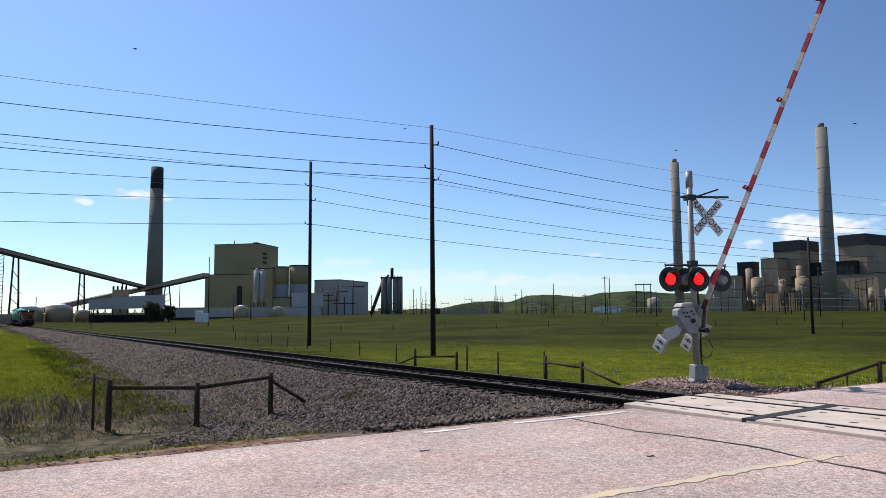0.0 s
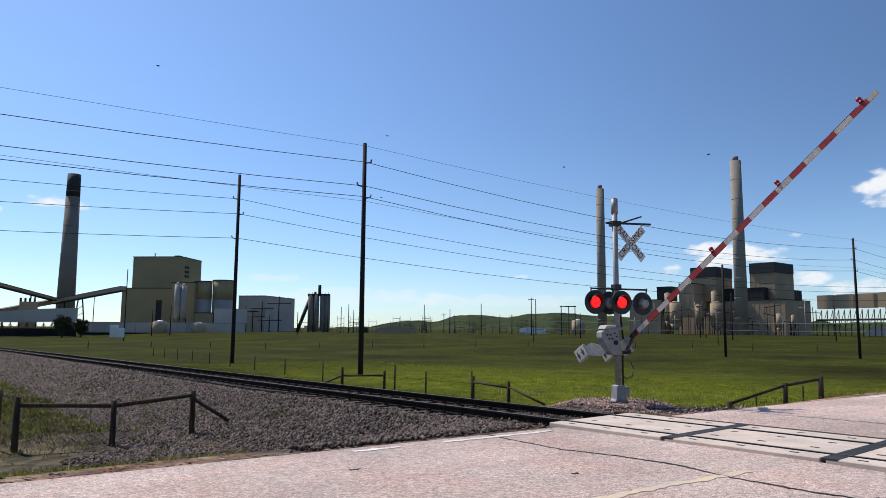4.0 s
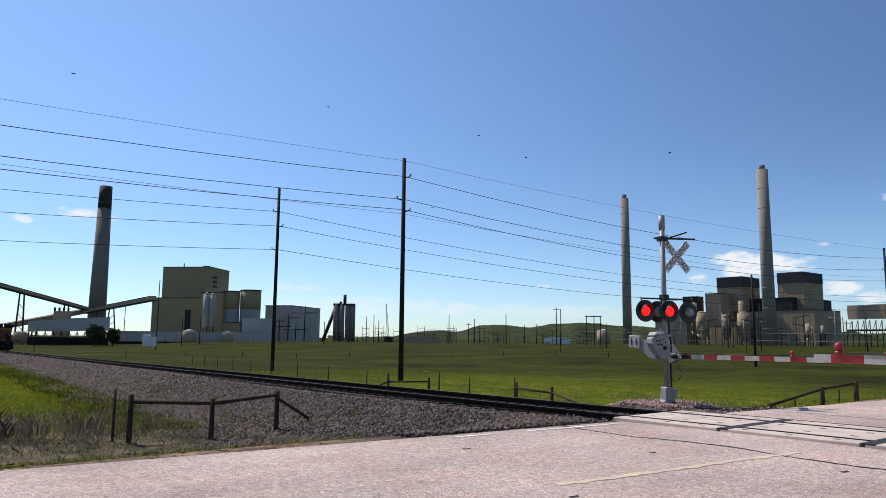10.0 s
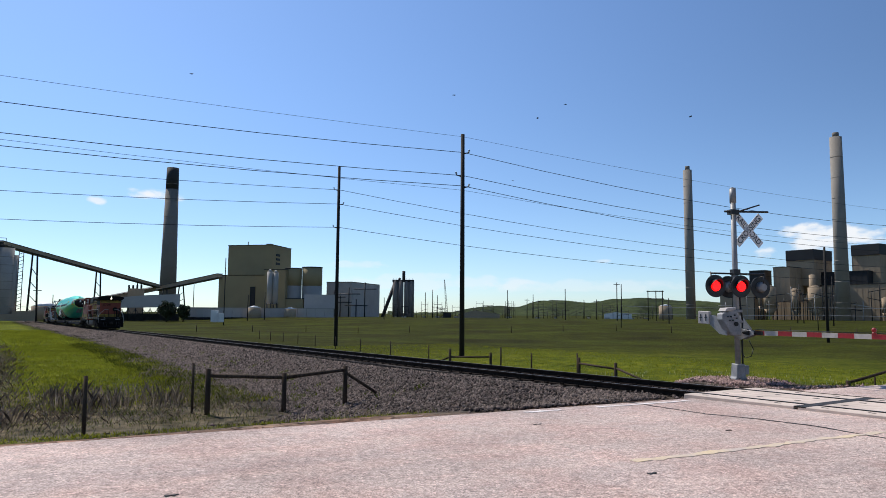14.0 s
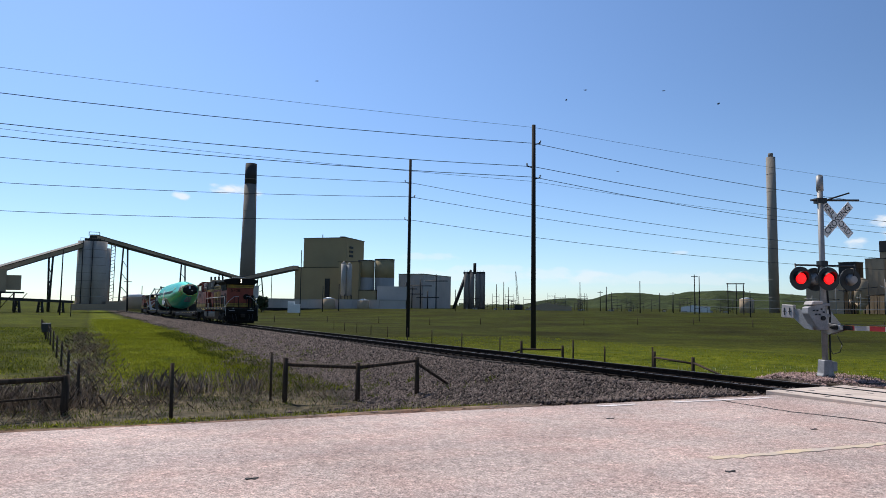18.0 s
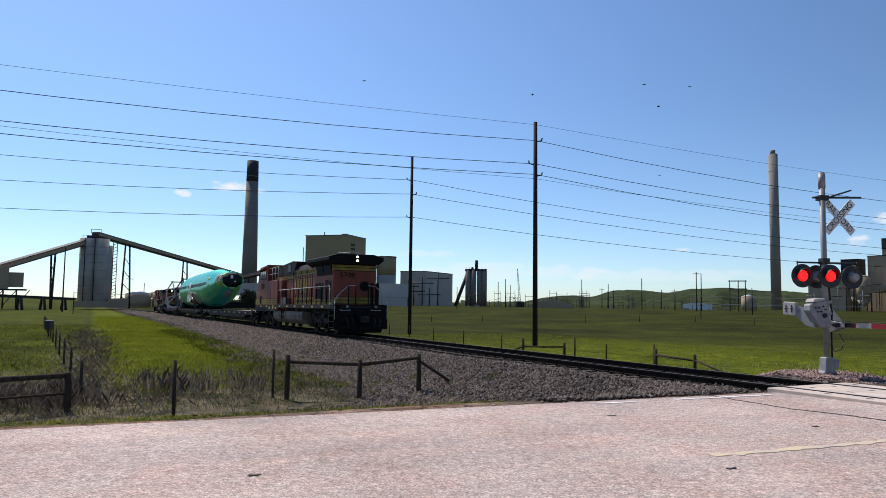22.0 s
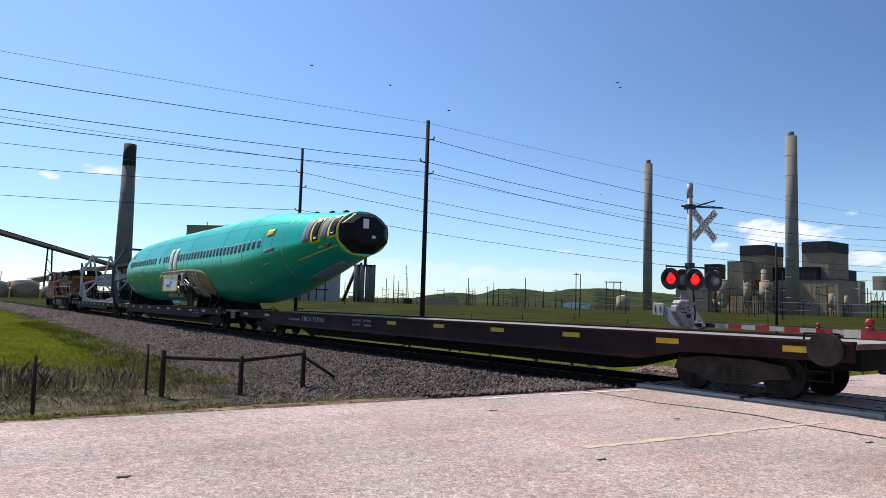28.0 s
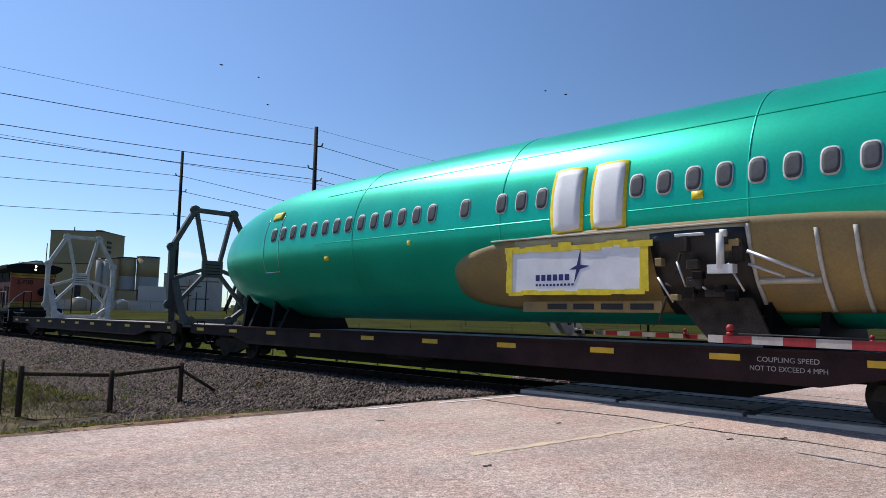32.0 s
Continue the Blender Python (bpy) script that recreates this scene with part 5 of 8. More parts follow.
gallery("yard_conveyor", (-46.0, 250, up(0.003, 250)), (-38.6, 300, up(-0.002, 300)), 1.4, 0.35, ((0.1, 0.2), (0.3, 0.2), (0.5, 0.2), (0.7, 0.2), (0.9, 0.2)), "low dark yard conveyor on short posts", M_STEEL)

sil = thing("coal_silo", pose(*polar(-37.4, 330), 0, 0, 37.4), "tall grey coal silo with a stair tower", "silo")
for x, r in ((-2.4, 3.3), (2.3, 3.4)):
    bm = bmesh.new()
    rod(bm, (x, 0, -2.5), (x, 0, up(0.0762, 330)), r, r, 32)
    part("silo_tube", bm, M_SILO, sil)
bm = bmesh.new()
rod(bm, (5.0, 1, -2.5), (5.0, 1, up(0.068, 330)), 2.2, 2.2, 24)
part("side_tube", bm, M_SILO, sil)
for x in (-3.6, 0.1):
    bm = bmesh.new()
    rod(bm, (x, -3.2, -2.5), (x, -3.2, up(0.0765, 330)), 0.16, 0.16, 8)
    part("riser_duct", bm, M_STEEL, sil)
for k in range(1, 8):
    bm = bmesh.new()
    for x, r in ((-2.4, 3.35), (2.3, 3.45)):
        rod(bm, (x, 0, 3.3 * k), (x, 0, 3.3 * k + 0.12), r, r, 32)
    part("pour_line", bm, M_CONCRETE, sil)
bm = bmesh.new()
box(bm, -3.2, -2, up(0.0762, 330), 2.0, 2, up(0.0795, 330))
box(bm, -1.4, -1.6, up(0.0795, 330), 1.6, 1.6, up(0.083, 330))
for k in range(7):
    rod(bm, (-4.6 + 1.5 * k, -3.2, up(0.0762, 330)), (-4.6 + 1.5 * k, -3.2, up(0.0795, 330)), 0.08, 0.08, 5)
rod(bm, (-4.8, -3.2, up(0.0795, 330)), (4.8, -3.2, up(0.0795, 330)), 0.08, 0.08, 5)
for x in (-1.6, 2.4):
    rod(bm, (x, -1.8, up(0.083, 330)), (x, -1.8, up(0.088, 330)), 0.12, 0.12, 5)
rod(bm, (-1.6, -1.8, up(0.088, 330)), (2.4, -1.8, up(0.088, 330)), 0.12, 0.12, 5)
part("head_house", bm, M_STEEL, sil)
bm = bmesh.new()
for x in (7.2, 8.8):
    rod(bm, (x, -0.8, -2.5), (x, -0.8, up(0.0735, 330)), 0.16, 0.16, 5)
for k in range(18):
    z = -1 + 1.5 * k
    rod(bm, (7.2, -0.8, z), (8.8, -0.8, z + 0.75), 0.12, 0.12, 5)
part("stair_tower", bm, M_STEEL, sil)
bm = bmesh.new()
box(bm, -7, -5, -2.5, 7, 5, 0.2)
box(bm, 6, -4, -2.5, 14, 4, 1.4)
part("base_shed", bm, M_TAN2, sil)

cr = thing("crusher_house", pose(*polar(-44.2, 285), 0, 0, 44.2), "tan crusher house raised on steel stilts", "building")
bm = bmesh.new()
box(bm, -14, 0, up(0.0095, 285), 7.5, 12, up(0.0362, 285))
part("house", bm, M_TAN2, cr)
bm = bmesh.new()
box(bm, 7.5, 1, up(0.012, 285), 12, 11, up(0.030, 285))
part("side_bay", bm, M_TAN2, cr)
for x in range(-14, 13, 4):
    bm = bmesh.new()
    rod(bm, (x, 0, -2.5), (x, 0, up(0.0095, 285)), 0.3, 0.3, 6)
    part("leg", bm, M_STEEL, cr)
    bm = bmesh.new()
    rod(bm, (x, 0, -1.5), (x + 4, 0, up(0.008, 285)), 0.15, 0.15, 5)
    part("brace", bm, M_STEEL, cr)
bm = bmesh.new()
box(bm, -15, -1, up(0.0075, 285), 13, 0, up(0.0095, 285))
part("platform", bm, M_STEEL, cr)

rack = thing("reclaim_shed", pose(*polar(-27.9, 372), 0, 0, 27.9), "long grey conveyor shed on dark trestle legs", "building")
bm = bmesh.new()
prism(bm, [(-17, up(0.004, 372)), (17, up(0.006, 372)), (17, up(0.0235, 372)), (2, up(0.0215, 372)), (-17, up(0.0165, 372))], "y", 0, 6)
part("shed_body", bm, M_PALECLAD, rack)
bm = bmesh.new()
for k in range(11):
    x = -16.5 + 3.3 * k
    rod(bm, (x, 0.5, -3), (x, 0.5, up(0.0045, 372)), 0.25, 0.25, 6)
    if k < 10:
        rod(bm, (x, 0.5, -2.5), (x + 3.3, 0.5, up(0.003, 372)), 0.14, 0.14, 5)
        rod(bm, (x + 3.3, 0.5, -2.5), (x, 0.5, up(0.003, 372)), 0.14, 0.14, 5)
box(bm, -17, 3.5, -3, 17, 6, 0.6)
part("trestle", bm, M_STEEL, rack)
hp = thing("hopper_house", pose(*polar(-28.5, 400), 0, 0, 28.5), "small tan hopper house on the conveyor", "building")
bm = bmesh.new()
box(bm, -3.5, 0, -3, 4.5, 6, up(0.030, 400))
part("house", bm, M_TAN2, hp)
bm = bmesh.new()
for k in range(4):
    rod(bm, (-3 + 2 * k, 1, up(0.030, 400)), (-3 + 2 * k, 1, up(0.030, 400) + 1.8), 0.5, 0.5, 8)
part("roof_vent", bm, M_STEEL, hp)
for b, d, r, h in ((-34.3, 385, 6.2, 6.4), (-32.4, 388, 6.0, 7.2), (-30.9, 395, 3.5, 5.0), (-16.9, 372, 3.2, 6.0), (-19.7, 374, 3.4, 6.6)):
    t = thing("storage_tank", pose(*polar(b, d, -2.6)), "low pale domed storage tank", "tank", "storage tanks")
    bm = bmesh.new()
    rod(bm, (0, 0, 0), (0, 0, h), r, r, 28)
    part("shell", bm, M_TAN2, t)
    bm = bmesh.new()
    rod(bm, (0, 0, h), (0, 0, h + r * 0.28), r, r * 0.2, 28)
    part("dome", bm, M_WHITE, t)
for b, d, w, h in ((-22.7, 262, 2.6, 4.2), (-22.2, 260, 2.0, 3.2)):
    ob = bmesh.new()
    box(ob, -w / 2, 0, -2.0, w / 2, 2, -2.0 + h, pose(*polar(b, d), 0, 0, -b))
    tagged(mesh_object("switch_cabinet", ob, M_WHITE, bevel=0.05), "white switch cabinet out in the field", "cabinet", "switch cabinets")


# right-hand units
ru = building("boiler_house", "tan boiler houses with black bands at the roofs", (
    ("unit_block", (22.08, 23.9, 25.1, 470, 20, up(0.077, 470)), M_TAN2),
    ("unit_block", (26.3, 28.0, 29.31, 470, 20, up(0.081, 470)), M_TAN2),
    ("bunker_bay", (21.3, 27.2, 30.0, 466, 14, up(0.0560, 466)), M_DARKCLAD),
    ("turbine_hall", (20.5, 28.6, 30.37, 458, -2, up(0.0400, 458)), M_TAN2),
    ("side_hall", (17.4, 19.8, 20.6, 462, -2, up(0.0415, 462)), M_TAN2),
    ("dark_annex", (19.55, 20.6, 21.06, 462, 12, up(0.0590, 462)), M_DARKCLAD),
    ("mid_block", (21.2, 22.3, 23.2, 460, 10, up(0.0630, 460)), M_TAN2),
), M_TAN2)
for b0, bc, b1, te in ((22.04, 23.9, 25.14, 0.077), (26.26, 28.0, 29.35, 0.081)):
    bm = bmesh.new()
    corner_block(bm, b0, bc, b1, 469.0, up(te - 0.005, 470), up(te + 0.0085, 470))
    part("black_roof_band", bm, M_DARKCLAD, ru, "black clad band at the roofline")
for b, te, r, d in ((20.35, 0.05, 2.2, 450), (20.9, 0.037, 4.0, 446), (23.75, 0.052, 2.0, 450), (23.9, 0.036, 4.4, 446), (22.6, 0.034, 2.6, 446), (28.2, 0.022, 2.0, 446), (29.1, 0.02, 1.2, 444)):
    t = thing("process_vessel", pose(*polar(b, d)), "pale steel vessel with a conical foot beside the boiler house", "vessel", "process vessels")
    bm = bmesh.new()
    zt = up(te, d)
    rod(bm, (0, 0, zt * 0.30), (0, 0, zt), r * 0.85, r * 0.85, 20)
    rod(bm, (0, 0, zt), (0, 0, zt + r * 0.25), r * 0.85, r * 0.3, 20)
    part("shell", bm, M_TAN2, t)
    bm = bmesh.new()
    rod(bm, (0, 0, zt * 0.1), (0, 0, zt * 0.30), r * 0.25, r * 0.85, 20)
    part("cone", bm, M_TAN2, t)
    for k in range(4):
        bm = bmesh.new()
        x, y = r * math.cos(k * 1.57 + 0.8), r * math.sin(k * 1.57 + 0.8)
        rod(bm, (x, y, -2), (x, y, zt * 0.55), 0.22, 0.22, 6)
        part("leg", bm, M_STEEL, t)
rr = random.Random(3)
for k in range(26):
    b = 17.8 + 12.6 * k / 25
    p = polar(b, 440)
    bm = bmesh.new()
    h = rr.uniform(6, 20)
    rod(bm, (p.x, p.y, -2), (p.x, p.y, h), 0.22, 0.22, 5)
    rod(bm, (p.x - rr.uniform(2, 6), p.y, h * 0.8), (p.x + rr.uniform(2, 6), p.y, h * rr.uniform(0.6, 0.9)), 0.2, 0.2, 5)
    part("steel_frame", bm, M_STEEL if k % 3 else M_GREYCLAD, ru)

cell = thing("cooling_cells", Matrix.Identity(4), "long row of tan cooling cells on a dark pipe rack", "building")
for k in range(6):
    b0 = 30.7 + 1.25 * k
    bm = bmesh.new()
    corner_block(bm, b0, b0 + 1.0, b0 + 1.26, 430 - 8 * k, up(0.028, 430), up(0.0452, 430), -25)
    part("cell", bm, M_TAN2, cell)
bm = bmesh.new()
for k in range(22):
    p = polar(30.6 + 0.36 * k, 424 - 2 * k)
    rod(bm, (p.x, p.y, -2.5), (p.x, p.y, up(0.026, 424)), 0.25, 0.25, 5)
    q = polar(30.6 + 0.36 * (k + 1), 424 - 2 * (k + 1))
    rod(bm, (p.x, p.y, up(0.004, 424)), (q.x, q.y, up(0.026, 424)), 0.15, 0.15, 5)
    rod(bm, (p.x, p.y, up(0.014, 424)), (q.x, q.y, up(0.014, 424)), 0.5, 0.5, 6)
part("pipe_rack", bm, M_STEEL, cell)
for b, w, h in ((34.6, 15, 4.6), (36.6, 9, 4.0)):
    bm = bmesh.new()
    prism(bm, [(-w / 2, -2)] + [(w / 2 * math.cos(a), -2 + h * 0.45 + h * 0.55 * math.sin(a)) for a in [math.pi * (1 - k / 10) for k in range(11)]] + [(w / 2, -2)], "y", 0, 14)
    ob = mesh_object("fabric_tent", bm, M_PALECLAD)
    ob.matrix_world = pose(*polar(b, 420, 1.4), 0, 0, -b)
    tagged(ob, "white rounded fabric storage tent", "tent", "storage tents")

# sheds, tank, substation between the units
for b, d, w, h, roof, mat, lb in ((-1.45, 385, 23, 2.8, 2.1, M_TAN2, "long low brown shed with a shallow gable"), (9.75, 400, 15, 3.4, 1.0, M_WHITE, "small white shed in front of the hills")):
    bm = bmesh.new()
    prism(bm, [(-w / 2, -1.4), (w / 2, -1.4), (w / 2, -1.4 + h), (-w * 0.1, -1.4 + h + roof), (-w / 2, -1.4 + h)], "y", 0, 12)
    ob = mesh_object("shed", bm, mat)
    ob.matrix_world = pose(*polar(b, d), 0, 0, -b)
    tagged(ob, lb, "shed")
t = thing("storage_tank", pose(*polar(13.4, 400, -1.6)), "upright pale storage tank beside the substation", "tank", "storage tanks")
bm = bmesh.new()
rod(bm, (0, 0, 0), (0, 0, 8.2), 3.5, 3.5, 28)
part("shell", bm, M_TAN2, t)
bm = bmesh.new()
rod(bm, (0, 0, 8.2), (0, 0, 9.0), 3.5, 0.6, 28)
part("roof", bm, M_WHITE, t)


crane = thing("lattice_crane", pose(*polar(-4.1, 405, -1.2), 0, 0, 4.1), "dark lattice boom crane standing among the works", "crane")
top, foot = Vector((-1.6, 0, up(0.049, 405) + 1.2)), Vector((0, 0, 2.2))
bm = bmesh.new()
for y in (-0.6, 0.6):
    for x in (-0.6, 0.6):
        rod(bm, foot + Vector((x, y, 0)), top + Vector((x * 0.3, y * 0.3, 0)), 0.11, 0.08, 5)
for k in range(14):
    pa, pb = foot.lerp(top, k / 14), foot.lerp(top, (k + 1) / 14)
    w = 0.6 * (1 - 0.7 * k / 14)
    rod(bm, pa + Vector((-w, -w, 0)), pb + Vector((w * 0.95, -w, 0)), 0.07, 0.07, 5)
    rod(bm, pa + Vector((w, -w, 0)), pb + Vector((-w * 0.95, -w, 0)), 0.07, 0.07, 5)
part("boom", bm, M_STEEL, crane)
bm = bmesh.new()
box(bm, -2.2, -1.6, 0.9, 2.6, 1.6, 3.4)
part("cab", bm, M_DARKCLAD, crane, bevel=0.15)
for y in (-1.7, 1.1):
    bm = bmesh.new()
    box(bm, -2.6, y, 0, 2.6, y + 0.6, 0.9)
    part("crawler", bm, M_DARKCLAD, crane, bevel=0.2)


def far_pole(b, d, top, r=0.22, arms=0, label="dark wooden utility pole on the horizon"):
    p = polar(b, d)
    z = ground_z(p.x, p.y)
    t = thing("utility_pole", pose(p.x, p.y, z - 0.4, 0, 0, -b), label, "pole", "far utility poles")
    h = up(top, d) - z + 0.4
    bm = bmesh.new()
    rod(bm, (0, 0, 0), (0, 0, h), r, r * 0.7, 7)
    part("pole", bm, M_POLE, t)
    for k in range(arms):
        bm = bmesh.new()
        box(bm, -1.4, -0.1, h - 1.0 - 1.5 * k, 1.4, 0.1, h - 0.75 - 1.5 * k)
        part("crossarm", bm, M_POLE, t)


for b, d, te, arms in ((-39.3, 210, 0.065, 0), (-43.0, 330, 0.025, 0), (-34.9, 300, 0.028, 1), (-33.9, 420, 0.02, 0), (-22.0, 262, 0.075, 0), (-18.9, 330, 0.028, 0), (-20.2, 330, 0.024, 0), (-9.3, 300, 0.022, 0), (-5.9, 380, 0.03, 0), (-5.3, 380, 0.034, 0),
                       (-4.9, 400, 0.026, 0), (-7.0, 420, 0.027, 0), (0.9, 360, 0.034, 0), (5.6, 330, 0.036, 0), (3.0, 390, 0.028, 0), (3.4, 390, 0.02, 1), (8.1, 350, 0.021, 1), (9.7, 320, 0.045, 1), (10.05, 330, 0.043, 0), (7.1, 400, 0.02, 0), (13.65, 260, 0.023, 0), (2.5, 395, 0.022, 1),
                       (22.7, 300, 0.035, 1), (23.1, 300, 0.03, 1), (25.0, 250, 0.05, 0), (31.8, 260, 0.03, 0), (34.9, 260, 0.03, 0), (36.9, 240, 0.03, 0), (-24.3, 420, 0.04, 0)):
    far_pole(b, d, te, 0.25 if d > 300 else 0.2, arms)
hf = thing("substation_frame", Matrix.Identity(4), "dark wooden switchyard frame with cross beams", "frame")
for b in (12.1, 12.7, 13.2):
    p = polar(b, 330)
    bm = bmesh.new()
    rod(bm, (p.x, p.y, -2.5), (p.x, p.y, up(0.0335, 330)), 0.22, 0.2, 6)
    part("upright", bm, M_POLE, hf)
for te in (0.0325, 0.022):
    a, b = polar(12.0, 330, up(te, 330)), polar(13.3, 330, up(te, 330))
    bm = bmesh.new()
    rod(bm, a, b, 0.22, 0.22, 6)
    part("beam", bm, M_POLE, hf)
for k in range(46):
    b = rr.uniform(-8.8, 14.2)
    d = rr.uniform(395, 430)
    h = rr.uniform(3, 9) if k % 3 else rr.uniform(8, 12)
    w = rr.uniform(2, 7)
    t = thing("switchyard_gear", pose(*polar(b, d, -2.2), 0, 0, -b), "grey steel switchyard gear among the poles", "switchgear", "switchyard gear")
    for x in (-w / 2, w / 2):
        bm = bmesh.new()
        rod(bm, (x, 0, 0), (x, 0, h), 0.14, 0.1, 5)
        part("leg", bm, M_STEEL, t)
    for za, zb in ((0.85, 0.85), (0.5, 0.6)):
        bm = bmesh.new()
        rod(bm, (-w / 2, 0, h * za), (w / 2, 0, h * zb), 0.12, 0.12, 5)
        part("bus_bar", bm, M_STEEL, t)
    if k % 2:
        bm = bmesh.new()
        box(bm, -w * 0.3, -0.8, 0.0, w * 0.2, 0.8, 2.2)
        part("cubicle", bm, M_GREYCLAD, t)


def build_hills():
    crest = [(-9, 0.0), (-4, 0.001), (-0.8, 0.0105), (1.4, 0.0095), (3.6, 0.0185), (5.6, 0.019), (7.5, 0.0165), (9.6, 0.0215), (11.7, 0.0235), (14.8, 0.0195), (18, 0.017), (22, 0.012), (30, 0.010), (38, 0.012), (48, 0.004)]
    d = 1500
    bm = bmesh.new()
    rows = []
    for i in range(200):
        b = -9 + 57 * i / 199
        j = max(k for k in range(len(crest)) if crest[k][0] <= b + 1e-6)
        j = min(j, len(crest) - 2)
        k = (b - crest[j][0]) / (crest[j + 1][0] - crest[j][0])
        te = mixed(crest[j][1], crest[j + 1][1], smooth(0, 1, k))
        row = []
        for s in range(9):
            dd = d - 520 * (1 - s / 8)
            rise = smooth(0, 1, s / 8)
            gully = 14 * noise.noise(Vector((b * 0.55 + s * 0.12, s * 0.35, 2.0))) * math.sin(math.pi * s / 8)
            p = polar(b, dd)
            row.append(bm.verts.new((p.x, p.y, mixed(-4, up(te, d), rise) + gully + 1.2 * noise.noise(Vector((b * 3, s, 0))))))
        p = polar(b, d + 700)
        row.append(bm.verts.new((p.x, p.y, -6)))
        rows.append(row)
    for a, b in zip(rows, rows[1:]):
        for k in range(len(a) - 1):
            f = bm.faces.new((a[k], a[k + 1], b[k + 1], b[k]))
            f.smooth = True
    bmesh.ops.recalc_face_normals(bm, faces=bm.faces[:])
    tagged(mesh_object("hills", bm, M_HILL), "low rolling green and brown hills on the horizon", "hills", kind="structure")


build_hills()


# ---- tree clump by the shed ----
def build_tree(b, d, w, h, label):
    p = polar(b, d)
    t = thing("tree", pose(p.x, p.y, ground_z(p.x, p.y)), label, "tree", "trees")
    bm = bmesh.new()
    rod(bm, (0, 0, -0.3), (0.2, 0, h * 0.45), 0.35, 0.2, 8)
    for k in range(7):
        a = k * 0.9
        rod(bm, (0.2, 0, h * 0.25), (w * 0.35 * math.cos(a), w * 0.35 * math.sin(a), h * (0.5 + 0.05 * k)), 0.16, 0.05, 6)
    part("trunk", bm, M_WOOD, t)
    n = 5200
    c = rng.normal(0, 1, (n, 3))
    c /= np.linalg.norm(c, axis=1)[:, None]
    lump = 0.72 + 0.28 * np.sin(c[:, 0] * 5 + 1) * np.sin(c[:, 1] * 4 + c[:, 2] * 5)
    c *= (rng.uniform(0.35, 1, n) ** 0.5 * lump)[:, None]
    c = c * np.array([w / 2, w / 2, h * 0.46]) + np.array([0, 0, h * 0.55])
    e = rng.normal(0, 1, (n, 2, 3)) * 0.26
    v = np.stack([c, c + e[:, 0], c + e[:, 0] + e[:, 1], c + e[:, 1]], 1)
    ob = scatter("crown", M_LEAF, (v, [[0, 1, 2, 3]]), "", "")
    for key in ("kind", "label", "category"):
        if key in ob:
            del ob[key]
    ob.parent = t


M_LEAF = material("tree_leaves", (0.04, 0.055, 0.018), 0.8, spread=0.4, scale=0.4, fine=3, bump=0, jitter=0.4)
build_tree(-26.2, 352, 9.5, 11.0, "dark rounded bushy tree in front of the works")
build_tree(-25.0, 354, 7.5, 9.0, "dark rounded bushy tree in front of the works")

# ---- power lines ----
M_WIRE = material("line_wire", (0.02, 0.02, 0.022), 0.6, 0.3, bump=0)
M_INSUL = material("grey_insulator", (0.30, 0.30, 0.31), 0.4, spread=0.15, bump=0)


def power_pole(x, y, z0, z1, arms, label, r=0.21, turn=0.0):
    t = thing("power_pole", pose(x, y, z0, 0, 0, turn), label, "power pole", "power poles")
    bm = bmesh.new()
    rod(bm, (0, 0, -0.5), (0, 0, z1 - z0), r, r * 0.72, 14)
    part("pole", bm, M_POLE, t)
    for z, side in arms:
        bm = bmesh.new()
        rod(bm, (0, 0, z - z0), (side * 0.55, 0, z - z0 + 0.12), 0.055, 0.045, 8)
        part("bracket", bm, M_STEEL, t)
        bm = bmesh.new()
        for k in range(4):
            rod(bm, (side * (0.5 + 0.02 * k), 0, z - z0 + 0.1 + 0.07 * k), (side * (0.5 + 0.02 * k), 0, z - z0 + 0.14 + 0.07 * k), 0.085, 0.06, 10)
        part("insulator", bm, M_INSUL, t)
    return t


PA, PB = (-4.25, 52.3), (-19.0, 72.0)
power_pole(*PA, -2.25, 16.2, ((14.6, 1), (12.7, -1), (11.8, 1)), "tall dark wooden power pole in the field", turn=20)
power_pole(*PB, -1.9, 17.9, ((15.2, -1), (13.6, 1), (11.0, -1)), "tall dark wooden power pole beyond the field", turn=20)
power_pole(63.6, 96.8, -1.9, 15.3, ((13.7, 1), (12.0, -1), (10.4, 1)), "tall dark wooden power pole near the road", turn=20)
power_pole(46.2, 101.6, -1.9, 11.7, (), "dark wooden pole in the field")
power_pole(-74, 6.0, -1.0, 16.6, ((14.7, 1), (12.9, -1), (11.8, 1)), "tall dark wooden power pole beside the road")
power_pole(-86, 42.0, -1.0, 19.0, ((17.0, -1), (15.2, 1), (12.9, -1)), "tall dark wooden power pole beyond the pasture")
LB = "black overhead power line wire"
for za, zl, zr, sg in ((16.0, 16.1, 15.1, 0.6), (14.7, 15.8, 13.8, 1.3), (12.8, 14.05, 12.1, 1.3), (11.95, 13.4, 10.5, 1.3), (11.6, 14.0, 11.0, 0.9)):
    rw = 0.024 if za not in (16.0, 11.6) else 0.012
    wire([(-74, 6, zl), (*PA, za)], rw, M_WIRE, LB, "power_line", "power line", sg)
    wire([(*PA, za), (63.6, 96.8, zr), (131.4, 141.6, zr)], rw, M_WIRE, LB, "power_line", "power line", sg * 1.25)
for za, zl, zr in ((15.3, 17.2, 11.3), (13.7, 14.0, 10.4), (11.1, 11.1, 9.0)):
    wire([(-86, 42, zl), (*PB, za)], 0.026, M_WIRE, LB, "power_line", "power line", 0.8)
    wire([(*PB, za), (46.2, 101.6, zr - 2), (112, 131, zr)], 0.026, M_WIRE, LB, "power_line", "power line", 0.9)
for bear in (10.0, 24.0, 38.0):
    far_pole(bear, 190, 0.0125, 0.11, 0, "slim dark pole that carries slack cables")
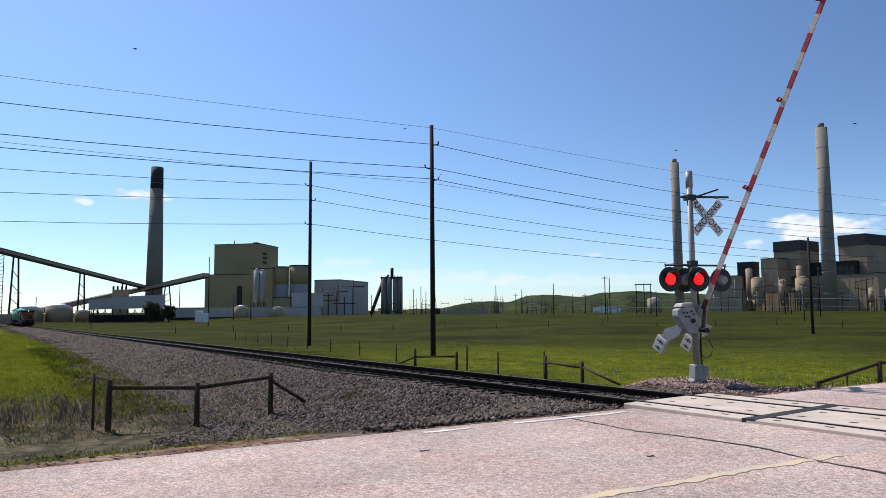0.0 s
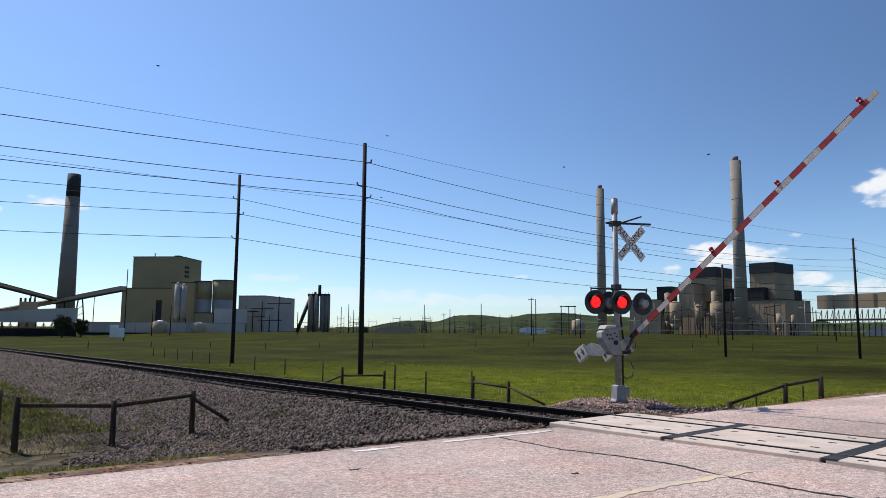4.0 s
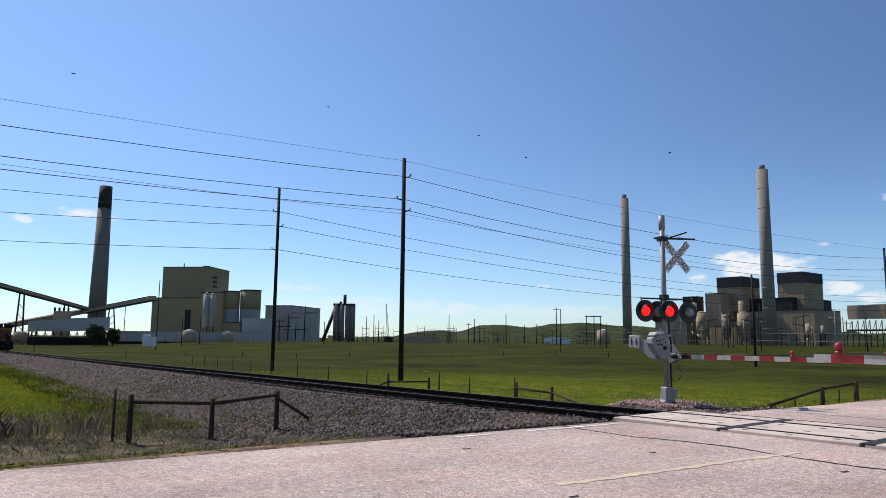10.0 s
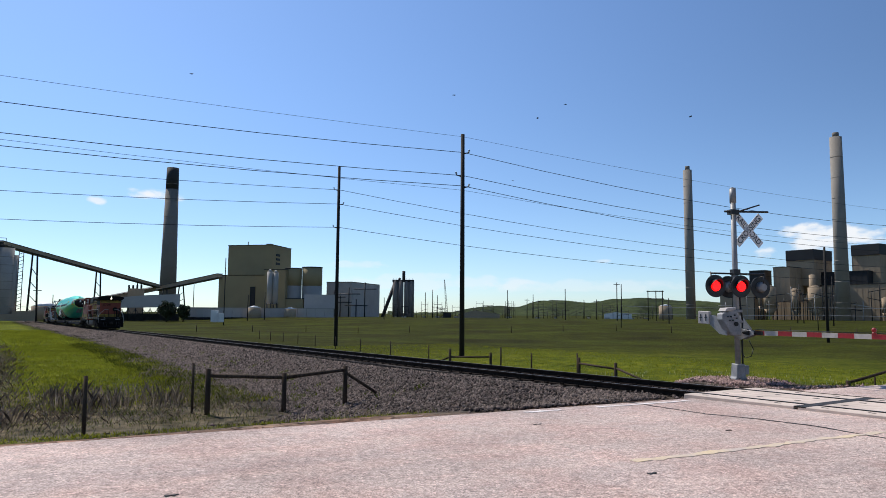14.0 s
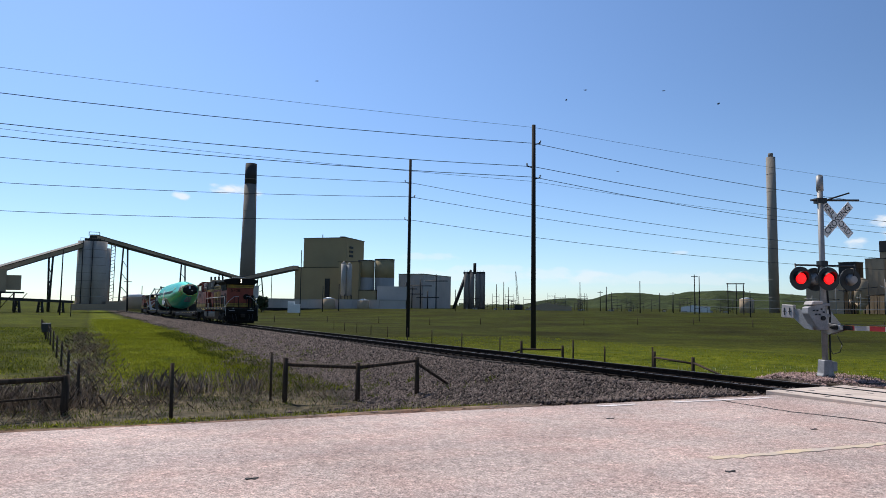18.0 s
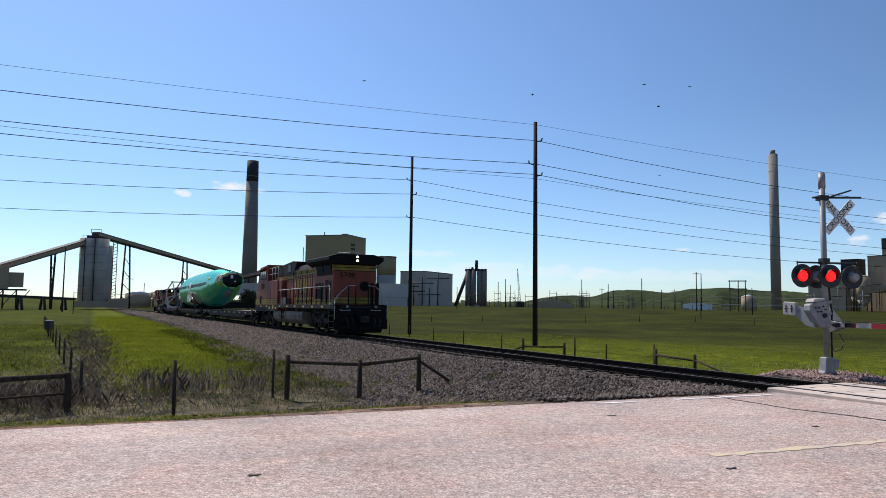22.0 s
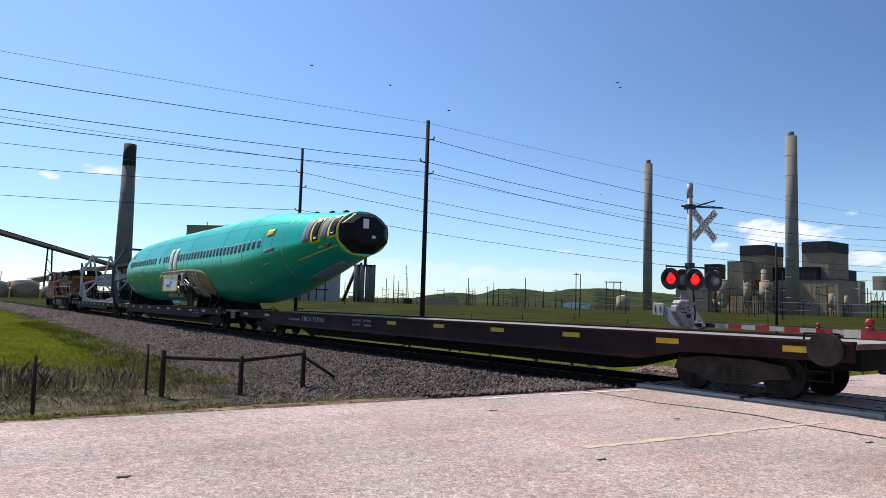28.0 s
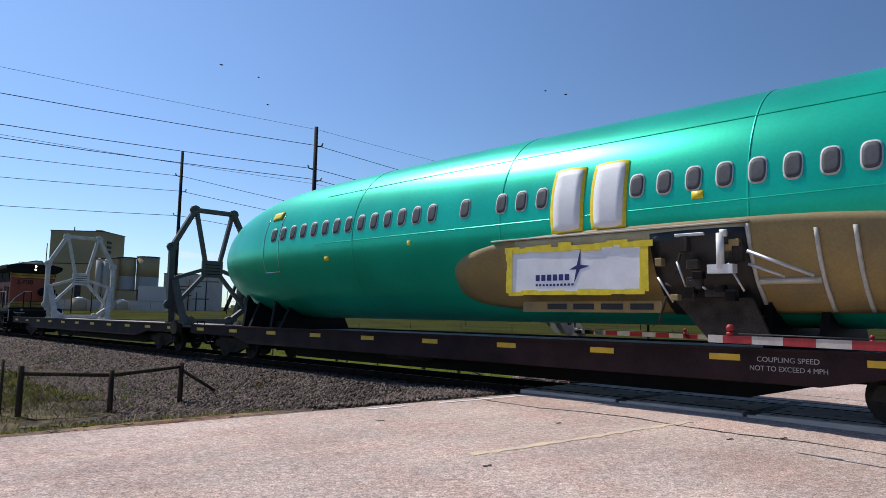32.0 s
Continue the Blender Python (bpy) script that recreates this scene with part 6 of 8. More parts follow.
for te0, te1 in ((0.0120, 0.0105), (0.0020, 0.0010)):
    wire([polar(10.0, 190, up(te0, 190)), polar(24.0, 190, up(te1, 190)), polar(38.0, 190, up(te0, 190))], 0.05, M_INSUL, "pale slack cable in front of the works", "field_cable", "cable", 0.3)
far_pole(-38.6, 180, 0.0065, 0.1, 0, "slim dark pole that carries slack cables")
far_pole(-30.0, 200, 0.0045, 0.1, 0, "slim dark pole that carries slack cables")
wire([polar(-38.6, 180, up(0.006, 180)), polar(-30.0, 200, up(0.004, 200))], 0.04, M_INSUL, "pale slack cable in front of the works", "field_cable", "cable", 0.2)


# ---- the train ----
M_ORANGE = material("faded_orange_paint", (0.27, 0.058, 0.032), 0.6, spread=0.22, scale=1.0, fine=18, bump=0.06, tint=(0.20, 0.05, 0.034), stretch=(1, 1, 0.5), spec=0.25)
M_YELLOWPAINT = material("faded_yellow_paint", (0.36, 0.225, 0.045), 0.7, spread=0.3, scale=2, fine=25, bump=0.05, tint=(0.21, 0.145, 0.05), spec=0.2)
M_LOCOBLACK = material("sooty_black_paint", (0.006, 0.0058, 0.0056), 0.7, spread=0.3, scale=2, fine=25, bump=0.1, spec=0.15)
M_LOCOGREY = material("dusty_grey_frame", (0.036, 0.035, 0.034), 0.75, spread=0.3, scale=2, fine=25, bump=0.15, spec=0.15)
M_TANK = material("dusty_tank_steel", (0.17, 0.135, 0.105), 0.75, 0.0, spread=0.28, scale=1.5, fine=20, bump=0.1, stretch=(1, 1, 0.4), tint=(0.10, 0.08, 0.062))
M_BOGIE = material("grimy_bogie_steel", (0.050, 0.042, 0.036), 0.9, 0.0, spread=0.35, scale=4, fine=30, spec=0.15)
M_CARRED = material("oxide_car_paint", (0.032, 0.016, 0.016), 0.7, spread=0.3, scale=1.5, fine=25, bump=0.1, spec=0.15)
M_DECK = material("worn_car_deck", (0.33, 0.30, 0.27), 0.85, spread=0.25, scale=2, fine=25)
M_REFLECT = material("yellow_reflector", (0.72, 0.42, 0.02), 0.4, spread=0.1, scale=5, fine=40, bump=0)
M_GLASS = material("cab_glass", (0.10, 0.12, 0.13), 0.08, spread=0.1, bump=0)
M_HEAD = material("lit_headlight", (0.9, 0.85, 0.7), 0.3, bump=0, emit=(1.0, 0.9, 0.7, 6.0))
M_RAILING = material("pale_handrail", (0.50, 0.49, 0.47), 0.6, 0.2, spread=0.2, scale=5, fine=30, bump=0)
M_WHEEL = material("wheel_steel", (0.03, 0.027, 0.025), 0.7, 0.2, spread=0.3, scale=6, fine=40, spec=0.15)
WHEELSETS = []


TRAIN_SCALE = 1.08      # the train's own metres in those of the place


def enlarge(t, sx=1.0, sz=1.0):
    """Brings a finished thing's parts to the scale of the place."""
    k = Matrix.Diagonal((TRAIN_SCALE * sx, TRAIN_SCALE, TRAIN_SCALE * sz, 1))
    wheels = {w: n for n, (w, _, _) in enumerate(WHEELSETS)}
    for ob in t.children_recursive:
        if ob in wheels:
            _, x, r = WHEELSETS[wheels[ob]]
            x, r = x * TRAIN_SCALE * sx, r * TRAIN_SCALE * sz
            WHEELSETS[wheels[ob]] = (ob, x, r)
            ob.data.transform(Matrix.Diagonal((TRAIN_SCALE * sz, TRAIN_SCALE, TRAIN_SCALE * sz, 1)))
            ob.matrix_basis = pose(x, 0, r)
        else:
            m = ob.matrix_basis.copy()
            ob.data.transform(m.inverted() @ k @ m)
    return t


def wheelset(parent, x, r, mat=M_WHEEL):
    """An axle with two flanged wheels, which turns about its own axis."""
    bm = bmesh.new()
    for s in (-1, 1):
        rod(bm, (0, s * 0.69, 0), (0, s * 0.715, 0), r + 0.03, r + 0.03, 28)
        rod(bm, (0, s * 0.715, 0), (0, s * 0.82, 0), r, r - 0.01, 28)
        rod(bm, (0, s * 0.8, 0), (0, s * 0.86, 0), r * 0.35, r * 0.3, 14)
        for k in range(5):
            a = k * 1.2566
            box(bm, -0.05, -0.012, -0.05, 0.05, 0.012, 0.05, Matrix.Translation((r * 0.62 * math.cos(a), s * 0.825, r * 0.62 * math.sin(a))))
    rod(bm, (0, -0.8, 0), (0, 0.8, 0), 0.09, 0.09, 10)
    w = part("wheelset", bm, mat, parent)
    w.matrix_basis = pose(x, 0, r)
    WHEELSETS.append((w, x, r))
    return w


def stripe(bm_parent, name, x0, x1, z0, z1, y, mat, parent, label=""):
    bm = bmesh.new()
    box(bm, x0, y - 0.006, z0, x1, y + 0.006, z1)
    return part(name, bm, mat, parent, label)


def build_locomotive(m, label):
    """Long hood leading: hood end at x = 0.3, cab and nose at the far end, x = -17.4."""
    t = thing("locomotive", m, label, "locomotive", "locomotives")
    # underframe with walkway
    bm = bmesh.new()
    box(bm, -17.3, -1.52, 1.42, 1.30, 1.52, 1.66)
    frame_p = part("underframe", bm, M_LOCOGREY, t, bevel=0.02)
    bm = bmesh.new()
    box(bm, -16.9, -0.9, 0.95, 1.2, 0.9, 1.42)
    part("centre_sill", bm, M_LOCOBLACK, t)
    for s in (-1, 1):
        for k in range(9):
            x = -15.6 + 1.85 * k
            stripe(None, "reflector", x, x + 0.34, 1.49, 1.60, s * 1.525, M_REFLECT, frame_p, "yellow reflective patch")
    # fuel tank
    bm = bmesh.new()
    prism(bm, [(-1.42, 1.22), (-1.46, 0.95), (-1.40, 0.66), (-1.08, 0.40), (1.08, 0.40), (1.40, 0.66), (1.46, 0.95), (1.42, 1.22)], "x", -11.9, -4.8)
    tank = part("fuel_tank", bm, M_TANK, t, "dusty grey-brown steel fuel tank", bevel=0.03)
    for x in (-9.6, -9.2):
        bm = bmesh.new()
        box(bm, x, -1.49, 0.7, x + 0.07, -1.43, 1.24)
        part("sight_gauge", bm, M_LOCOBLACK, tank)
    for x in (-10.9, -8.4, -6.0):
        bm = bmesh.new()
        rod(bm, (x, -1.3, 1.28), (x, -1.48, 1.40), 0.07, 0.07, 10)
        part("filler_cap", bm, M_ORANGE, tank)
    # bogies
    for cx in (-14.7, -2.05):
        bg = bmesh.new()
        for s in (-1, 1):
            prism(bg, [(cx - 2.45, 0.58), (cx - 2.3, 0.92), (cx - 1.5, 1.02), (cx + 1.5, 1.02), (cx + 2.3, 0.92), (cx + 2.45, 0.58), (cx + 2.2, 0.30), (cx + 1.6, 0.30), (cx + 1.3, 0.58), (cx + 0.6, 0.58), (cx + 0.35, 0.30), (cx - 0.35, 0.30), (cx - 0.6, 0.58), (cx - 1.3, 0.58), (cx - 1.6, 0.30), (cx - 2.2, 0.30)], "y", s * 1.0 - 0.08, s * 1.0 + 0.08)
        box(bg, cx - 2.2, -0.95, 0.55, cx - 2.0, 0.95, 0.85)
        box(bg, cx + 2.0, -0.95, 0.55, cx + 2.2, 0.95, 0.85)
        bogie = part("bogie", bg, M_BOGIE, t, "grimy three-axle bogie")
        for x in (cx - 1.85, cx, cx + 1.85):
            wheelset(bogie, x, 0.52)
            for s in (-1, 1):
                bm = bmesh.new()
                prism(bm, [(x - 0.26, 0.30), (x + 0.26, 0.30), (x + 0.30, 0.62), (x + 0.18, 0.78), (x - 0.18, 0.78), (x - 0.30, 0.62)], "y", s * 1.06, s * 1.20)
                rod(bm, (x, s * 1.18, 0.52), (x, s * 1.26, 0.52), 0.15, 0.13, 14)
                part("axle_box", bm, M_BOGIE, bogie, bevel=0.015)
                for dx in (-0.42, 0.42):
                    bm = bmesh.new()
                    for k in range(5):
                        rod(bm, (x + dx, s * 1.02, 0.34 + 0.07 * k), (x + dx, s * 1.02, 0.375 + 0.07 * k), 0.10, 0.10, 10)
                    part("coil_spring", bm, M_BOGIE, bogie)
        for x in (cx - 0.95, cx + 0.95):
            for s in (-1, 1):
                bm = bmesh.new()
                rod(bm, (x - 0.28, s * 1.16, 1.02), (x + 0.20, s * 1.16, 1.02), 0.13, 0.13, 14)
                rod(bm, (x + 0.2, s * 1.16, 1.02), (x + 0.42, s * 1.12, 0.8), 0.04, 0.04, 8)
                part("brake_cylinder", bm, M_LOCOGREY, bogie)
    # engine hood
    bm = bmesh.new()
    prism(bm, [(-1.12, 1.66), (-1.12, 3.98), (-0.95, 4.25), (-0.5, 4.38), (0.5, 4.38), (0.95, 4.25), (1.12, 3.98), (1.12, 1.66)], "x", -8.05, -3.2)
    hood = part("engine_hood", bm, M_ORANGE, t)
    bm = bmesh.new()
    prism(bm, [(-1.135, 3.98), (-0.96, 4.27), (-0.5, 4.40), (0.5, 4.40), (0.96, 4.27), (1.135, 3.98), (0.9, 3.97), (-0.9, 3.97)], "x", -8.06, -3.2)
    part("hood_roof", bm, M_LOCOGREY, t)
    for s in (-1, 1):
        y = s * 1.126
        stripe(None, "upper_band", -8.04, -3.25, 3.60, 3.97, y, M_YELLOWPAINT, hood, "faded yellow band under the roof")
        stripe(None, "lower_band", -8.04, -3.25, 1.70, 2.16, y, M_YELLOWPAINT, hood, "faded yellow band above the walkway")
        for z in (2.17, 1.98, 1.84, 3.585, 3.72, 3.86):
            stripe(None, "pinstripe", -8.04, -3.25, z - 0.012, z + 0.012, y + s * 0.004, M_LOCOBLACK, hood)
        for k in range(10):
            x = -8.0 + 0.52 * k
            bm = bmesh.new()
            box(bm, x - 0.014, y - 0.014, 1.70, x + 0.014, y + 0.014, 3.97)
            part("door_seam", bm, M_LOCOBLACK, hood)
            for z in (1.9, 3.78):
                bm = bmesh.new()
                box(bm, x + 0.2, y - 0.03, z - 0.05, x + 0.3, y + 0.03, z + 0.05)
                part("door_latch", bm, M_LOCOBLACK, hood)
        # plain slab shapes where the owner's mark stands
        for x0, x1 in ((-7.65, -6.62), (-6.45, -5.30), (-5.15, -4.25), (-4.1, -3.3)):
            wide = 0.24 * (x1 - x0)
            for xa, xb in ((x0 + 0.06, x0 + 0.06 + wide), (x1 - 0.10 - wide, x1 - 0.10)):
                for grow, mat, dy in ((0.035, M_LOCOBLACK, 0.008), (0.0, M_YELLOWPAINT, 0.014)):
                    bm = bmesh.new()
                    box(bm, xa - grow, y + s * dy - 0.003, 2.42 - grow, xb + grow, y + s * dy + 0.003, 3.38 + grow)
                    part("owner_mark", bm, mat, hood)
    # blower and equipment section, taller dark roof
    bm = bmesh.new()
    box(bm, -10.7, -1.12, 1.66, -8.05, 1.12, 3.72)
    blower = part("blower_section", bm, M_ORANGE, t)
    bm = bmesh.new()
    prism(bm, [(-10.7, 3.72), (-8.0, 3.72), (-7.2, 4.58), (-8.1, 4.66), (-10.7, 4.50)], "y", -1.18, 1.18)
    top = part("intake_housing", bm, M_LOCOGREY, t, "sooty dark grey intake housing")
    for s in (-1, 1):
        bm = bmesh.new()
        box(bm, -9.3, s * 1.185 - 0.01, 3.95, -8.5, s * 1.185 + 0.01, 4.42)
        scr = part("intake_screen", bm, M_BLACK, top)
        stripe(None, "upper_band", -10.7, -8.05, 3.45, 3.70, s * 1.126, M_YELLOWPAINT, blower)
        stripe(None, "pinstripe", -10.7, -8.05, 3.40, 3.43, s * 1.128, M_LOCOBLACK, blower)
        bm = bmesh.new()
        box(bm, -10.65, s * 1.12, 1.66, -9.9, s * 1.42, 3.45)
        part("air_filter_box", bm, M_ORANGE, blower, bevel=0.05)
        bm = bmesh.new()
        box(bm, -9.7, s * 1.15, 1.68, -8.5, s * 1.48, 2.15)
        part("battery_box", bm, M_TANK, blower, "dusty tan step box", bevel=0.02)
    # cab side cabinet, cab and nose
    bm = bmesh.new()
    box(bm, -13.55, -1.5, 1.2, -10.7, 1.5, 3.45)
    cabinet = part("equipment_cabinet", bm, M_ORANGE, t, bevel=0.03)
    bm = bmesh.new()
    box(bm, -13.5, -0.98, 3.45, -10.7, 0.98, 4.46)
    upper = part("cabinet_top", bm, M_LOCOGREY, t)
    for s in (-1, 1):
        for x in (-12.1, -11.35):
            for k in range(6):
                bm = bmesh.new()
                box(bm, x, s * 0.985 - 0.03, 3.86 + 0.085 * k, x + 0.62, s * 0.985 + 0.03, 3.90 + 0.085 * k, )
                part("louvre_slat", bm, M_BLACK, upper)
        stripe(None, "lower_band", -13.5, -10.72, 1.68, 2.10, s * 1.505, M_YELLOWPAINT, cabinet)
        for z in (2.12, 1.96, 1.80):
            stripe(None, "pinstripe", -17.0, -10.72, z - 0.014, z + 0.014, s * 1.512, M_LOCOBLACK, cabinet)
        stripe(None, "upper_band", -13.5, -10.72, 3.47, 3.72, s * 0.99, M_YELLOWPAINT, upper)
        for x in (-12.6, -11.65):
            stripe(None, "panel_seam", x - 0.01, x + 0.01, 2.15, 3.42, s * 1.508, M_LOCOBLACK, cabinet)
        bm = bmesh.new()
        box(bm, -13.5, s * 1.505 - 0.01, 1.2, -10.72, s * 1.505 + 0.01, 1.66)
        part("grey_skirt", bm, M_LOCOGREY, cabinet)
        for x in (-13.0, -12.0, -11.2):
            stripe(None, "skirt_patch", x, x + 0.35, 1.36, 1.5, s * 1.52, M_REFLECT, cabinet)
        bm = bmesh.new()
        rod(bm, (-13.5, s * 1.4, 3.95), (-10.8, s * 1.4, 3.95), 0.022, 0.022, 6)
        rod(bm, (-13.5, s * 1.4, 4.42), (-10.8, s * 1.4, 4.42), 0.022, 0.022, 6)
        for x in (-12.6, -11.7, -10.9):
            rod(bm, (x, s * 1.42, 3.45), (x, s * 1.4, 4.42), 0.028, 0.028, 6)
        part("roof_walk_rail", bm, M_RAILING, t, "pale handrail over the cabinet")
    bm = bmesh.new()
    prism(bm, [(-13.55, 1.66), (-16.35, 1.66), (-16.35, 3.50), (-16.0, 4.35), (-15.75, 4.50), (-13.55, 4.62)], "y", -1.5, 1.5)
    cab = part("cab", bm, M_ORANGE, t, bevel=0.03)
    bm = bmesh.new()
    prism(bm, [(-13.4, 4.60), (-15.9, 4.47), (-16.15, 4.30), (-15.9, 4.56), (-13.4, 4.70)], "y", -1.53, 1.53)
    part("cab_roof", bm, M_ORANGE, t)
    for s in (-1, 1):
        for x0, x1 in ((-15.75, -15.25), (-15.15, -14.65), (-14.6, -14.15)):
            bm = bmesh.new()
            box(bm, x0, s * 1.51 - 0.012, 3.68, x1, s * 1.51 + 0.012, 4.24)
            part("cab_window", bm, M_GLASS, cab, bevel=0.01)
        bm = bmesh.new()
        box(bm, -15.85, s * 1.505 - 0.01, 3.60, -14.05, s * 1.505 + 0.01, 4.32)
        part("window_surround", bm, M_LOCOBLACK, cab)
        bm = bmesh.new()
        prism(bm, [(-15.95, 4.36), (-13.9, 4.46), (-13.9, 4.40), (-15.95, 4.30)], "y", s * 1.5, s * 1.72)
        part("sun_visor", bm, M_ORANGE, cab)
        tx = text_mesh("5708", 0.62, M_LOCOBLACK, cab, pose(-15.15, s * 1.512, 3.05, 90, 0, 0 if s < 0 else 180), "road_number", width=1.15)
    for x0, x1 in ((-1.3, -0.15), (0.15, 1.3)):
        bm = bmesh.new()
        prism(bm, [(-16.36, 3.62), (-16.09, 4.25), (-16.05, 4.25), (-16.32, 3.62)], "y", x0, x1)
        part("windshield", bm, M_GLASS, cab)
    bm = bmesh.new()
    prism(bm, [(-16.30, 1.3), (-17.35, 1.3), (-17.40, 2.75), (-17.05, 3.10), (-16.30, 3.40)], "y", -1.45, 1.45)
    nose = part("nose", bm, M_ORANGE, t, bevel=0.04)
    for s in (-1, 1):
        stripe(None, "nose_band", -17.3, -16.4, 2.42, 2.72, s * 1.456, M_YELLOWPAINT, nose)
        stripe(None, "nose_band", -17.3, -13.6, 1.68, 2.10, s * 1.512, M_YELLOWPAINT, nose)
        bm = bmesh.new()
        box(bm, -15.9, s * 1.508 - 0.01, 1.75, -15.35, s * 1.508 + 0.012, 2.35)
        part("nose_door", bm, M_LOCOBLACK, nose)
        bm = bmesh.new()
        box(bm, -17.3, s * 1.47 - 0.01, 1.15, -13.6, s * 1.50 + 0.01, 1.66)
        part("grey_skirt", bm, M_LOCOGREY, nose)
    # radiator section with overhanging wings
    bm = bmesh.new()
    box(bm, -3.2, -1.22, 1.66, 0.3, 1.22, 4.05)
    rad = part("radiator_section", bm, M_ORANGE, t, bevel=0.02)
    bm = bmesh.new()
    prism(bm, [(-1.24, 3.98), (-1.56, 4.22), (-1.56, 4.42), (-1.0, 4.58), (1.0, 4.58), (1.56, 4.42), (1.56, 4.22), (1.24, 3.98)], "x", -3.75, 0.55)
    wings = part("radiator_roof", bm, M_LOCOBLACK, t, "sooty black overhanging radiator roof", bevel=0.02)
    for s in (-1, 1):
        for x0, x1 in ((-2.55, -1.35), (-1.2, 0.1)):
            bm = bmesh.new()
            prism(bm, [(s * 1.235, 3.38), (s * 1.34, 3.96), (s * 1.22, 3.96), (s * 1.2, 3.38)], "x", x0, x1)
            part("radiator_screen", bm, M_LOCOBLACK, rad)
        for x0, x1, z0, z1 in ((-2.9, -2.4, 2.05, 2.62), (-2.3, -1.85, 2.05, 2.62), (-2.9, -2.4, 2.70, 2.95), (-2.3, -1.85, 2.70, 2.95), (-1.65, -1.45, 1.9, 2.95), (-0.35, -0.05, 1.85, 3.05), (-0.95, -0.55, 1.8, 3.1)):
            bm = bmesh.new()
            box(bm, x0, s * 1.228 - 0.01, z0, x1, s * 1.228 + 0.01, z1)
            part("side_grille", bm, M_LOCOBLACK, rad)
        stripe(None, "upper_band", -3.2, 0.28, 3.62, 3.97, s * 1.226, M_YELLOWPAINT, rad)
        stripe(None, "lower_band", -3.2, 0.28, 1.70, 2.0, s * 1.226, M_YELLOWPAINT, rad)
        for z in (2.02, 1.86):
            stripe(None, "pinstripe", -3.2, 0.28, z - 0.012, z + 0.012, s * 1.231, M_LOCOBLACK, rad)
        bm = bmesh.new()
        box(bm, -1.35, s * 1.232 - 0.01, 2.15, -1.05, s * 1.232 + 0.02, 3.1)
        part("hood_door", bm, M_ORANGE, rad)
    # hood end
    for z0, z1, mat, nm in ((1.72, 2.12, M_YELLOWPAINT, "end_band"), (3.62, 3.97, M_YELLOWPAINT, "end_band")):
        bm = bmesh.new()
        box(bm, 0.298, -1.2, z0, 0.312, 1.2, z1)
        part(nm, bm, mat, rad)
        for z in (z0 - 0.01, (z0 + z1) / 2, z1 - 0.02):
            bm = bmesh.new()
            box(bm, 0.31, -1.2, z, 0.318, 1.2, z + 0.03)
            part("pinstripe", bm, M_LOCOBLACK, rad)
    text_mesh("5708", 0.42, M_LOCOBLACK, rad, pose(0.318, -0.45, 3.36, 90, 0, 90), "road_number", width=0.85)
    bm = bmesh.new()
    rod(bm, (0.3, 0.55, 2.75), (0.36, 0.55, 2.75), 0.28, 0.28, 20)
    part("end_vent", bm, M_LOCOBLACK, rad)
    bm = bmesh.new()
    box(bm, 0.5, -0.16, 4.10, 0.62, 0.16, 4.54)
    part("headlight_case", bm, M_LOCOBLACK, wings)
    for z in (4.20, 4.42):
        bm = bmesh.new()
        rod(bm, (0.62, 0, z), (0.64, 0, z), 0.062, 0.058, 16)
        part("headlight", bm, M_HEAD, wings, "lit white headlight")
    for s in (-1, 1):
        bm = bmesh.new()
        rod(bm, (1.36, s * 0.8, 1.56), (1.385, s * 0.8, 1.56), 0.09, 0.08, 14)
        part("ditch_light", bm, M_GLASS, t)
    # roof fittings
    bm = bmesh.new()
    prism(bm, [(-5.0, 4.38), (-3.9, 4.38), (-3.75, 4.72), (-5.05, 4.72)], "y", -0.55, 0.55)
    part("exhaust", bm, M_LOCOBLACK, t)
    horn = bmesh.new()
    for k in range(3):
        rod(horn, (-6.15, -0.18 + 0.18 * k, 4.56 + 0.03 * (k % 2)), (-5.6, -0.18 + 0.18 * k, 4.58), 0.045, 0.10, 12)
    box(horn, -6.0, -0.25, 4.36, -5.9, 0.25, 4.52)
    part("horn", horn, M_LOCOBLACK, t)
    bm = bmesh.new()
    for y in (-0.6, 0.6):
        rod(bm, (-0.7, y, 4.57), (-0.7, y, 4.74), 0.025, 0.025, 6)
    rod(bm, (-0.7, -0.6, 4.74), (-0.7, 0.6, 4.74), 0.025, 0.025, 6)
    part("roof_grab", bm, M_RAILING, t)
    # end platform, steps, pilot
    bm = bmesh.new()
    box(bm, 0.3, -1.5, 1.60, 1.36, 1.3, 1.68)
    part("end_platform", bm, M_LOCOBLACK, t)
    bm = bmesh.new()
    prism(bm, [(1.22, 0.16), (1.42, 0.10), (1.52, 0.35), (1.36, 0.62), (1.36, 1.50), (1.24, 1.50)], "y", -1.30, 1.12)
    part("pilot_plough", bm, M_LOCOBLACK, t, "black pilot plough", bevel=0.02)
    for y0, y1, z0, z1, dx in ((-1.2, -0.5, 1.06, 1.44, 0.10), (0.35, 1.05, 1.06, 1.44, 0.10), (-0.36, 0.36, 0.62, 1.16, 0.16), (-1.25, -0.75, 0.62, 0.98, 0.05)):
        bm = bmesh.new()
        box(bm, 1.34, y0, z0, 1.36 + dx, y1, z1)
        part("pilot_pocket", bm, M_LOCOBLACK, t, bevel=0.02)
    for y in (-0.95, 0.75):
        bm = bmesh.new()
        pts = [(1.40, y - 0.25, 1.42), (1.56, y - 0.25, 1.36), (1.56, y + 0.25, 1.36), (1.40, y + 0.25, 1.42)]
        for a, b in zip(pts, pts[1:]):
            rod(bm, a, b, 0.02, 0.02, 6)
        part("cut_lever", bm, M_RAILING, t)
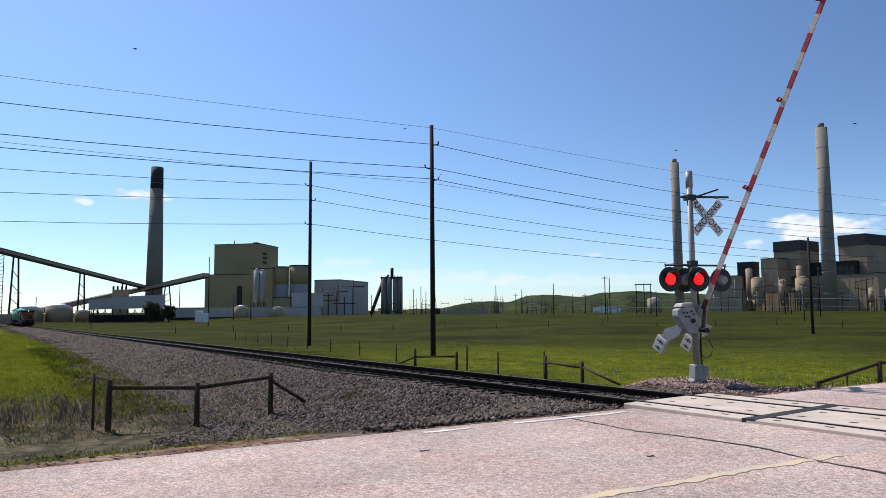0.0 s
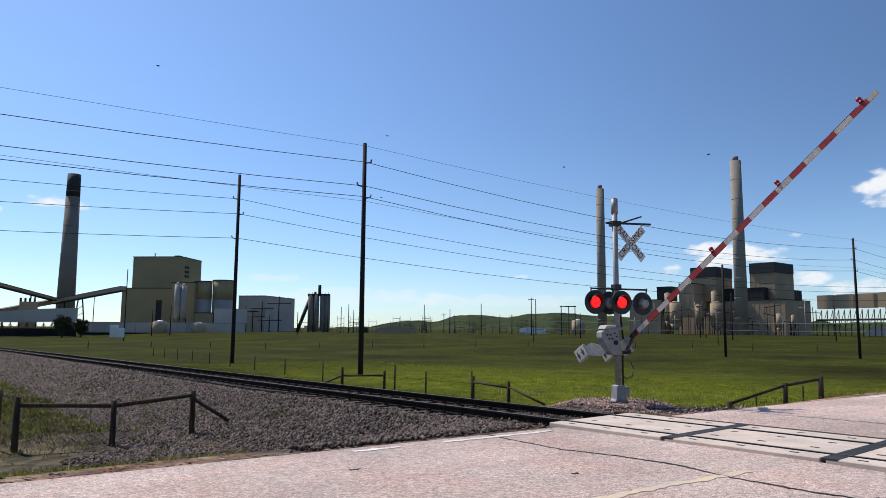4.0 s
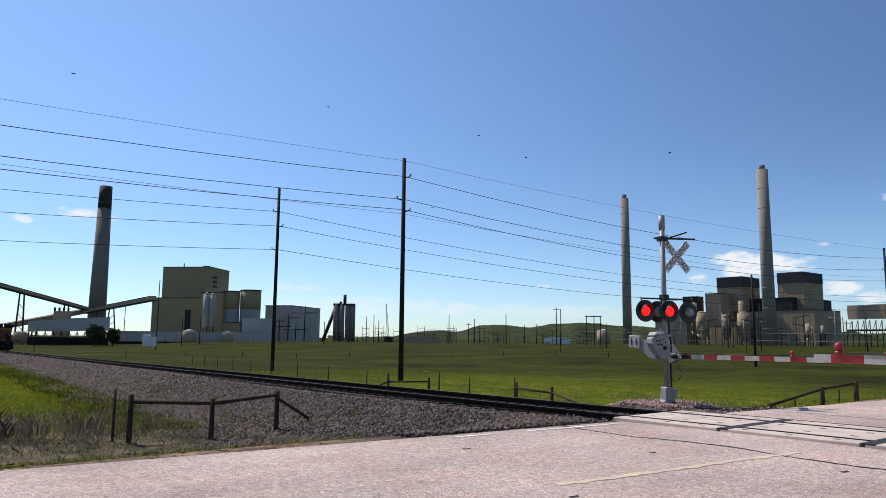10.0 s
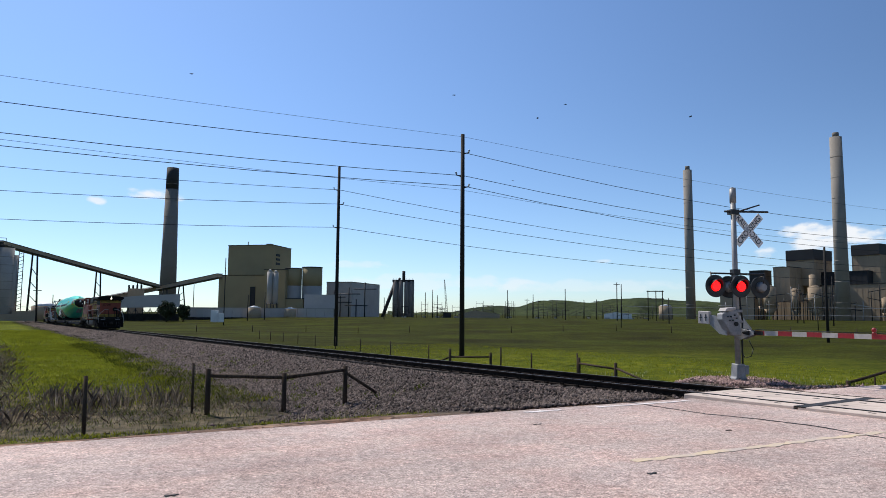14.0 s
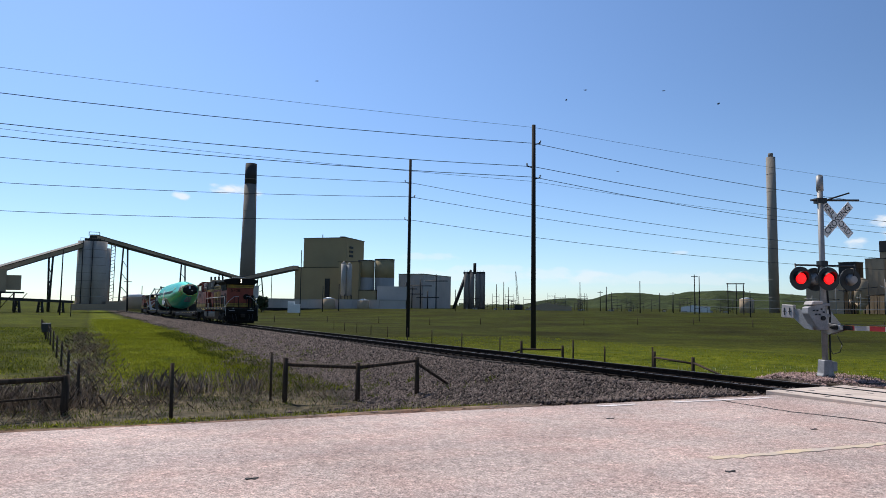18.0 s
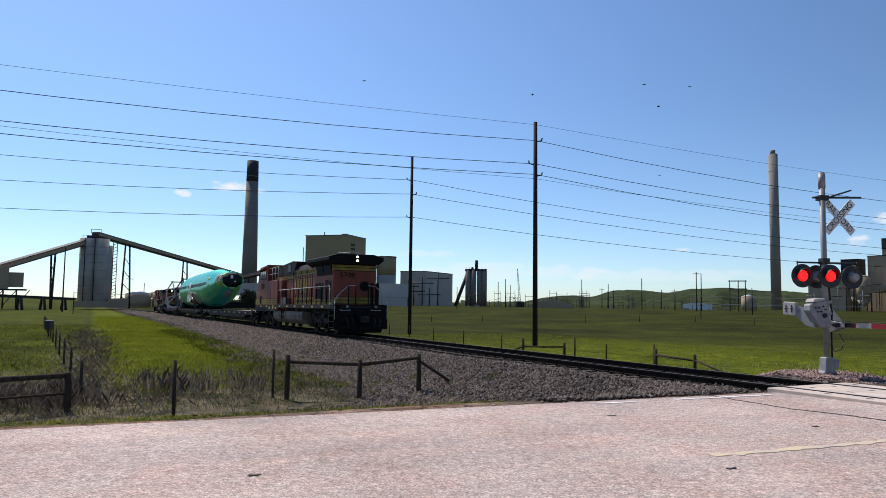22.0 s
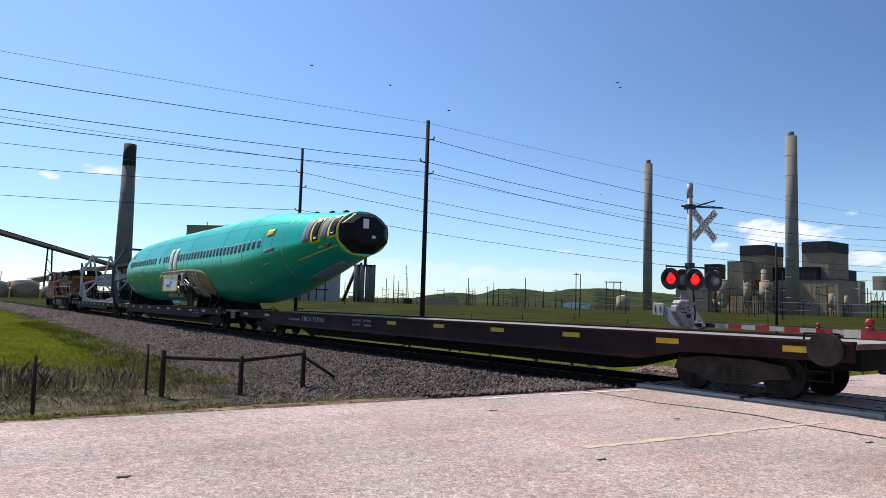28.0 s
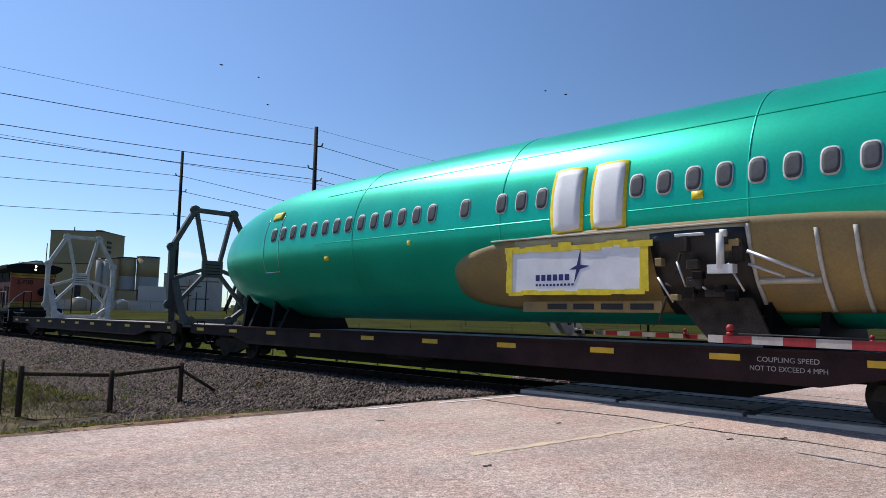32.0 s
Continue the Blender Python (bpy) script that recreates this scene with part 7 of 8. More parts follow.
    for y in (0.55, 0.85):
        bm = bmesh.new()
        box(bm, 1.16, y, 1.68, 1.26, y + 0.16, 2.9)
        part("end_post", bm, M_LOCOBLACK, t, bevel=0.01)
    bm = bmesh.new()
    box(bm, -17.75, -1.4, 0.3, -17.4, 1.4, 1.3)
    part("rear_pilot", bm, M_LOCOBLACK, t, bevel=0.02)
    bm = bmesh.new()
    box(bm, 1.6, -0.16, 0.72, 2.1, 0.16, 1.02)
    box(bm, 2.0, -0.24, 0.70, 2.25, 0.10, 1.04)
    box(bm, -18.35, -0.14, 0.74, -17.7, 0.14, 1.0)
    part("coupler", bm, M_BOGIE, t, bevel=0.02)
    for y in (-0.9, -0.6, 0.6, 0.9):
        bm = bmesh.new()
        pts = [(1.52, y, 1.0), (1.75, y * 1.02, 0.85), (1.8, y * 0.96, 0.55), (1.7, y * 0.9, 0.42)]
        for a, b in zip(pts, pts[1:]):
            rod(bm, a, b, 0.03, 0.03, 7)
        part("air_hose", bm, M_BLACK, t)
    for s in (-1, 1):
        for x0 in (0.55, -17.25):
            for k in range(4):
                bm = bmesh.new()
                box(bm, x0, s * 1.18, 0.38 + 0.32 * k, x0 + 0.72, s * 1.5, 0.42 + 0.32 * k)
                part("step_tread", bm, M_LOCOGREY, t)
            bm = bmesh.new()
            box(bm, x0 - 0.03, s * 1.15, 0.30, x0, s * 1.5, 1.62)
            box(bm, x0 + 0.72, s * 1.15, 0.30, x0 + 0.75, s * 1.5, 1.62)
            part("step_side", bm, M_LOCOBLACK, t)
        # handrails
        bm = bmesh.new()
        pts = [(-10.6, 2.70), (0.35, 2.72), (0.48, 2.62), (0.50, 1.75), (0.45, 0.75)]
        for a, b in zip(pts, pts[1:]):
            rod(bm, (a[0], s * 1.47, a[1]), (b[0], s * 1.47, b[1]), 0.022, 0.022, 7)
        part("handrail", bm, M_RAILING, t, "pale grey handrail along the walkway")
        for k in range(12):
            x = -10.3 + 0.93 * k
            bm = bmesh.new()
            rod(bm, (x, s * 1.47, 1.66), (x, s * 1.47, 2.71), 0.03, 0.03, 7)
            part("stanchion", bm, M_LOCOBLACK, t)
        bm = bmesh.new()
        pts = [(1.30, 1.47, 0.85), (1.33, 1.47, 1.9), (1.30, 1.2, 2.3), (1.36, 0.75, 2.72), (1.40, 0.35, 2.74)]
        for a, b in zip(pts, pts[1:]):
            rod(bm, (a[0], s * a[1], a[2]), (b[0], s * b[1], b[2]), 0.022, 0.022, 7)
        part("end_handrail", bm, M_RAILING, t)
        for y in (0.35, 0.75):
            bm = bmesh.new()
            rod(bm, (1.40, s * y, 1.66), (1.40, s * y, 2.72), 0.03, 0.03, 7)
            part("end_stanchion", bm, M_LOCOBLACK, t)
        bm = bmesh.new()
        n = 14
        for k in range(n):
            u0, u1 = k / n, (k + 1) / n
            rod(bm, (-2.4 + 1.6 * u0, s * 1.46, 1.40 - 1.0 * u0 * (1 - u0)), (-2.4 + 1.6 * u1, s * 1.46, 1.40 - 1.0 * u1 * (1 - u1)), 0.025 if k % 2 else 0.016, 0.02, 6)
        part("brake_chain", bm, M_BOGIE, t)
    return t


def car_bogie(t, cx):
    bg = bmesh.new()
    for s in (-1, 1):
        prism(bg, [(cx - 1.15, 0.40), (cx - 1.05, 0.62), (cx - 0.45, 0.70), (cx + 0.45, 0.70), (cx + 1.05, 0.62), (cx + 1.15, 0.40), (cx + 0.7, 0.34), (cx + 0.35, 0.20), (cx - 0.35, 0.20), (cx - 0.7, 0.34)], "y", s * 0.98 - 0.07, s * 0.98 + 0.07)
    box(bg, cx - 0.22, -0.98, 0.36, cx + 0.22, 0.98, 0.62)
    b = part("bogie", bg, M_BOGIE, t, "black two-axle freight bogie")
    for x in (cx - 0.88, cx + 0.88):
        wheelset(b, x, 0.42)
    for s in (-1, 1):
        for dx in (-0.18, 0.0, 0.18):
            bm = bmesh.new()
            for k in range(5):
                rod(bm, (cx + dx, s * 1.03, 0.24 + 0.06 * k), (cx + dx, s * 1.03, 0.27 + 0.06 * k), 0.07, 0.07, 8)
            part("coil_spring", bm, M_BOGIE, b)


M_STENCIL = material("worn_white_stencil", (0.42, 0.40, 0.38), 0.8, spread=0.25, scale=6, fine=40, bump=0)


def build_flatcar(m, x0, x1, label, name="flat_car", stencils=(), body=M_CARRED):
    """A long flat car between x0 (rear) and x1 (front); deck top at 1.10."""
    t = thing(name, m, label, "flat car", "flat cars")
    mid = (x0 + x1) / 2
    for k in range(30):
        xa = mixed(x0 + 0.1, x1 - 0.1, k / 30)
        xb = mixed(x0 + 0.1, x1 - 0.1, (k + 1) / 30)
        if k == 0:
            bm = bmesh.new()
            box(bm, x0 + 0.1, -1.36, 1.00, x1 - 0.1, 1.36, 1.05)
            deck = part("deck", bm, M_DECK, t, "worn pale car deck")
        bm = bmesh.new()
        box(bm, xa + 0.008, -1.35, 1.05, xb - 0.008, 1.35, 1.10)
        part("plank", bm, M_DECK, deck)
    for s in (-1, 1):
        bm = bmesh.new()
        prism(bm, [(x0, 1.14), (x0, 0.80), (x0 + 3.0, 0.78), (x0 + 4.0, 0.56), (x1 - 4.0, 0.56), (x1 - 3.0, 0.78), (x1, 0.80), (x1, 1.14)], "y", s * 1.38 - 0.04, s * 1.38 + 0.04)
        sill = part("side_sill", bm, body, t, bevel=0.012)
        bm = bmesh.new()
        box(bm, x0, s * 1.38 - 0.09, 1.10, x1, s * 1.38 + 0.07, 1.15)
        part("sill_flange", bm, body, sill)
        for k in range(11):
            xa = mixed(x0 + 0.5, x1 - 1.1, k / 10)
            if any(abs(xa + 0.25 - st[2]) < st[4] / 2 + 0.35 for st in stencils):
                continue
            bm = bmesh.new()
            box(bm, xa, s * 1.422 - 0.004, 0.92, xa + 0.5, s * 1.422 + 0.006, 1.03)
            part("reflector", bm, M_REFLECT, sill, "yellow reflective patch")
        for k in range(14):
            xa = mixed(x0 + 0.3, x1 - 0.3, k / 13)
            bm = bmesh.new()
            box(bm, xa - 0.03, s * 1.30, 0.82, xa + 0.03, s * 1.36, 1.08)
            part("rib", bm, body, sill)
        for xa in (x0 + 0.35, x1 - 0.75):
            bm = bmesh.new()
            for z in (0.45, 0.62):
                rod(bm, (xa, s * 1.36, z), (xa + 0.4, s * 1.36, z), 0.018, 0.018, 6)
            for xb in (xa, xa + 0.4):
                rod(bm, (xb, s * 1.36, 0.45), (xb, s * 1.36, 0.85), 0.018, 0.018, 6)
            part("sill_step", bm, M_LOCOBLACK, sill)
            bm = bmesh.new()
            pts = [(xa - 0.05, 1.14), (xa - 0.05, 1.26), (xa + 0.5, 1.26), (xa + 0.5, 1.14)]
            for a, b in zip(pts, pts[1:]):
                rod(bm, (a[0], s * 1.32, a[1]), (b[0], s * 1.32, b[1]), 0.016, 0.016, 6)
            part("grab_iron", bm, M_LOCOBLACK, sill)
    bm = bmesh.new()
    prism(bm, [(x0 + 0.3, 1.04), (x0 + 0.3, 0.60), (x0 + 4.0, 0.58), (x0 + 5.4, 0.20), (x1 - 5.4, 0.20), (x1 - 4.0, 0.58), (x1 - 0.3, 0.60), (x1 - 0.3, 1.04)], "y", -0.48, 0.48)
    part("centre_sill", bm, M_LOCOBLACK, t, "deep black centre sill")
    for k in range(8):
        xa = mixed(x0 + 4.5, x1 - 4.5, k / 7)
        bm = bmesh.new()
        box(bm, xa - 0.06, -1.34, 0.6, xa + 0.06, 1.34, 1.02)
        part("cross_beam", bm, M_LOCOBLACK, t)
    bm = bmesh.new()
    rod(bm, (mid - 2, -0.9, 0.62), (mid - 0.6, -0.9, 0.62), 0.2, 0.2, 14)
    part("air_reservoir", bm, M_BOGIE, t)
    bm = bmesh.new()
    rod(bm, (mid + 0.4, -0.8, 0.66), (mid + 1.1, -0.8, 0.66), 0.15, 0.15, 14)
    part("air_reservoir", bm, M_BOGIE, t)
    for cx in (x0 + 2.3, x1 - 2.3):
        car_bogie(t, cx)
    for xa, sg in ((x0, -1), (x1, 1)):
        bm = bmesh.new()
        box(bm, xa, -0.14, 0.72, xa + sg * 0.75, 0.14, 0.98)
        box(bm, xa + sg * 0.55, -0.22, 0.70, xa + sg * 0.85, 0.12, 1.0)
        part("coupler", bm, M_BOGIE, t, bevel=0.02)
        bm = bmesh.new()
        pts = [(xa, -0.5, 0.7), (xa + sg * 0.3, -0.52, 0.42), (xa + sg * 0.7, -0.45, 0.45)]
        for a, b in zip(pts, pts[1:]):
            rod(bm, a, b, 0.025, 0.025, 6)
        part("air_hose", bm, M_BLACK, t)
    bm = bmesh.new()
    rod(bm, (x1 - 0.4, -1.42, 1.0), (x1 - 0.4, -1.50, 1.0), 0.28, 0.28, 18)
    part("hand_brake_wheel", bm, M_BOGIE, t)
    for text, size, xa, za, wd in stencils:
        text_mesh(text, size, M_STENCIL, t, pose(xa, -1.4225, za, 90, 0, 0), "lettering", width=wd)
    return t


RIG = TRACK
loco_1 = build_locomotive(RIG, "weathered orange and black diesel locomotive leading the train")
car_1 = build_flatcar(RIG, -45.3, -18.9, "long oxide-red idler flat car behind the locomotive", stencils=(("DO NOT HUMP", 0.13, -39.3, 0.86, 1.0), ("TBCX 737003", 0.25, -37.65, 0.90, 1.9), ("LD LMT  129200", 0.12, -34.0, 0.98, 1.2), ("LT WT    90800", 0.12, -34.0, 0.82, 1.2)))
car_2 = build_flatcar(RIG, -72.0, -47.6, "long oxide-red flat car carrying the fuselage", stencils=(("COUPLING SPEED", 0.12, -52.05, 0.96, 0.90), ("NOT TO EXCEED 4 MPH", 0.12, -52.05, 0.81, 1.12), ("DO NOT HUMP", 0.13, -47.6, 0.95, 0.9)))
car_3 = build_flatcar(RIG, -94.7, -72.8, "pale-decked flat car carrying two steel shipping frames")
enlarge(loco_1, 1.03, 0.94)
for car in (car_1, car_2, car_3):
    enlarge(car, 1.0, 0.925)
loco_2 = copy_thing(loco_1, RIG)
for ob in loco_2.children_recursive:
    if ob.name.startswith("wheelset"):
        WHEELSETS.append((ob, ob.matrix_basis.translation.x, ob.matrix_basis.translation.z))
tagged(loco_2, "orange and black diesel locomotive pushing behind the flat cars")


def copied_wheelsets(src, dst):
    a = [src, *src.children_recursive]
    b = [dst, *dst.children_recursive]
    for w, x, r in list(WHEELSETS):
        if w in a:
            WHEELSETS.append((b[a.index(w)], x, r))


copied_wheelsets(loco_1, loco_2)

# stencilled panel and scrawl on the fuselage car
bm = bmesh.new()
box(bm, -50.55, -1.426, 0.68, -49.9, -1.422, 1.05)
part("data_panel", bm, M_BLACK, car_2)
for z in (0.70, 0.80, 0.92, 1.03):
    bm = bmesh.new()
    box(bm, -50.53, -1.432, z - 0.008, -49.92, -1.427, z + 0.008)
    part("data_bar", bm, M_WHITE, car_2)
for k, (xa, h) in enumerate(((-54.0, 0.22), (-53.75, 0.12), (-53.6, 0.28), (-53.42, 0.2))):
    bm = bmesh.new()
    box(bm, xa, -1.43, 0.82, xa + 0.1, -1.424, 0.82 + h)
    part("paint_mark", bm, M_WHITE, car_2)

# ---- the aircraft fuselage ----
M_GREENSKIN = material("green_protective_coat", (0.005, 0.58, 0.36), 0.30, 0.55, spread=0.09, scale=0.5, fine=16, bump=0.02, spec=0.5, tint=(0.003, 0.49, 0.30))
M_RIM = material("grey_window_rim", (0.52, 0.54, 0.55), 0.6, spread=0.1, bump=0, spec=0.3)
M_IVORY = material("ivory_primer", (0.42, 0.37, 0.24), 0.6, spread=0.15, scale=2, fine=20, bump=0.05)
M_SEAL = material("sealant_bead", (0.55, 0.53, 0.47), 0.7, spread=0.15, scale=6, fine=40, bump=0.1)
M_PRIMER = material("olive_primer", (0.31, 0.215, 0.075), 0.6, spread=0.2, scale=1.2, fine=20, bump=0.05, tint=(0.22, 0.17, 0.08))
M_TAPE = material("yellow_tape", (0.78, 0.60, 0.02), 0.5, spread=0.12, scale=8, fine=40, bump=0.05)
M_COVER = material("white_cover_sheet", (0.80, 0.80, 0.82), 0.6, spread=0.06, scale=3, fine=30, bump=0.1)
M_PATCHGREY = material("grey_skin_patch", (0.26, 0.27, 0.29), 0.6, spec=0.3, spread=0.12, scale=3, fine=30, bump=0)
M_WINDOW = material("covered_window", (0.10, 0.105, 0.115), 0.6, spec=0.2, spread=0.2, scale=3, fine=30, bump=0)
M_PLUG = material("black_end_cover", (0.010, 0.010, 0.011), 0.42, spread=0.3, scale=3, fine=30, bump=0.05, spec=0.15)
M_NAVY = material("navy_print", (0.02, 0.02, 0.16), 0.6, bump=0)
M_BRIGHT = material("bright_metal", (0.62, 0.62, 0.60), 0.35, 0.8, spread=0.15, scale=6, fine=40, bump=0.05)
FUS_Z = 3.38


def hull(x):
    """Half-width, half-height and centre height of the fuselage at x."""
    w, h, z = 1.88, 2.0, FUS_Z
    if x < -64.5:                       # nose, behind
        k = min(1.0, (-64.5 - x) / 6.6)
        f = max(0.0, 1 - k ** 2.8) ** 0.5
        w, h, z = w * f, h * f, FUS_Z - 0.18 * k * k
    if x > -45.5:                       # rising tail, ahead
        k = (x + 45.5) / 9.7
        z_top = FUS_Z + 2.0 - 0.20 * smooth(0, 1, k) - 0.34 * k * k
        z_bot = FUS_Z - 2.0 + 2.12 * smooth(-0.05, 1.25, k) * 1.06
        h, z = (z_top - z_bot) / 2, (z_top + z_bot) / 2
        w = 1.88 - 0.92 * smooth(0.1, 1.15, k)
    return w, h, z


def skin_point(x, a, lift=0.0):
    w, h, z = hull(x)
    lobe = 1.0
    tall = h * (1 + 0.075 * smooth(-69.0, -58.0, x) if a > 0 and x < -45.5 else mixed(1.075, 1.0, smooth(-45.5, -37.0, x)) if a > 0 else 1.0)
    return Vector((x, (w + lift) * math.cos(a) * lobe, z + (tall + lift) * math.sin(a)))


fus = thing("aircraft_fuselage", RIG, "green coated airliner fuselage strapped on a flat car", "fuselage")


def build_skin():
    xs = [-71.08, -71.02, -70.86, -70.6, -70.25, -69.8, -69.3, -68.7, -68.0, -67.2, -66.4, -65.5, -64.5] + [-64.5 + 1.0 * k for k in range(1, 20)] + [-45.0 + 0.5 * k for k in range(17)] + [-36.6]
    bm = bmesh.new()
    n = 64
    rings = []
    for x in xs:
        rings.append([bm.verts.new(skin_point(x, 2 * math.pi * k / n if k <= n // 2 else 2 * math.pi * k / n - 2 * math.pi)) for k in range(n)])
    for a, b in zip(rings, rings[1:]):
        for k in range(n):
            f = bm.faces.new((a[k], a[(k + 1) % n], b[(k + 1) % n], b[k]))
            f.smooth = True
    bm.faces.new(rings[0])
    bm.faces.new(rings[-1])
    bmesh.ops.recalc_face_normals(bm, faces=bm.faces[:])
    return part("skin", bm, M_GREENSKIN, fus, "glossy green protective skin")


skin = build_skin()


def skin_patch(name, x0, x1, a0, a1, mat, parent, label="", lift=0.012, nx=6, na=8, round_off=0.0, both=True):
    """A sheet that lies on the skin between two angles (degrees above the waist), near and far side."""
    for s in ((-1, 1) if both else (-1,)):
        bm = bmesh.new()
        grid = []
        for i in range(nx + 1):
            row = []
            for j in range(na + 1):
                u, v = i / nx, j / na
                if round_off:
                    uu, vv = 2 * u - 1, 2 * v - 1
                    q = max(abs(uu), abs(vv))
                    if q > 0:
                        k = (abs(uu) ** 3.2 + abs(vv) ** 3.2) ** (1 / 3.2)
                        uu, vv = uu * mixed(1, q / k, round_off), vv * mixed(1, q / k, round_off)
                    u, v = (uu + 1) / 2, (vv + 1) / 2
                x, a = mixed(x0, x1, u), radians(mixed(a0, a1, v))
                p = skin_point(x, a, lift)
                row.append(bm.verts.new((p.x, s * p.y, p.z)))
            grid.append(row)
        for a, b in zip(grid, grid[1:]):
            for j in range(na):
                f = bm.faces.new((a[j], a[j + 1], b[j + 1], b[j]))
                f.smooth = True
        bmesh.ops.recalc_face_normals(bm, faces=bm.faces[:])
        sheet = set(bm.faces)
        r = bmesh.ops.extrude_face_region(bm, geom=bm.faces[:], use_keep_orig=True)
        sheet |= {f for f in r["geom"] if isinstance(f, bmesh.types.BMFace)}
        for f in bm.faces:
            f.smooth = f in sheet
        vs = [v for v in r["geom"] if isinstance(v, bmesh.types.BMVert)]
        for v in vs:
            w, h, z = hull(v.co.x)
            v.co.y *= 1 - lift * 0.9 / max(0.5, w)
            v.co.z = z + (v.co.z - z) * (1 - lift * 0.9 / max(0.5, h))
        bmesh.ops.recalc_face_normals(bm, faces=bm.faces[:])
        ob = part(name, bm, mat, parent, label)
    return ob


# cabin windows at a 0.508 m pitch, with the exits taped over
WINDOW_A = 11.5
skip = {20, 21, 22, 14, 16}
for k in range(0, 47):
    x = -54.3 + 0.512 * (k - 23)
    if k in skip:
        continue
    skin_patch("window_rim", x - 0.145, x + 0.145, WINDOW_A - 6.0, WINDOW_A + 6.0, M_RIM, skin, "", 0.012, 6, 6, 1.0)
    skin_patch("window", x - 0.122, x + 0.122, WINDOW_A - 5.2, WINDOW_A + 5.2, M_WINDOW, skin, "", 0.02, 6, 6, 1.0)
for x in (-56.06, -55.17):
    skin_patch("exit_tape", x - 0.06, x + 0.68, -9.5, 27.0, M_TAPE, skin, "yellow tape round the covered exit", 0.014, 4, 10, 0.3)
    skin_patch("exit_cover", x + 0.01, x + 0.61, -7.5, 25.6, M_COVER, skin, "white sheet over the overwing exit", 0.024, 4, 10, 0.3)
for x in (-66.6, -42.2):
    skin_patch("door_seam", x - 0.02, x + 0.0, -20, 30, M_BRIGHT, skin, "", 0.008, 1, 10)
    skin_patch("door_seam", x + 0.82, x + 0.84, -20, 30, M_BRIGHT, skin, "", 0.008, 1, 10)
    skin_patch("door_seam", x - 0.02, x + 0.84, -20.6, -19.8, M_BRIGHT, skin, "", 0.008, 4, 1)
skin_patch("door_tag", -41.95, -41.35, 20, 30, M_TAPE, skin, "yellow taped door handle cover", 0.03, 3, 3)
skin_patch("door_tag", -66.4, -65.9, 26, 33, M_TAPE, skin, "yellow taped door window", 0.03, 3, 3)
skin_patch("door_tag", -42.0, -41.1, -4, 1, M_PATCHGREY, skin, "", 0.02, 3, 3)
for x in (-40.5, -52.4, -57.4, -62.3, -47.0, -44.2):
    skin_patch("skin_joint", x - 0.018, x + 0.018, -60, 88, M_BRIGHT if x in (-40.5,) else M_GREENSKIN, skin, "", 0.006, 1, 28)
skin_patch("lap_joint", -64, -40.6, -0.5, 0.0, M_GREENSKIN, skin, "", 0.008, 30, 1)
skin_patch("lap_joint", -64, -40.6, 41.0, 41.5, M_GREENSKIN, skin, "", 0.008, 30, 1)
for x, a, w in ((-60.2, -8, 0.10), (-63.5, -14, 0.18), (-52.0, -22, 0.22), (-49.5, -34, 0.25), (-44.0, -40, 0.2), (-37.2, -12, 0.3), (-38.0, -26, 0.3), (-53.3, 2, 0.2)):
    skin_patch("yellow_tag", x, x + w, a, a + 3.5, M_TAPE, skin, "small yellow tape tag", 0.014, 2, 2)
skin_patch("red_patch", -37.5, -37.15, -28, -21, M_RED, skin, "", 0.014, 2, 2)
# service openings near the tail
for x0, x1, a0, a1 in ((-38.42, -37.77, -14, 46), (-37.25, -36.56, -12, 52)):
    skin_patch("opening_tape", x0, x1, a0, a1, M_TAPE, skin, "yellow tape frame round a service opening", 0.016, 4, 8, 0.2)
    skin_patch("opening_cover", x0 + 0.13, x1 - 0.13, a0 + 6, a1 - 6, M_PLUG, skin, "black cover over a service opening", 0.03, 4, 8, 0.25)
    skin_patch("cover_label", x0 + 0.2, x1 - 0.2, a1 - 15, a1 - 8, M_COVER, skin, "white printed label", 0.04, 2, 2)
    skin_patch("cover_label", x0 + 0.25, x0 + 0.45, a0 + 9, a0 + 13, M_COVER, skin, "", 0.04, 2, 2)
skin_patch("bare_patch", -39.0, -38.43, -6, 42, M_PATCHGREY, skin, "bare grey skin panel", 0.01, 3, 6, 0.2)
skin_patch("bare_patch", -37.76, -37.26, -8, 48, M_PATCHGREY, skin, "bare grey skin panel", 0.01, 3, 6, 0.2)
skin_patch("bare_patch", -40.2, -37.6, -89, -72, M_PATCHGREY, skin, "pale grey belly panel", 0.014, 8, 5, 0.4)
skin_patch("tape_line", -39.6, -36.8, -34, -32, M_TAPE, skin, "", 0.012, 8, 1)
skin_patch("end_tape", -36.72, -36.58, -88, 88, M_TAPE, skin, "yellow tape round the open tail end", 0.02, 2, 24)


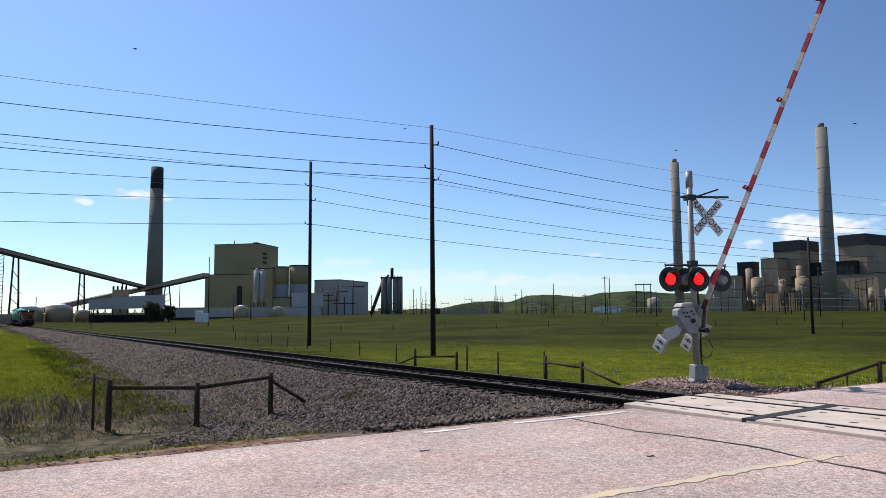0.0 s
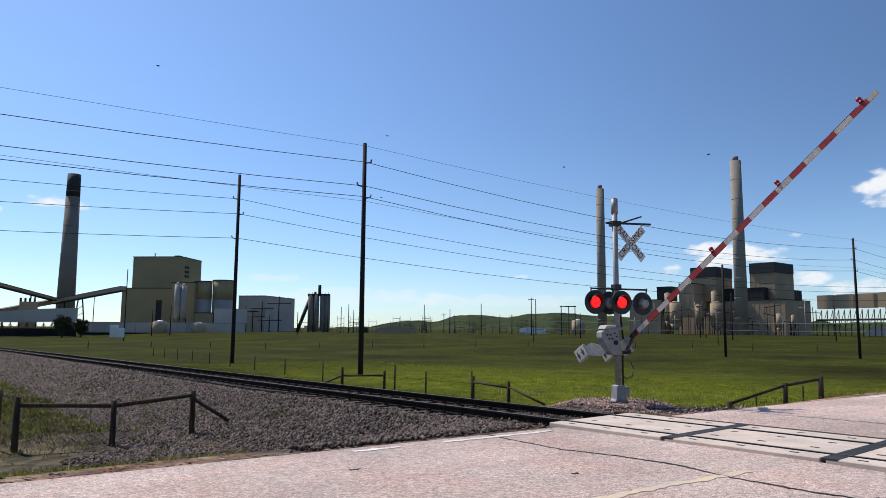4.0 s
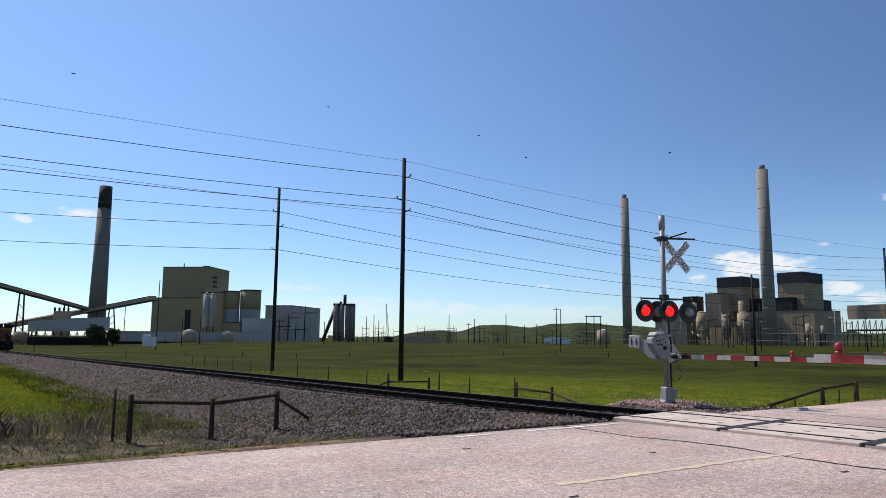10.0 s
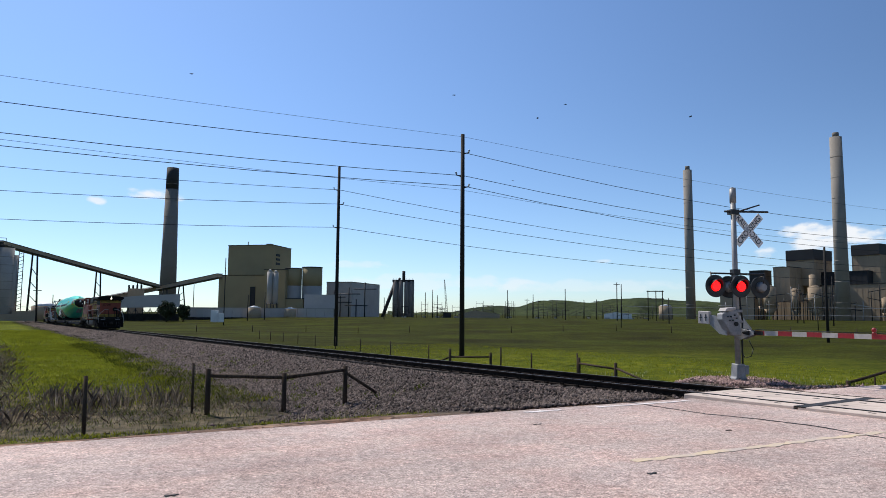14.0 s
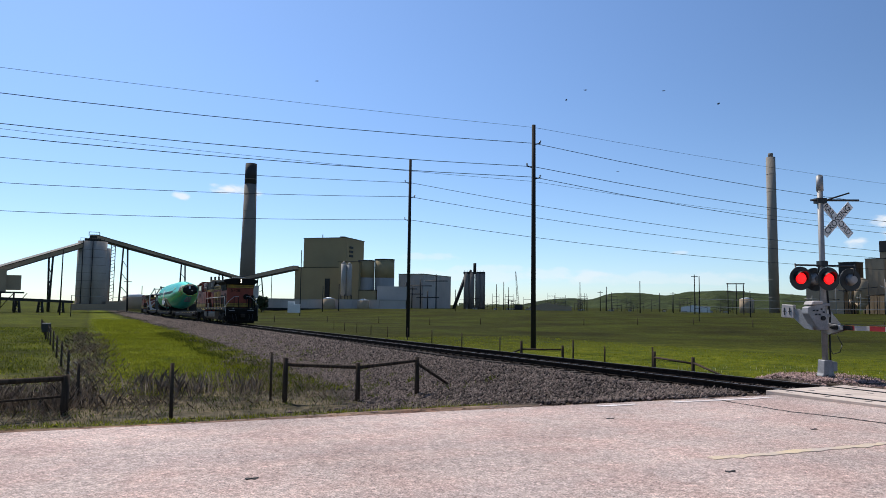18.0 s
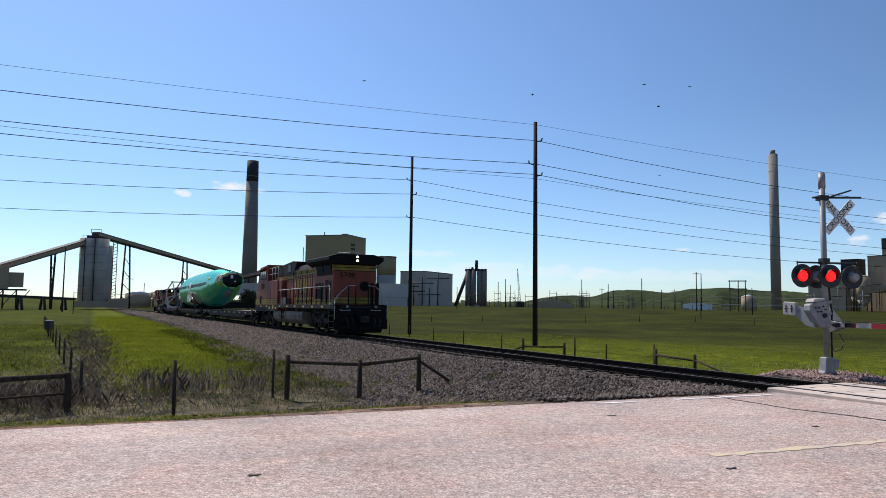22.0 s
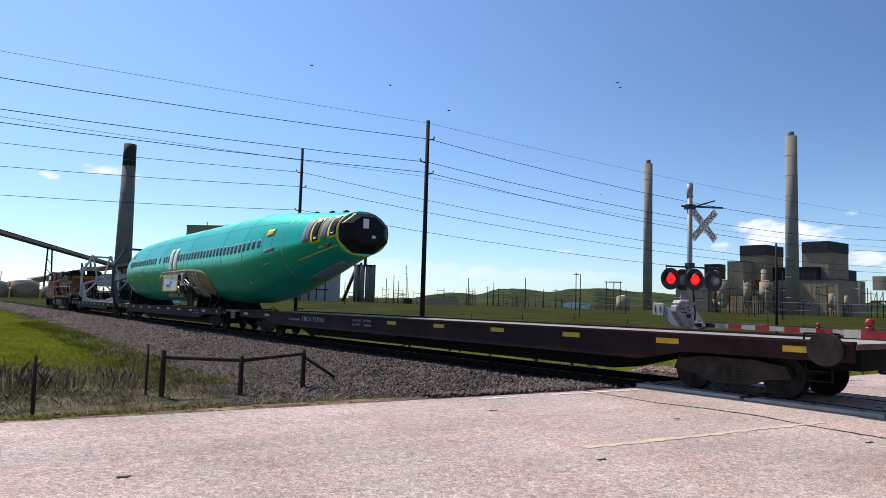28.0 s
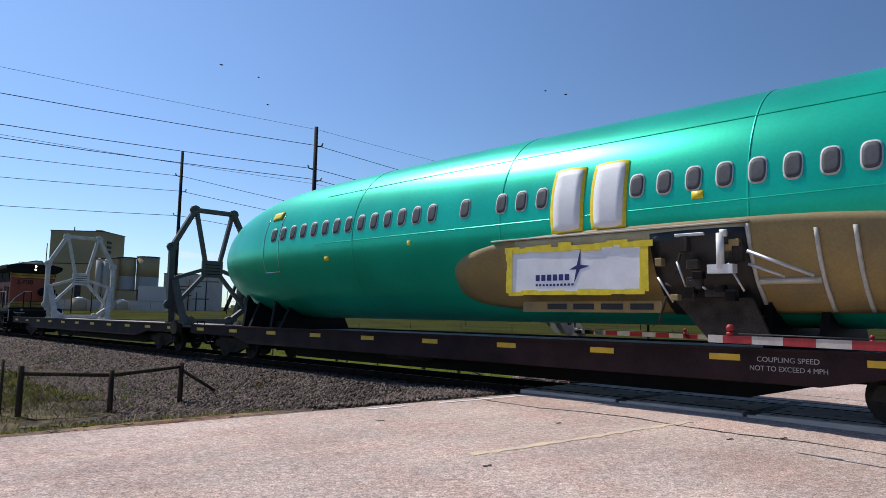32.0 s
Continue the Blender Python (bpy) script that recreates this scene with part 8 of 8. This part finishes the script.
def build_tail_cover():
    w, h, z = hull(-36.6)
    bm = bmesh.new()
    rings = []
    for x, k in ((-36.62, 1.01), (-36.42, 0.98), (-36.18, 0.72), (-36.12, 0.62)):
        rings.append([bm.verts.new((x, w * k * math.cos(a), z + h * k * math.sin(a) + (0.05 if k < 0.8 else 0))) for a in [math.pi / 4 * j + math.pi / 8 for j in range(8)]])
    for a, b in zip(rings, rings[1:]):
        for j in range(8):
            bm.faces.new((a[j], a[(j + 1) % 8], b[(j + 1) % 8], b[j]))
    bm.faces.new(rings[-1])
    bm.faces.new(rings[0])
    bmesh.ops.recalc_face_normals(bm, faces=bm.faces[:])
    cover = part("tail_cover", bm, M_PLUG, fus, "black faceted cover over the tail end", bevel=0.03)
    bm = bmesh.new()
    box(bm, -36.12, -0.28, z + 0.15, -36.105, -0.05, z + 0.5)
    box(bm, -36.12, 0.1, z - 0.2, -36.105, 0.25, z - 0.1)
    part("cover_label", bm, M_COVER, cover, "white printed label")


build_tail_cover()
for x in (-40.4, -39.0, -37.8, -48.5, -48.2, -57.0):
    w, h, z = hull(x)
    bm = bmesh.new()
    rod(bm, (x, -0.1, z + h - 0.03), (x, -0.1, z + h + 0.09), 0.07, 0.05, 10)
    box(bm, x - 0.14, -0.16, z + h, x + 0.14, -0.04, z + h + 0.06)
    part("roof_fitting", bm, M_LOCOBLACK, fus)
# wing-root fairing and wheel well
skin_patch("wing_root", -58.85, -48.95, -62, -8, M_PRIMER, skin, "olive primer wing-root area", 0.02, 26, 16, 1.0)
skin_patch("ivory_panel", -57.0, -52.45, -17, -10.8, M_IVORY, skin, "pale ivory primed panel over the opening", 0.035, 14, 4)


def build_cover():
    """A flat white sheet taped over the wing opening: it hangs upright, with ragged tape round it."""
    x0, x1, z0, z1, y = -57.1, -54.15, 1.96, 2.80, -1.90
    bm = bmesh.new()
    box(bm, x0, y, z0, x1, y + 0.02, z1)
    sheet = part("wing_cover", bm, M_COVER, fus, "white cover sheet with a printed mark")
    rnd = random.Random(12)
    for k in range(12):
        xa = mixed(x0 - 0.12, x1 - 0.2, k / 11)
        bm = bmesh.new()
        h = rnd.uniform(0.07, 0.15)
        box(bm, xa, y - 0.012, z1 - h * 0.55, xa + rnd.uniform(0.28, 0.42), y - 0.004, z1 + h * 0.6, pose(0, -0.001 * k, rnd.uniform(-0.03, 0.03)))
        part("tape_piece", bm, M_TAPE, sheet, "ragged yellow tape")
    for k in range(9):
        xa = mixed(x0 - 0.02, x1 - 0.36, k / 8)
        bm = bmesh.new()
        box(bm, xa, y - 0.012, z0 - rnd.uniform(0.03, 0.06), xa + 0.37, y - 0.004, z0 + rnd.uniform(0.02, 0.06), pose(0, -0.001 * k, 0))
        part("tape_piece", bm, M_TAPE, sheet, "ragged yellow tape")
    for k in range(4):
        for xa, w in ((x0 - 0.07, 0.14), (x1 - 0.08, 0.16)):
            bm = bmesh.new()
            za = mixed(z0, z1 - 0.2, k / 3)
            box(bm, xa + rnd.uniform(-0.02, 0.02), y - 0.014, za, xa + w, y - 0.004, za + 0.24, pose(0, -0.0012 * k, 0))
            part("tape_piece", bm, M_TAPE, sheet, "ragged yellow tape")
    # plain printed mark: a row of bars, a thin row below and a pointed star
    w, h = x1 - x0, z1 - z0
    for k in range(6):
        bm = bmesh.new()
        xa = x0 + w * 0.22 + 0.135 * k
        box(bm, xa, y - 0.006, z0 + h * 0.27, xa + 0.095, y - 0.002, z0 + h * 0.41)
        part("printed_bar", bm, M_NAVY, sheet)
    for k in range(11):
        bm = bmesh.new()
        xa = x0 + w * 0.22 + 0.082 * k
        box(bm, xa, y - 0.006, z0 + h * 0.15, xa + 0.05, y - 0.002, z0 + h * 0.20)
        part("printed_bar", bm, M_NAVY, sheet)
    cx, cz = x0 + w * 0.55, z0 + h * 0.55
    tips = ((0.05, 0.34), (0.24, 0.02), (-0.10, -0.30), (-0.20, -0.04))
    ring = []
    for k in range(4):
        ring.append(tips[k])
        ring.append(((0.045, 0.04), (0.035, -0.04), (-0.045, -0.04), (-0.035, 0.04))[k])
    bm = bmesh.new()
    prism(bm, [(cx + a, cz + b) for a, b in ring], "y", y - 0.006, y - 0.002)
    part("printed_star", bm, M_NAVY, sheet, "navy four-pointed star")


build_cover()
# black sheet on the closed skin paints the shade inside the wheel well
skin_patch("well_opening", -54.08, -52.45, -62, -12, M_BLACK, skin, "black sheet painting the shade inside the open wheel well", 0.045, 8, 10, 0.1)
skin_patch("well_frame", -57.6, -52.4, -10.3, -9.4, M_SEAL, skin, "pale riveted rail above the opening", 0.06, 16, 1)
for x in (-52.42, -51.46, -50.95):
    skin_patch("frame_rib", x - 0.028, x + 0.028, -58, -11 if x < -52 else -15, M_SEAL, skin, "pale riveted frame rib", 0.055, 1, 12)
skin_patch("frame_rib", -52.4, -51.5, -40, -37.5, M_SEAL, skin, "pale riveted frame rib", 0.06, 4, 1)
bm = bmesh.new()
rod(bm, (-52.4, -1.97, 2.55), (-51.5, -1.87, 2.15), 0.03, 0.03, 7)
rod(bm, (-52.4, -1.93, 2.35), (-51.9, -1.86, 2.15), 0.025, 0.025, 7)
part("brace_strut", bm, M_BRIGHT, fus)
bm = bmesh.new()
rod(bm, (-52.8, -2.0, 2.3), (-52.8, -2.0, 2.85), 0.06, 0.06, 12)
rod(bm, (-52.8, -2.0, 2.85), (-52.7, -1.98, 2.85), 0.06, 0.06, 12)
box(bm, -53.0, -2.04, 2.22, -52.6, -1.85, 2.36)
part("gear_strut", bm, M_WHITE, fus, "white landing gear strut")
for x, z, w, h in ((-53.5, 2.6, 0.12, 0.25), (-53.4, 2.3, 0.2, 0.16), (-52.65, 2.4, 0.16, 0.3), (-53.4, 1.98, 0.25, 0.2), (-53.1, 1.85, 0.5, 0.12), (-53.6, 2.85, 0.5, 0.05)):
    bm = bmesh.new()
    box(bm, x, -1.92, z, x + w, -1.80, z + h)
    part("well_fitting", bm, M_BOGIE if z < 2.8 else M_BRIGHT, fus, bevel=0.01)
bm = bmesh.new()
prism(bm, [(-53.8, 1.85), (-52.5, 1.85), (-52.2, 1.16), (-53.2, 1.16)], "y", -1.55, -1.48)
part("hanging_panel", bm, M_BOGIE, fus, "grimy panel hanging from the wheel well")
bm = bmesh.new()
box(bm, -57.0, -1.58, 1.60, -54.0, -1.46, 1.80)
lip = part("lower_beam", bm, M_PRIMER, fus)
for k in range(4):
    bm = bmesh.new()
    box(bm, -56.4 + 0.6 * k, -1.59, 1.65, -55.95 + 0.6 * k, -1.575, 1.76)
    part("beam_slot", bm, M_BLACK, lip)
# pipes, brackets and ducts inside the wheel well
rnd_well = random.Random(4)
for k in range(16):
    bm = bmesh.new()
    xa, za = rnd_well.uniform(-54.0, -52.6), rnd_well.uniform(1.75, 2.85)
    if k % 2:
        rod(bm, (xa, -1.90, za), (xa + rnd_well.uniform(-0.3, 0.3), -1.86, za - rnd_well.uniform(0.1, 0.5)), 0.022, 0.018, 7)
        part("well_pipe", bm, M_BRIGHT if k % 4 == 1 else M_BOGIE, fus)
    else:
        box(bm, xa, -1.95, za - 0.06, xa + rnd_well.uniform(0.08, 0.22), -1.80, za + rnd_well.uniform(0.02, 0.12))
        part("well_bracket", bm, M_LOCOBLACK if k % 4 else M_PRIMER, fus, bevel=0.008)

# cradles on the car
CRADLE_LIST = []
for x, w in ((-68.4, 0.5), (-66.7, 0.6), (-52.0, 0.9), (-49.9, 0.9)):
    t = thing("shipping_cradle", RIG, "dark steel cradle holding the fuselage on the car", "cradle", "shipping cradles")
    hw, hh, hz = hull(x)
    bot = (hz - hh) * TRAIN_SCALE
    bm = bmesh.new()
    prism(bm, [(-1.3, 1.10), (1.3, 1.10), (1.15, bot + 0.55), (0.95, bot + 0.30), (0.5, bot + 0.05), (0, bot - 0.01), (-0.5, bot + 0.05), (-0.95, bot + 0.30), (-1.15, bot + 0.55)], "x", x - w / 2, x - w / 2 + 0.12)
    part("saddle_plate", bm, M_LOCOBLACK, t)
    bm = bmesh.new()
    prism(bm, [(-1.3, 1.10), (1.3, 1.10), (0.95, bot + 0.30), (0.5, bot + 0.05), (0, bot - 0.01), (-0.5, bot + 0.05), (-0.95, bot + 0.30)], "x", x + w / 2 - 0.12, x + w / 2)
    part("saddle_plate", bm, M_LOCOBLACK, t)
    for y in (-1.1, 0, 1.1):
        bm = bmesh.new()
        box(bm, x - w / 2, y - 0.06, 1.10, x + w / 2, y + 0.06, 1.35)
        part("base_beam", bm, M_LOCOBLACK, t)
    CRADLE_LIST.append(t)


def beam(bm, a, b, w=0.16, d=0.16):
    a, b = Vector(a), Vector(b)
    q = (b - a).to_track_quat("X", "Z").to_matrix().to_4x4()
    box(bm, 0, -w / 2, -d / 2, (b - a).length, w / 2, d / 2, Matrix.Translation(a) @ q)


def build_ring(x, mat, label, lean=0.0):
    """A steel ring frame for holding an airliner's end: octagon, legs and a hub plate."""
    t = thing("transport_fixture", RIG, label, "fixture", "transport fixtures")
    z0, top = 1.10, 5.80
    r = [(-1.62, 1.9), (-1.62, 4.2), (-0.80, top), (0.80, top), (1.62, 4.2), (1.62, 1.9), (0.8, 1.25), (-0.8, 1.25)]
    for a, b in zip(r, r[1:] + r[:1]):
        bm = bmesh.new()
        beam(bm, (x, a[0], a[1]), (x, b[0], b[1]), 0.20, 0.18)
        part("ring_beam", bm, mat, t, bevel=0.01)
    for y, z in r:
        bm = bmesh.new()
        rod(bm, (x - 0.06, y, z), (x + 0.06, y, z), 0.20, 0.20, 8)
        part("gusset", bm, mat, t)
    bm = bmesh.new()
    box(bm, x - 0.05, -0.42, 3.05, x + 0.05, 0.42, 3.75)
    hub = part("hub_plate", bm, mat, t, bevel=0.01)
    for k in range(4):
        bm = bmesh.new()
        box(bm, x - 0.056, -0.30, 3.17 + 0.13 * k, x + 0.056, 0.30, 3.20 + 0.13 * k)
        part("notice_bar", bm, M_LOCOBLACK, hub)
    for a, b in (((-0.75, top), (-0.3, 3.7)), ((0.75, top), (0.3, 3.7)), ((-1.62, 1.6), (-0.35, 3.1)), ((1.62, 1.6), (0.35, 3.1)), ((-1.62, 2.9), (-0.4, 3.35)), ((1.62, 2.9), (0.4, 3.35))):
        bm = bmesh.new()
        beam(bm, (x, *a), (x, *b), 0.14, 0.14)
        part("brace", bm, mat, t)
    for s in (-1, 1):
        bm = bmesh.new()
        beam(bm, (x - 0.55, s * 1.25, z0), (x - 0.1, s * 1.5, 2.9), 0.22, 0.16)
        part("leg", bm, mat, t)
        bm = bmesh.new()
        beam(bm, (x + 0.55, s * 1.25, z0), (x + 0.1, s * 1.5, 2.9), 0.22, 0.16)
        part("leg", bm, mat, t)
        bm = bmesh.new()
        box(bm, x - 0.8, s * 1.25 - 0.14, 1.10, x + 0.8, s * 1.25 + 0.14, 1.20)
        part("foot_plate", bm, mat, t)
    return t


M_RINGDARK = material("dark_grey_frame_paint", (0.075, 0.072, 0.07), 0.6, 0.2, spread=0.2, scale=3, fine=30)
M_RINGPALE = material("pale_grey_frame_paint", (0.48, 0.47, 0.45), 0.6, 0.1, spread=0.2, scale=3, fine=30)
ring_1 = build_ring(-73.4, M_RINGDARK, "dark grey octagonal steel nose fixture on the car")
ring_2 = build_ring(-88.1, M_RINGPALE, "pale grey octagonal steel nose fixture on the car")

enlarge(fus)
for ob in (ring_1, ring_2, *CRADLE_LIST):
    enlarge(ob, 1.0, 0.925)

# ---- birds ----
M_BIRD = material("dark_bird", (0.03, 0.028, 0.026), 0.8, bump=0)
BIRDS = []


def build_bird(span):
    t = thing("bird", Matrix.Identity(4), "small dark bird gliding over the field", "bird", "birds")
    bm = bmesh.new()
    rod(bm, (-0.16, 0, 0), (0.05, 0, 0), 0.01, 0.05, 8)
    rod(bm, (0.05, 0, 0), (0.18, 0, 0.01), 0.05, 0.015, 8)
    part("body", bm, M_BIRD, t)
    for s in (-1, 1):
        bm = bmesh.new()
        prism(bm, [(0.08, 0), (0.10, s * span * 0.25), (0.0, s * span * 0.5), (-0.06, s * span * 0.25), (-0.06, 0)], "z", 0.0, 0.012)
        part("wing", bm, M_BIRD, t)
    return t


# start bearing, elevation tangent, distance; end bearing, elevation tangent; times
for b0, e0, b1, e1, d, t0, t1 in ((-34, 0.34, -12, 0.33, 60, 0, 32), (-25.5, 0.345, 20, 0.31, 62, 0, 32), (-6.0, 0.27, 18, 0.33, 70, 0, 32), (30, 0.235, -6, 0.30, 75, 0, 32), (14, 0.225, -8, 0.34, 80, 0, 32), (-3.5, 0.205, 12, 0.16, 90, 0, 32)):
    ob = build_bird(0.5)
    rows = []
    for k in range(9):
        u = k / 8
        b, e = mixed(b0, b1, u) + 2.0 * math.sin(5 * u + b0), mixed(e0, e1, u) + 0.012 * math.sin(7 * u + e0 * 20)
        p = polar(b, d, up(e, d))
        rows.append((t0 + (t1 - t0) * u, pose(p.x, p.y, p.z, 12 * math.sin(3 * u), 0, (180 if b1 < b0 else 0) + 10 * math.sin(4 * u))))
    BIRDS.append((ob, rows))

TRAIN_S = [(0, -212), (6, -158), (13, -98.6), (17, -66.0), (19, -50.2), (21, -34.6), (23, -18.2), (24, -9.83), (25, -1.47), (26, 6.97), (29, 31.85), (30, 40.55), (31, 49.17), (32, 57.76)]


def train_at(t):
    """Where the train stands along the track at t seconds: a smooth curve through its stations."""
    ts, ss = [a for a, _ in TRAIN_S], [b for _, b in TRAIN_S]
    n = len(ts)
    slope = []
    for i in range(n):
        a, b = max(0, i - 1), min(n - 1, i + 1)
        slope.append((ss[b] - ss[a]) / (ts[b] - ts[a]))
    i = max(k for k in range(n - 1) if ts[k] <= t + 1e-9)
    h = ts[i + 1] - ts[i]
    u = (t - ts[i]) / h
    return ((2 * u ** 3 - 3 * u ** 2 + 1) * ss[i] + (u ** 3 - 2 * u ** 2 + u) * h * slope[i] + (-2 * u ** 3 + 3 * u ** 2) * ss[i + 1] + (u ** 3 - u ** 2) * h * slope[i + 1])


LOCO2_X = -97.0


def motions():
    for ob, base in ((gate_1, pose(SIGNAL_AT.x, SIGNAL_AT.y, 1.22, 0, 0, ARM_TURN)), (gate_2, pose(SIGNAL2_AT.x, SIGNAL2_AT.y, 1.42, 0, 0, ARM_TURN + 180))):
        rows = []
        for t, a in GATE_ANGLES:
            # the two mechanisms do not fall quite alike
            lead = 1.2 if ob is gate_2 else 0.7 + 2.3 * smooth(0, 1, t) - 3.8 * smooth(3.2, 6, t)
            rows.append((t, base @ pose(0, 0, 0, 0, -a - lead * smooth(0, 15, a), 0)))
        walk(ob, rows)
    times = [0.5 * k for k in range(65)]
    stock = [loco_1, car_1, car_2, car_3, fus, ring_1, ring_2, *CRADLE_LIST]
    for ob in stock:
        walk(ob, [(t, TRACK @ pose(TRAIN_SCALE * train_at(t), 0, 0)) for t in times])
    walk(loco_2, [(t, TRACK @ pose(TRAIN_SCALE * (train_at(t) + LOCO2_X), 0, 0)) for t in times])
    # wheels: rows close enough for under 90 degrees of turn
    fine = [0.0]
    while fine[-1] < 32.0 - 1e-6:
        s0 = train_at(fine[-1])
        k = 1
        while fine[-1] + (k + 1) / 30 < 32.0 and train_at(fine[-1] + (k + 1) / 30) - s0 < 0.55 and k < 15:
            k += 1
        fine.append(min(32.0, fine[-1] + k / 30))
    for w, x, r in WHEELSETS:
        walk(w, [(t, pose(x, 0, r, 0, math.degrees(TRAIN_SCALE * (train_at(t) - train_at(0)) / r), 0)) for t in fine])
    for ob, rows in BIRDS:
        walk(ob, rows)


motions()
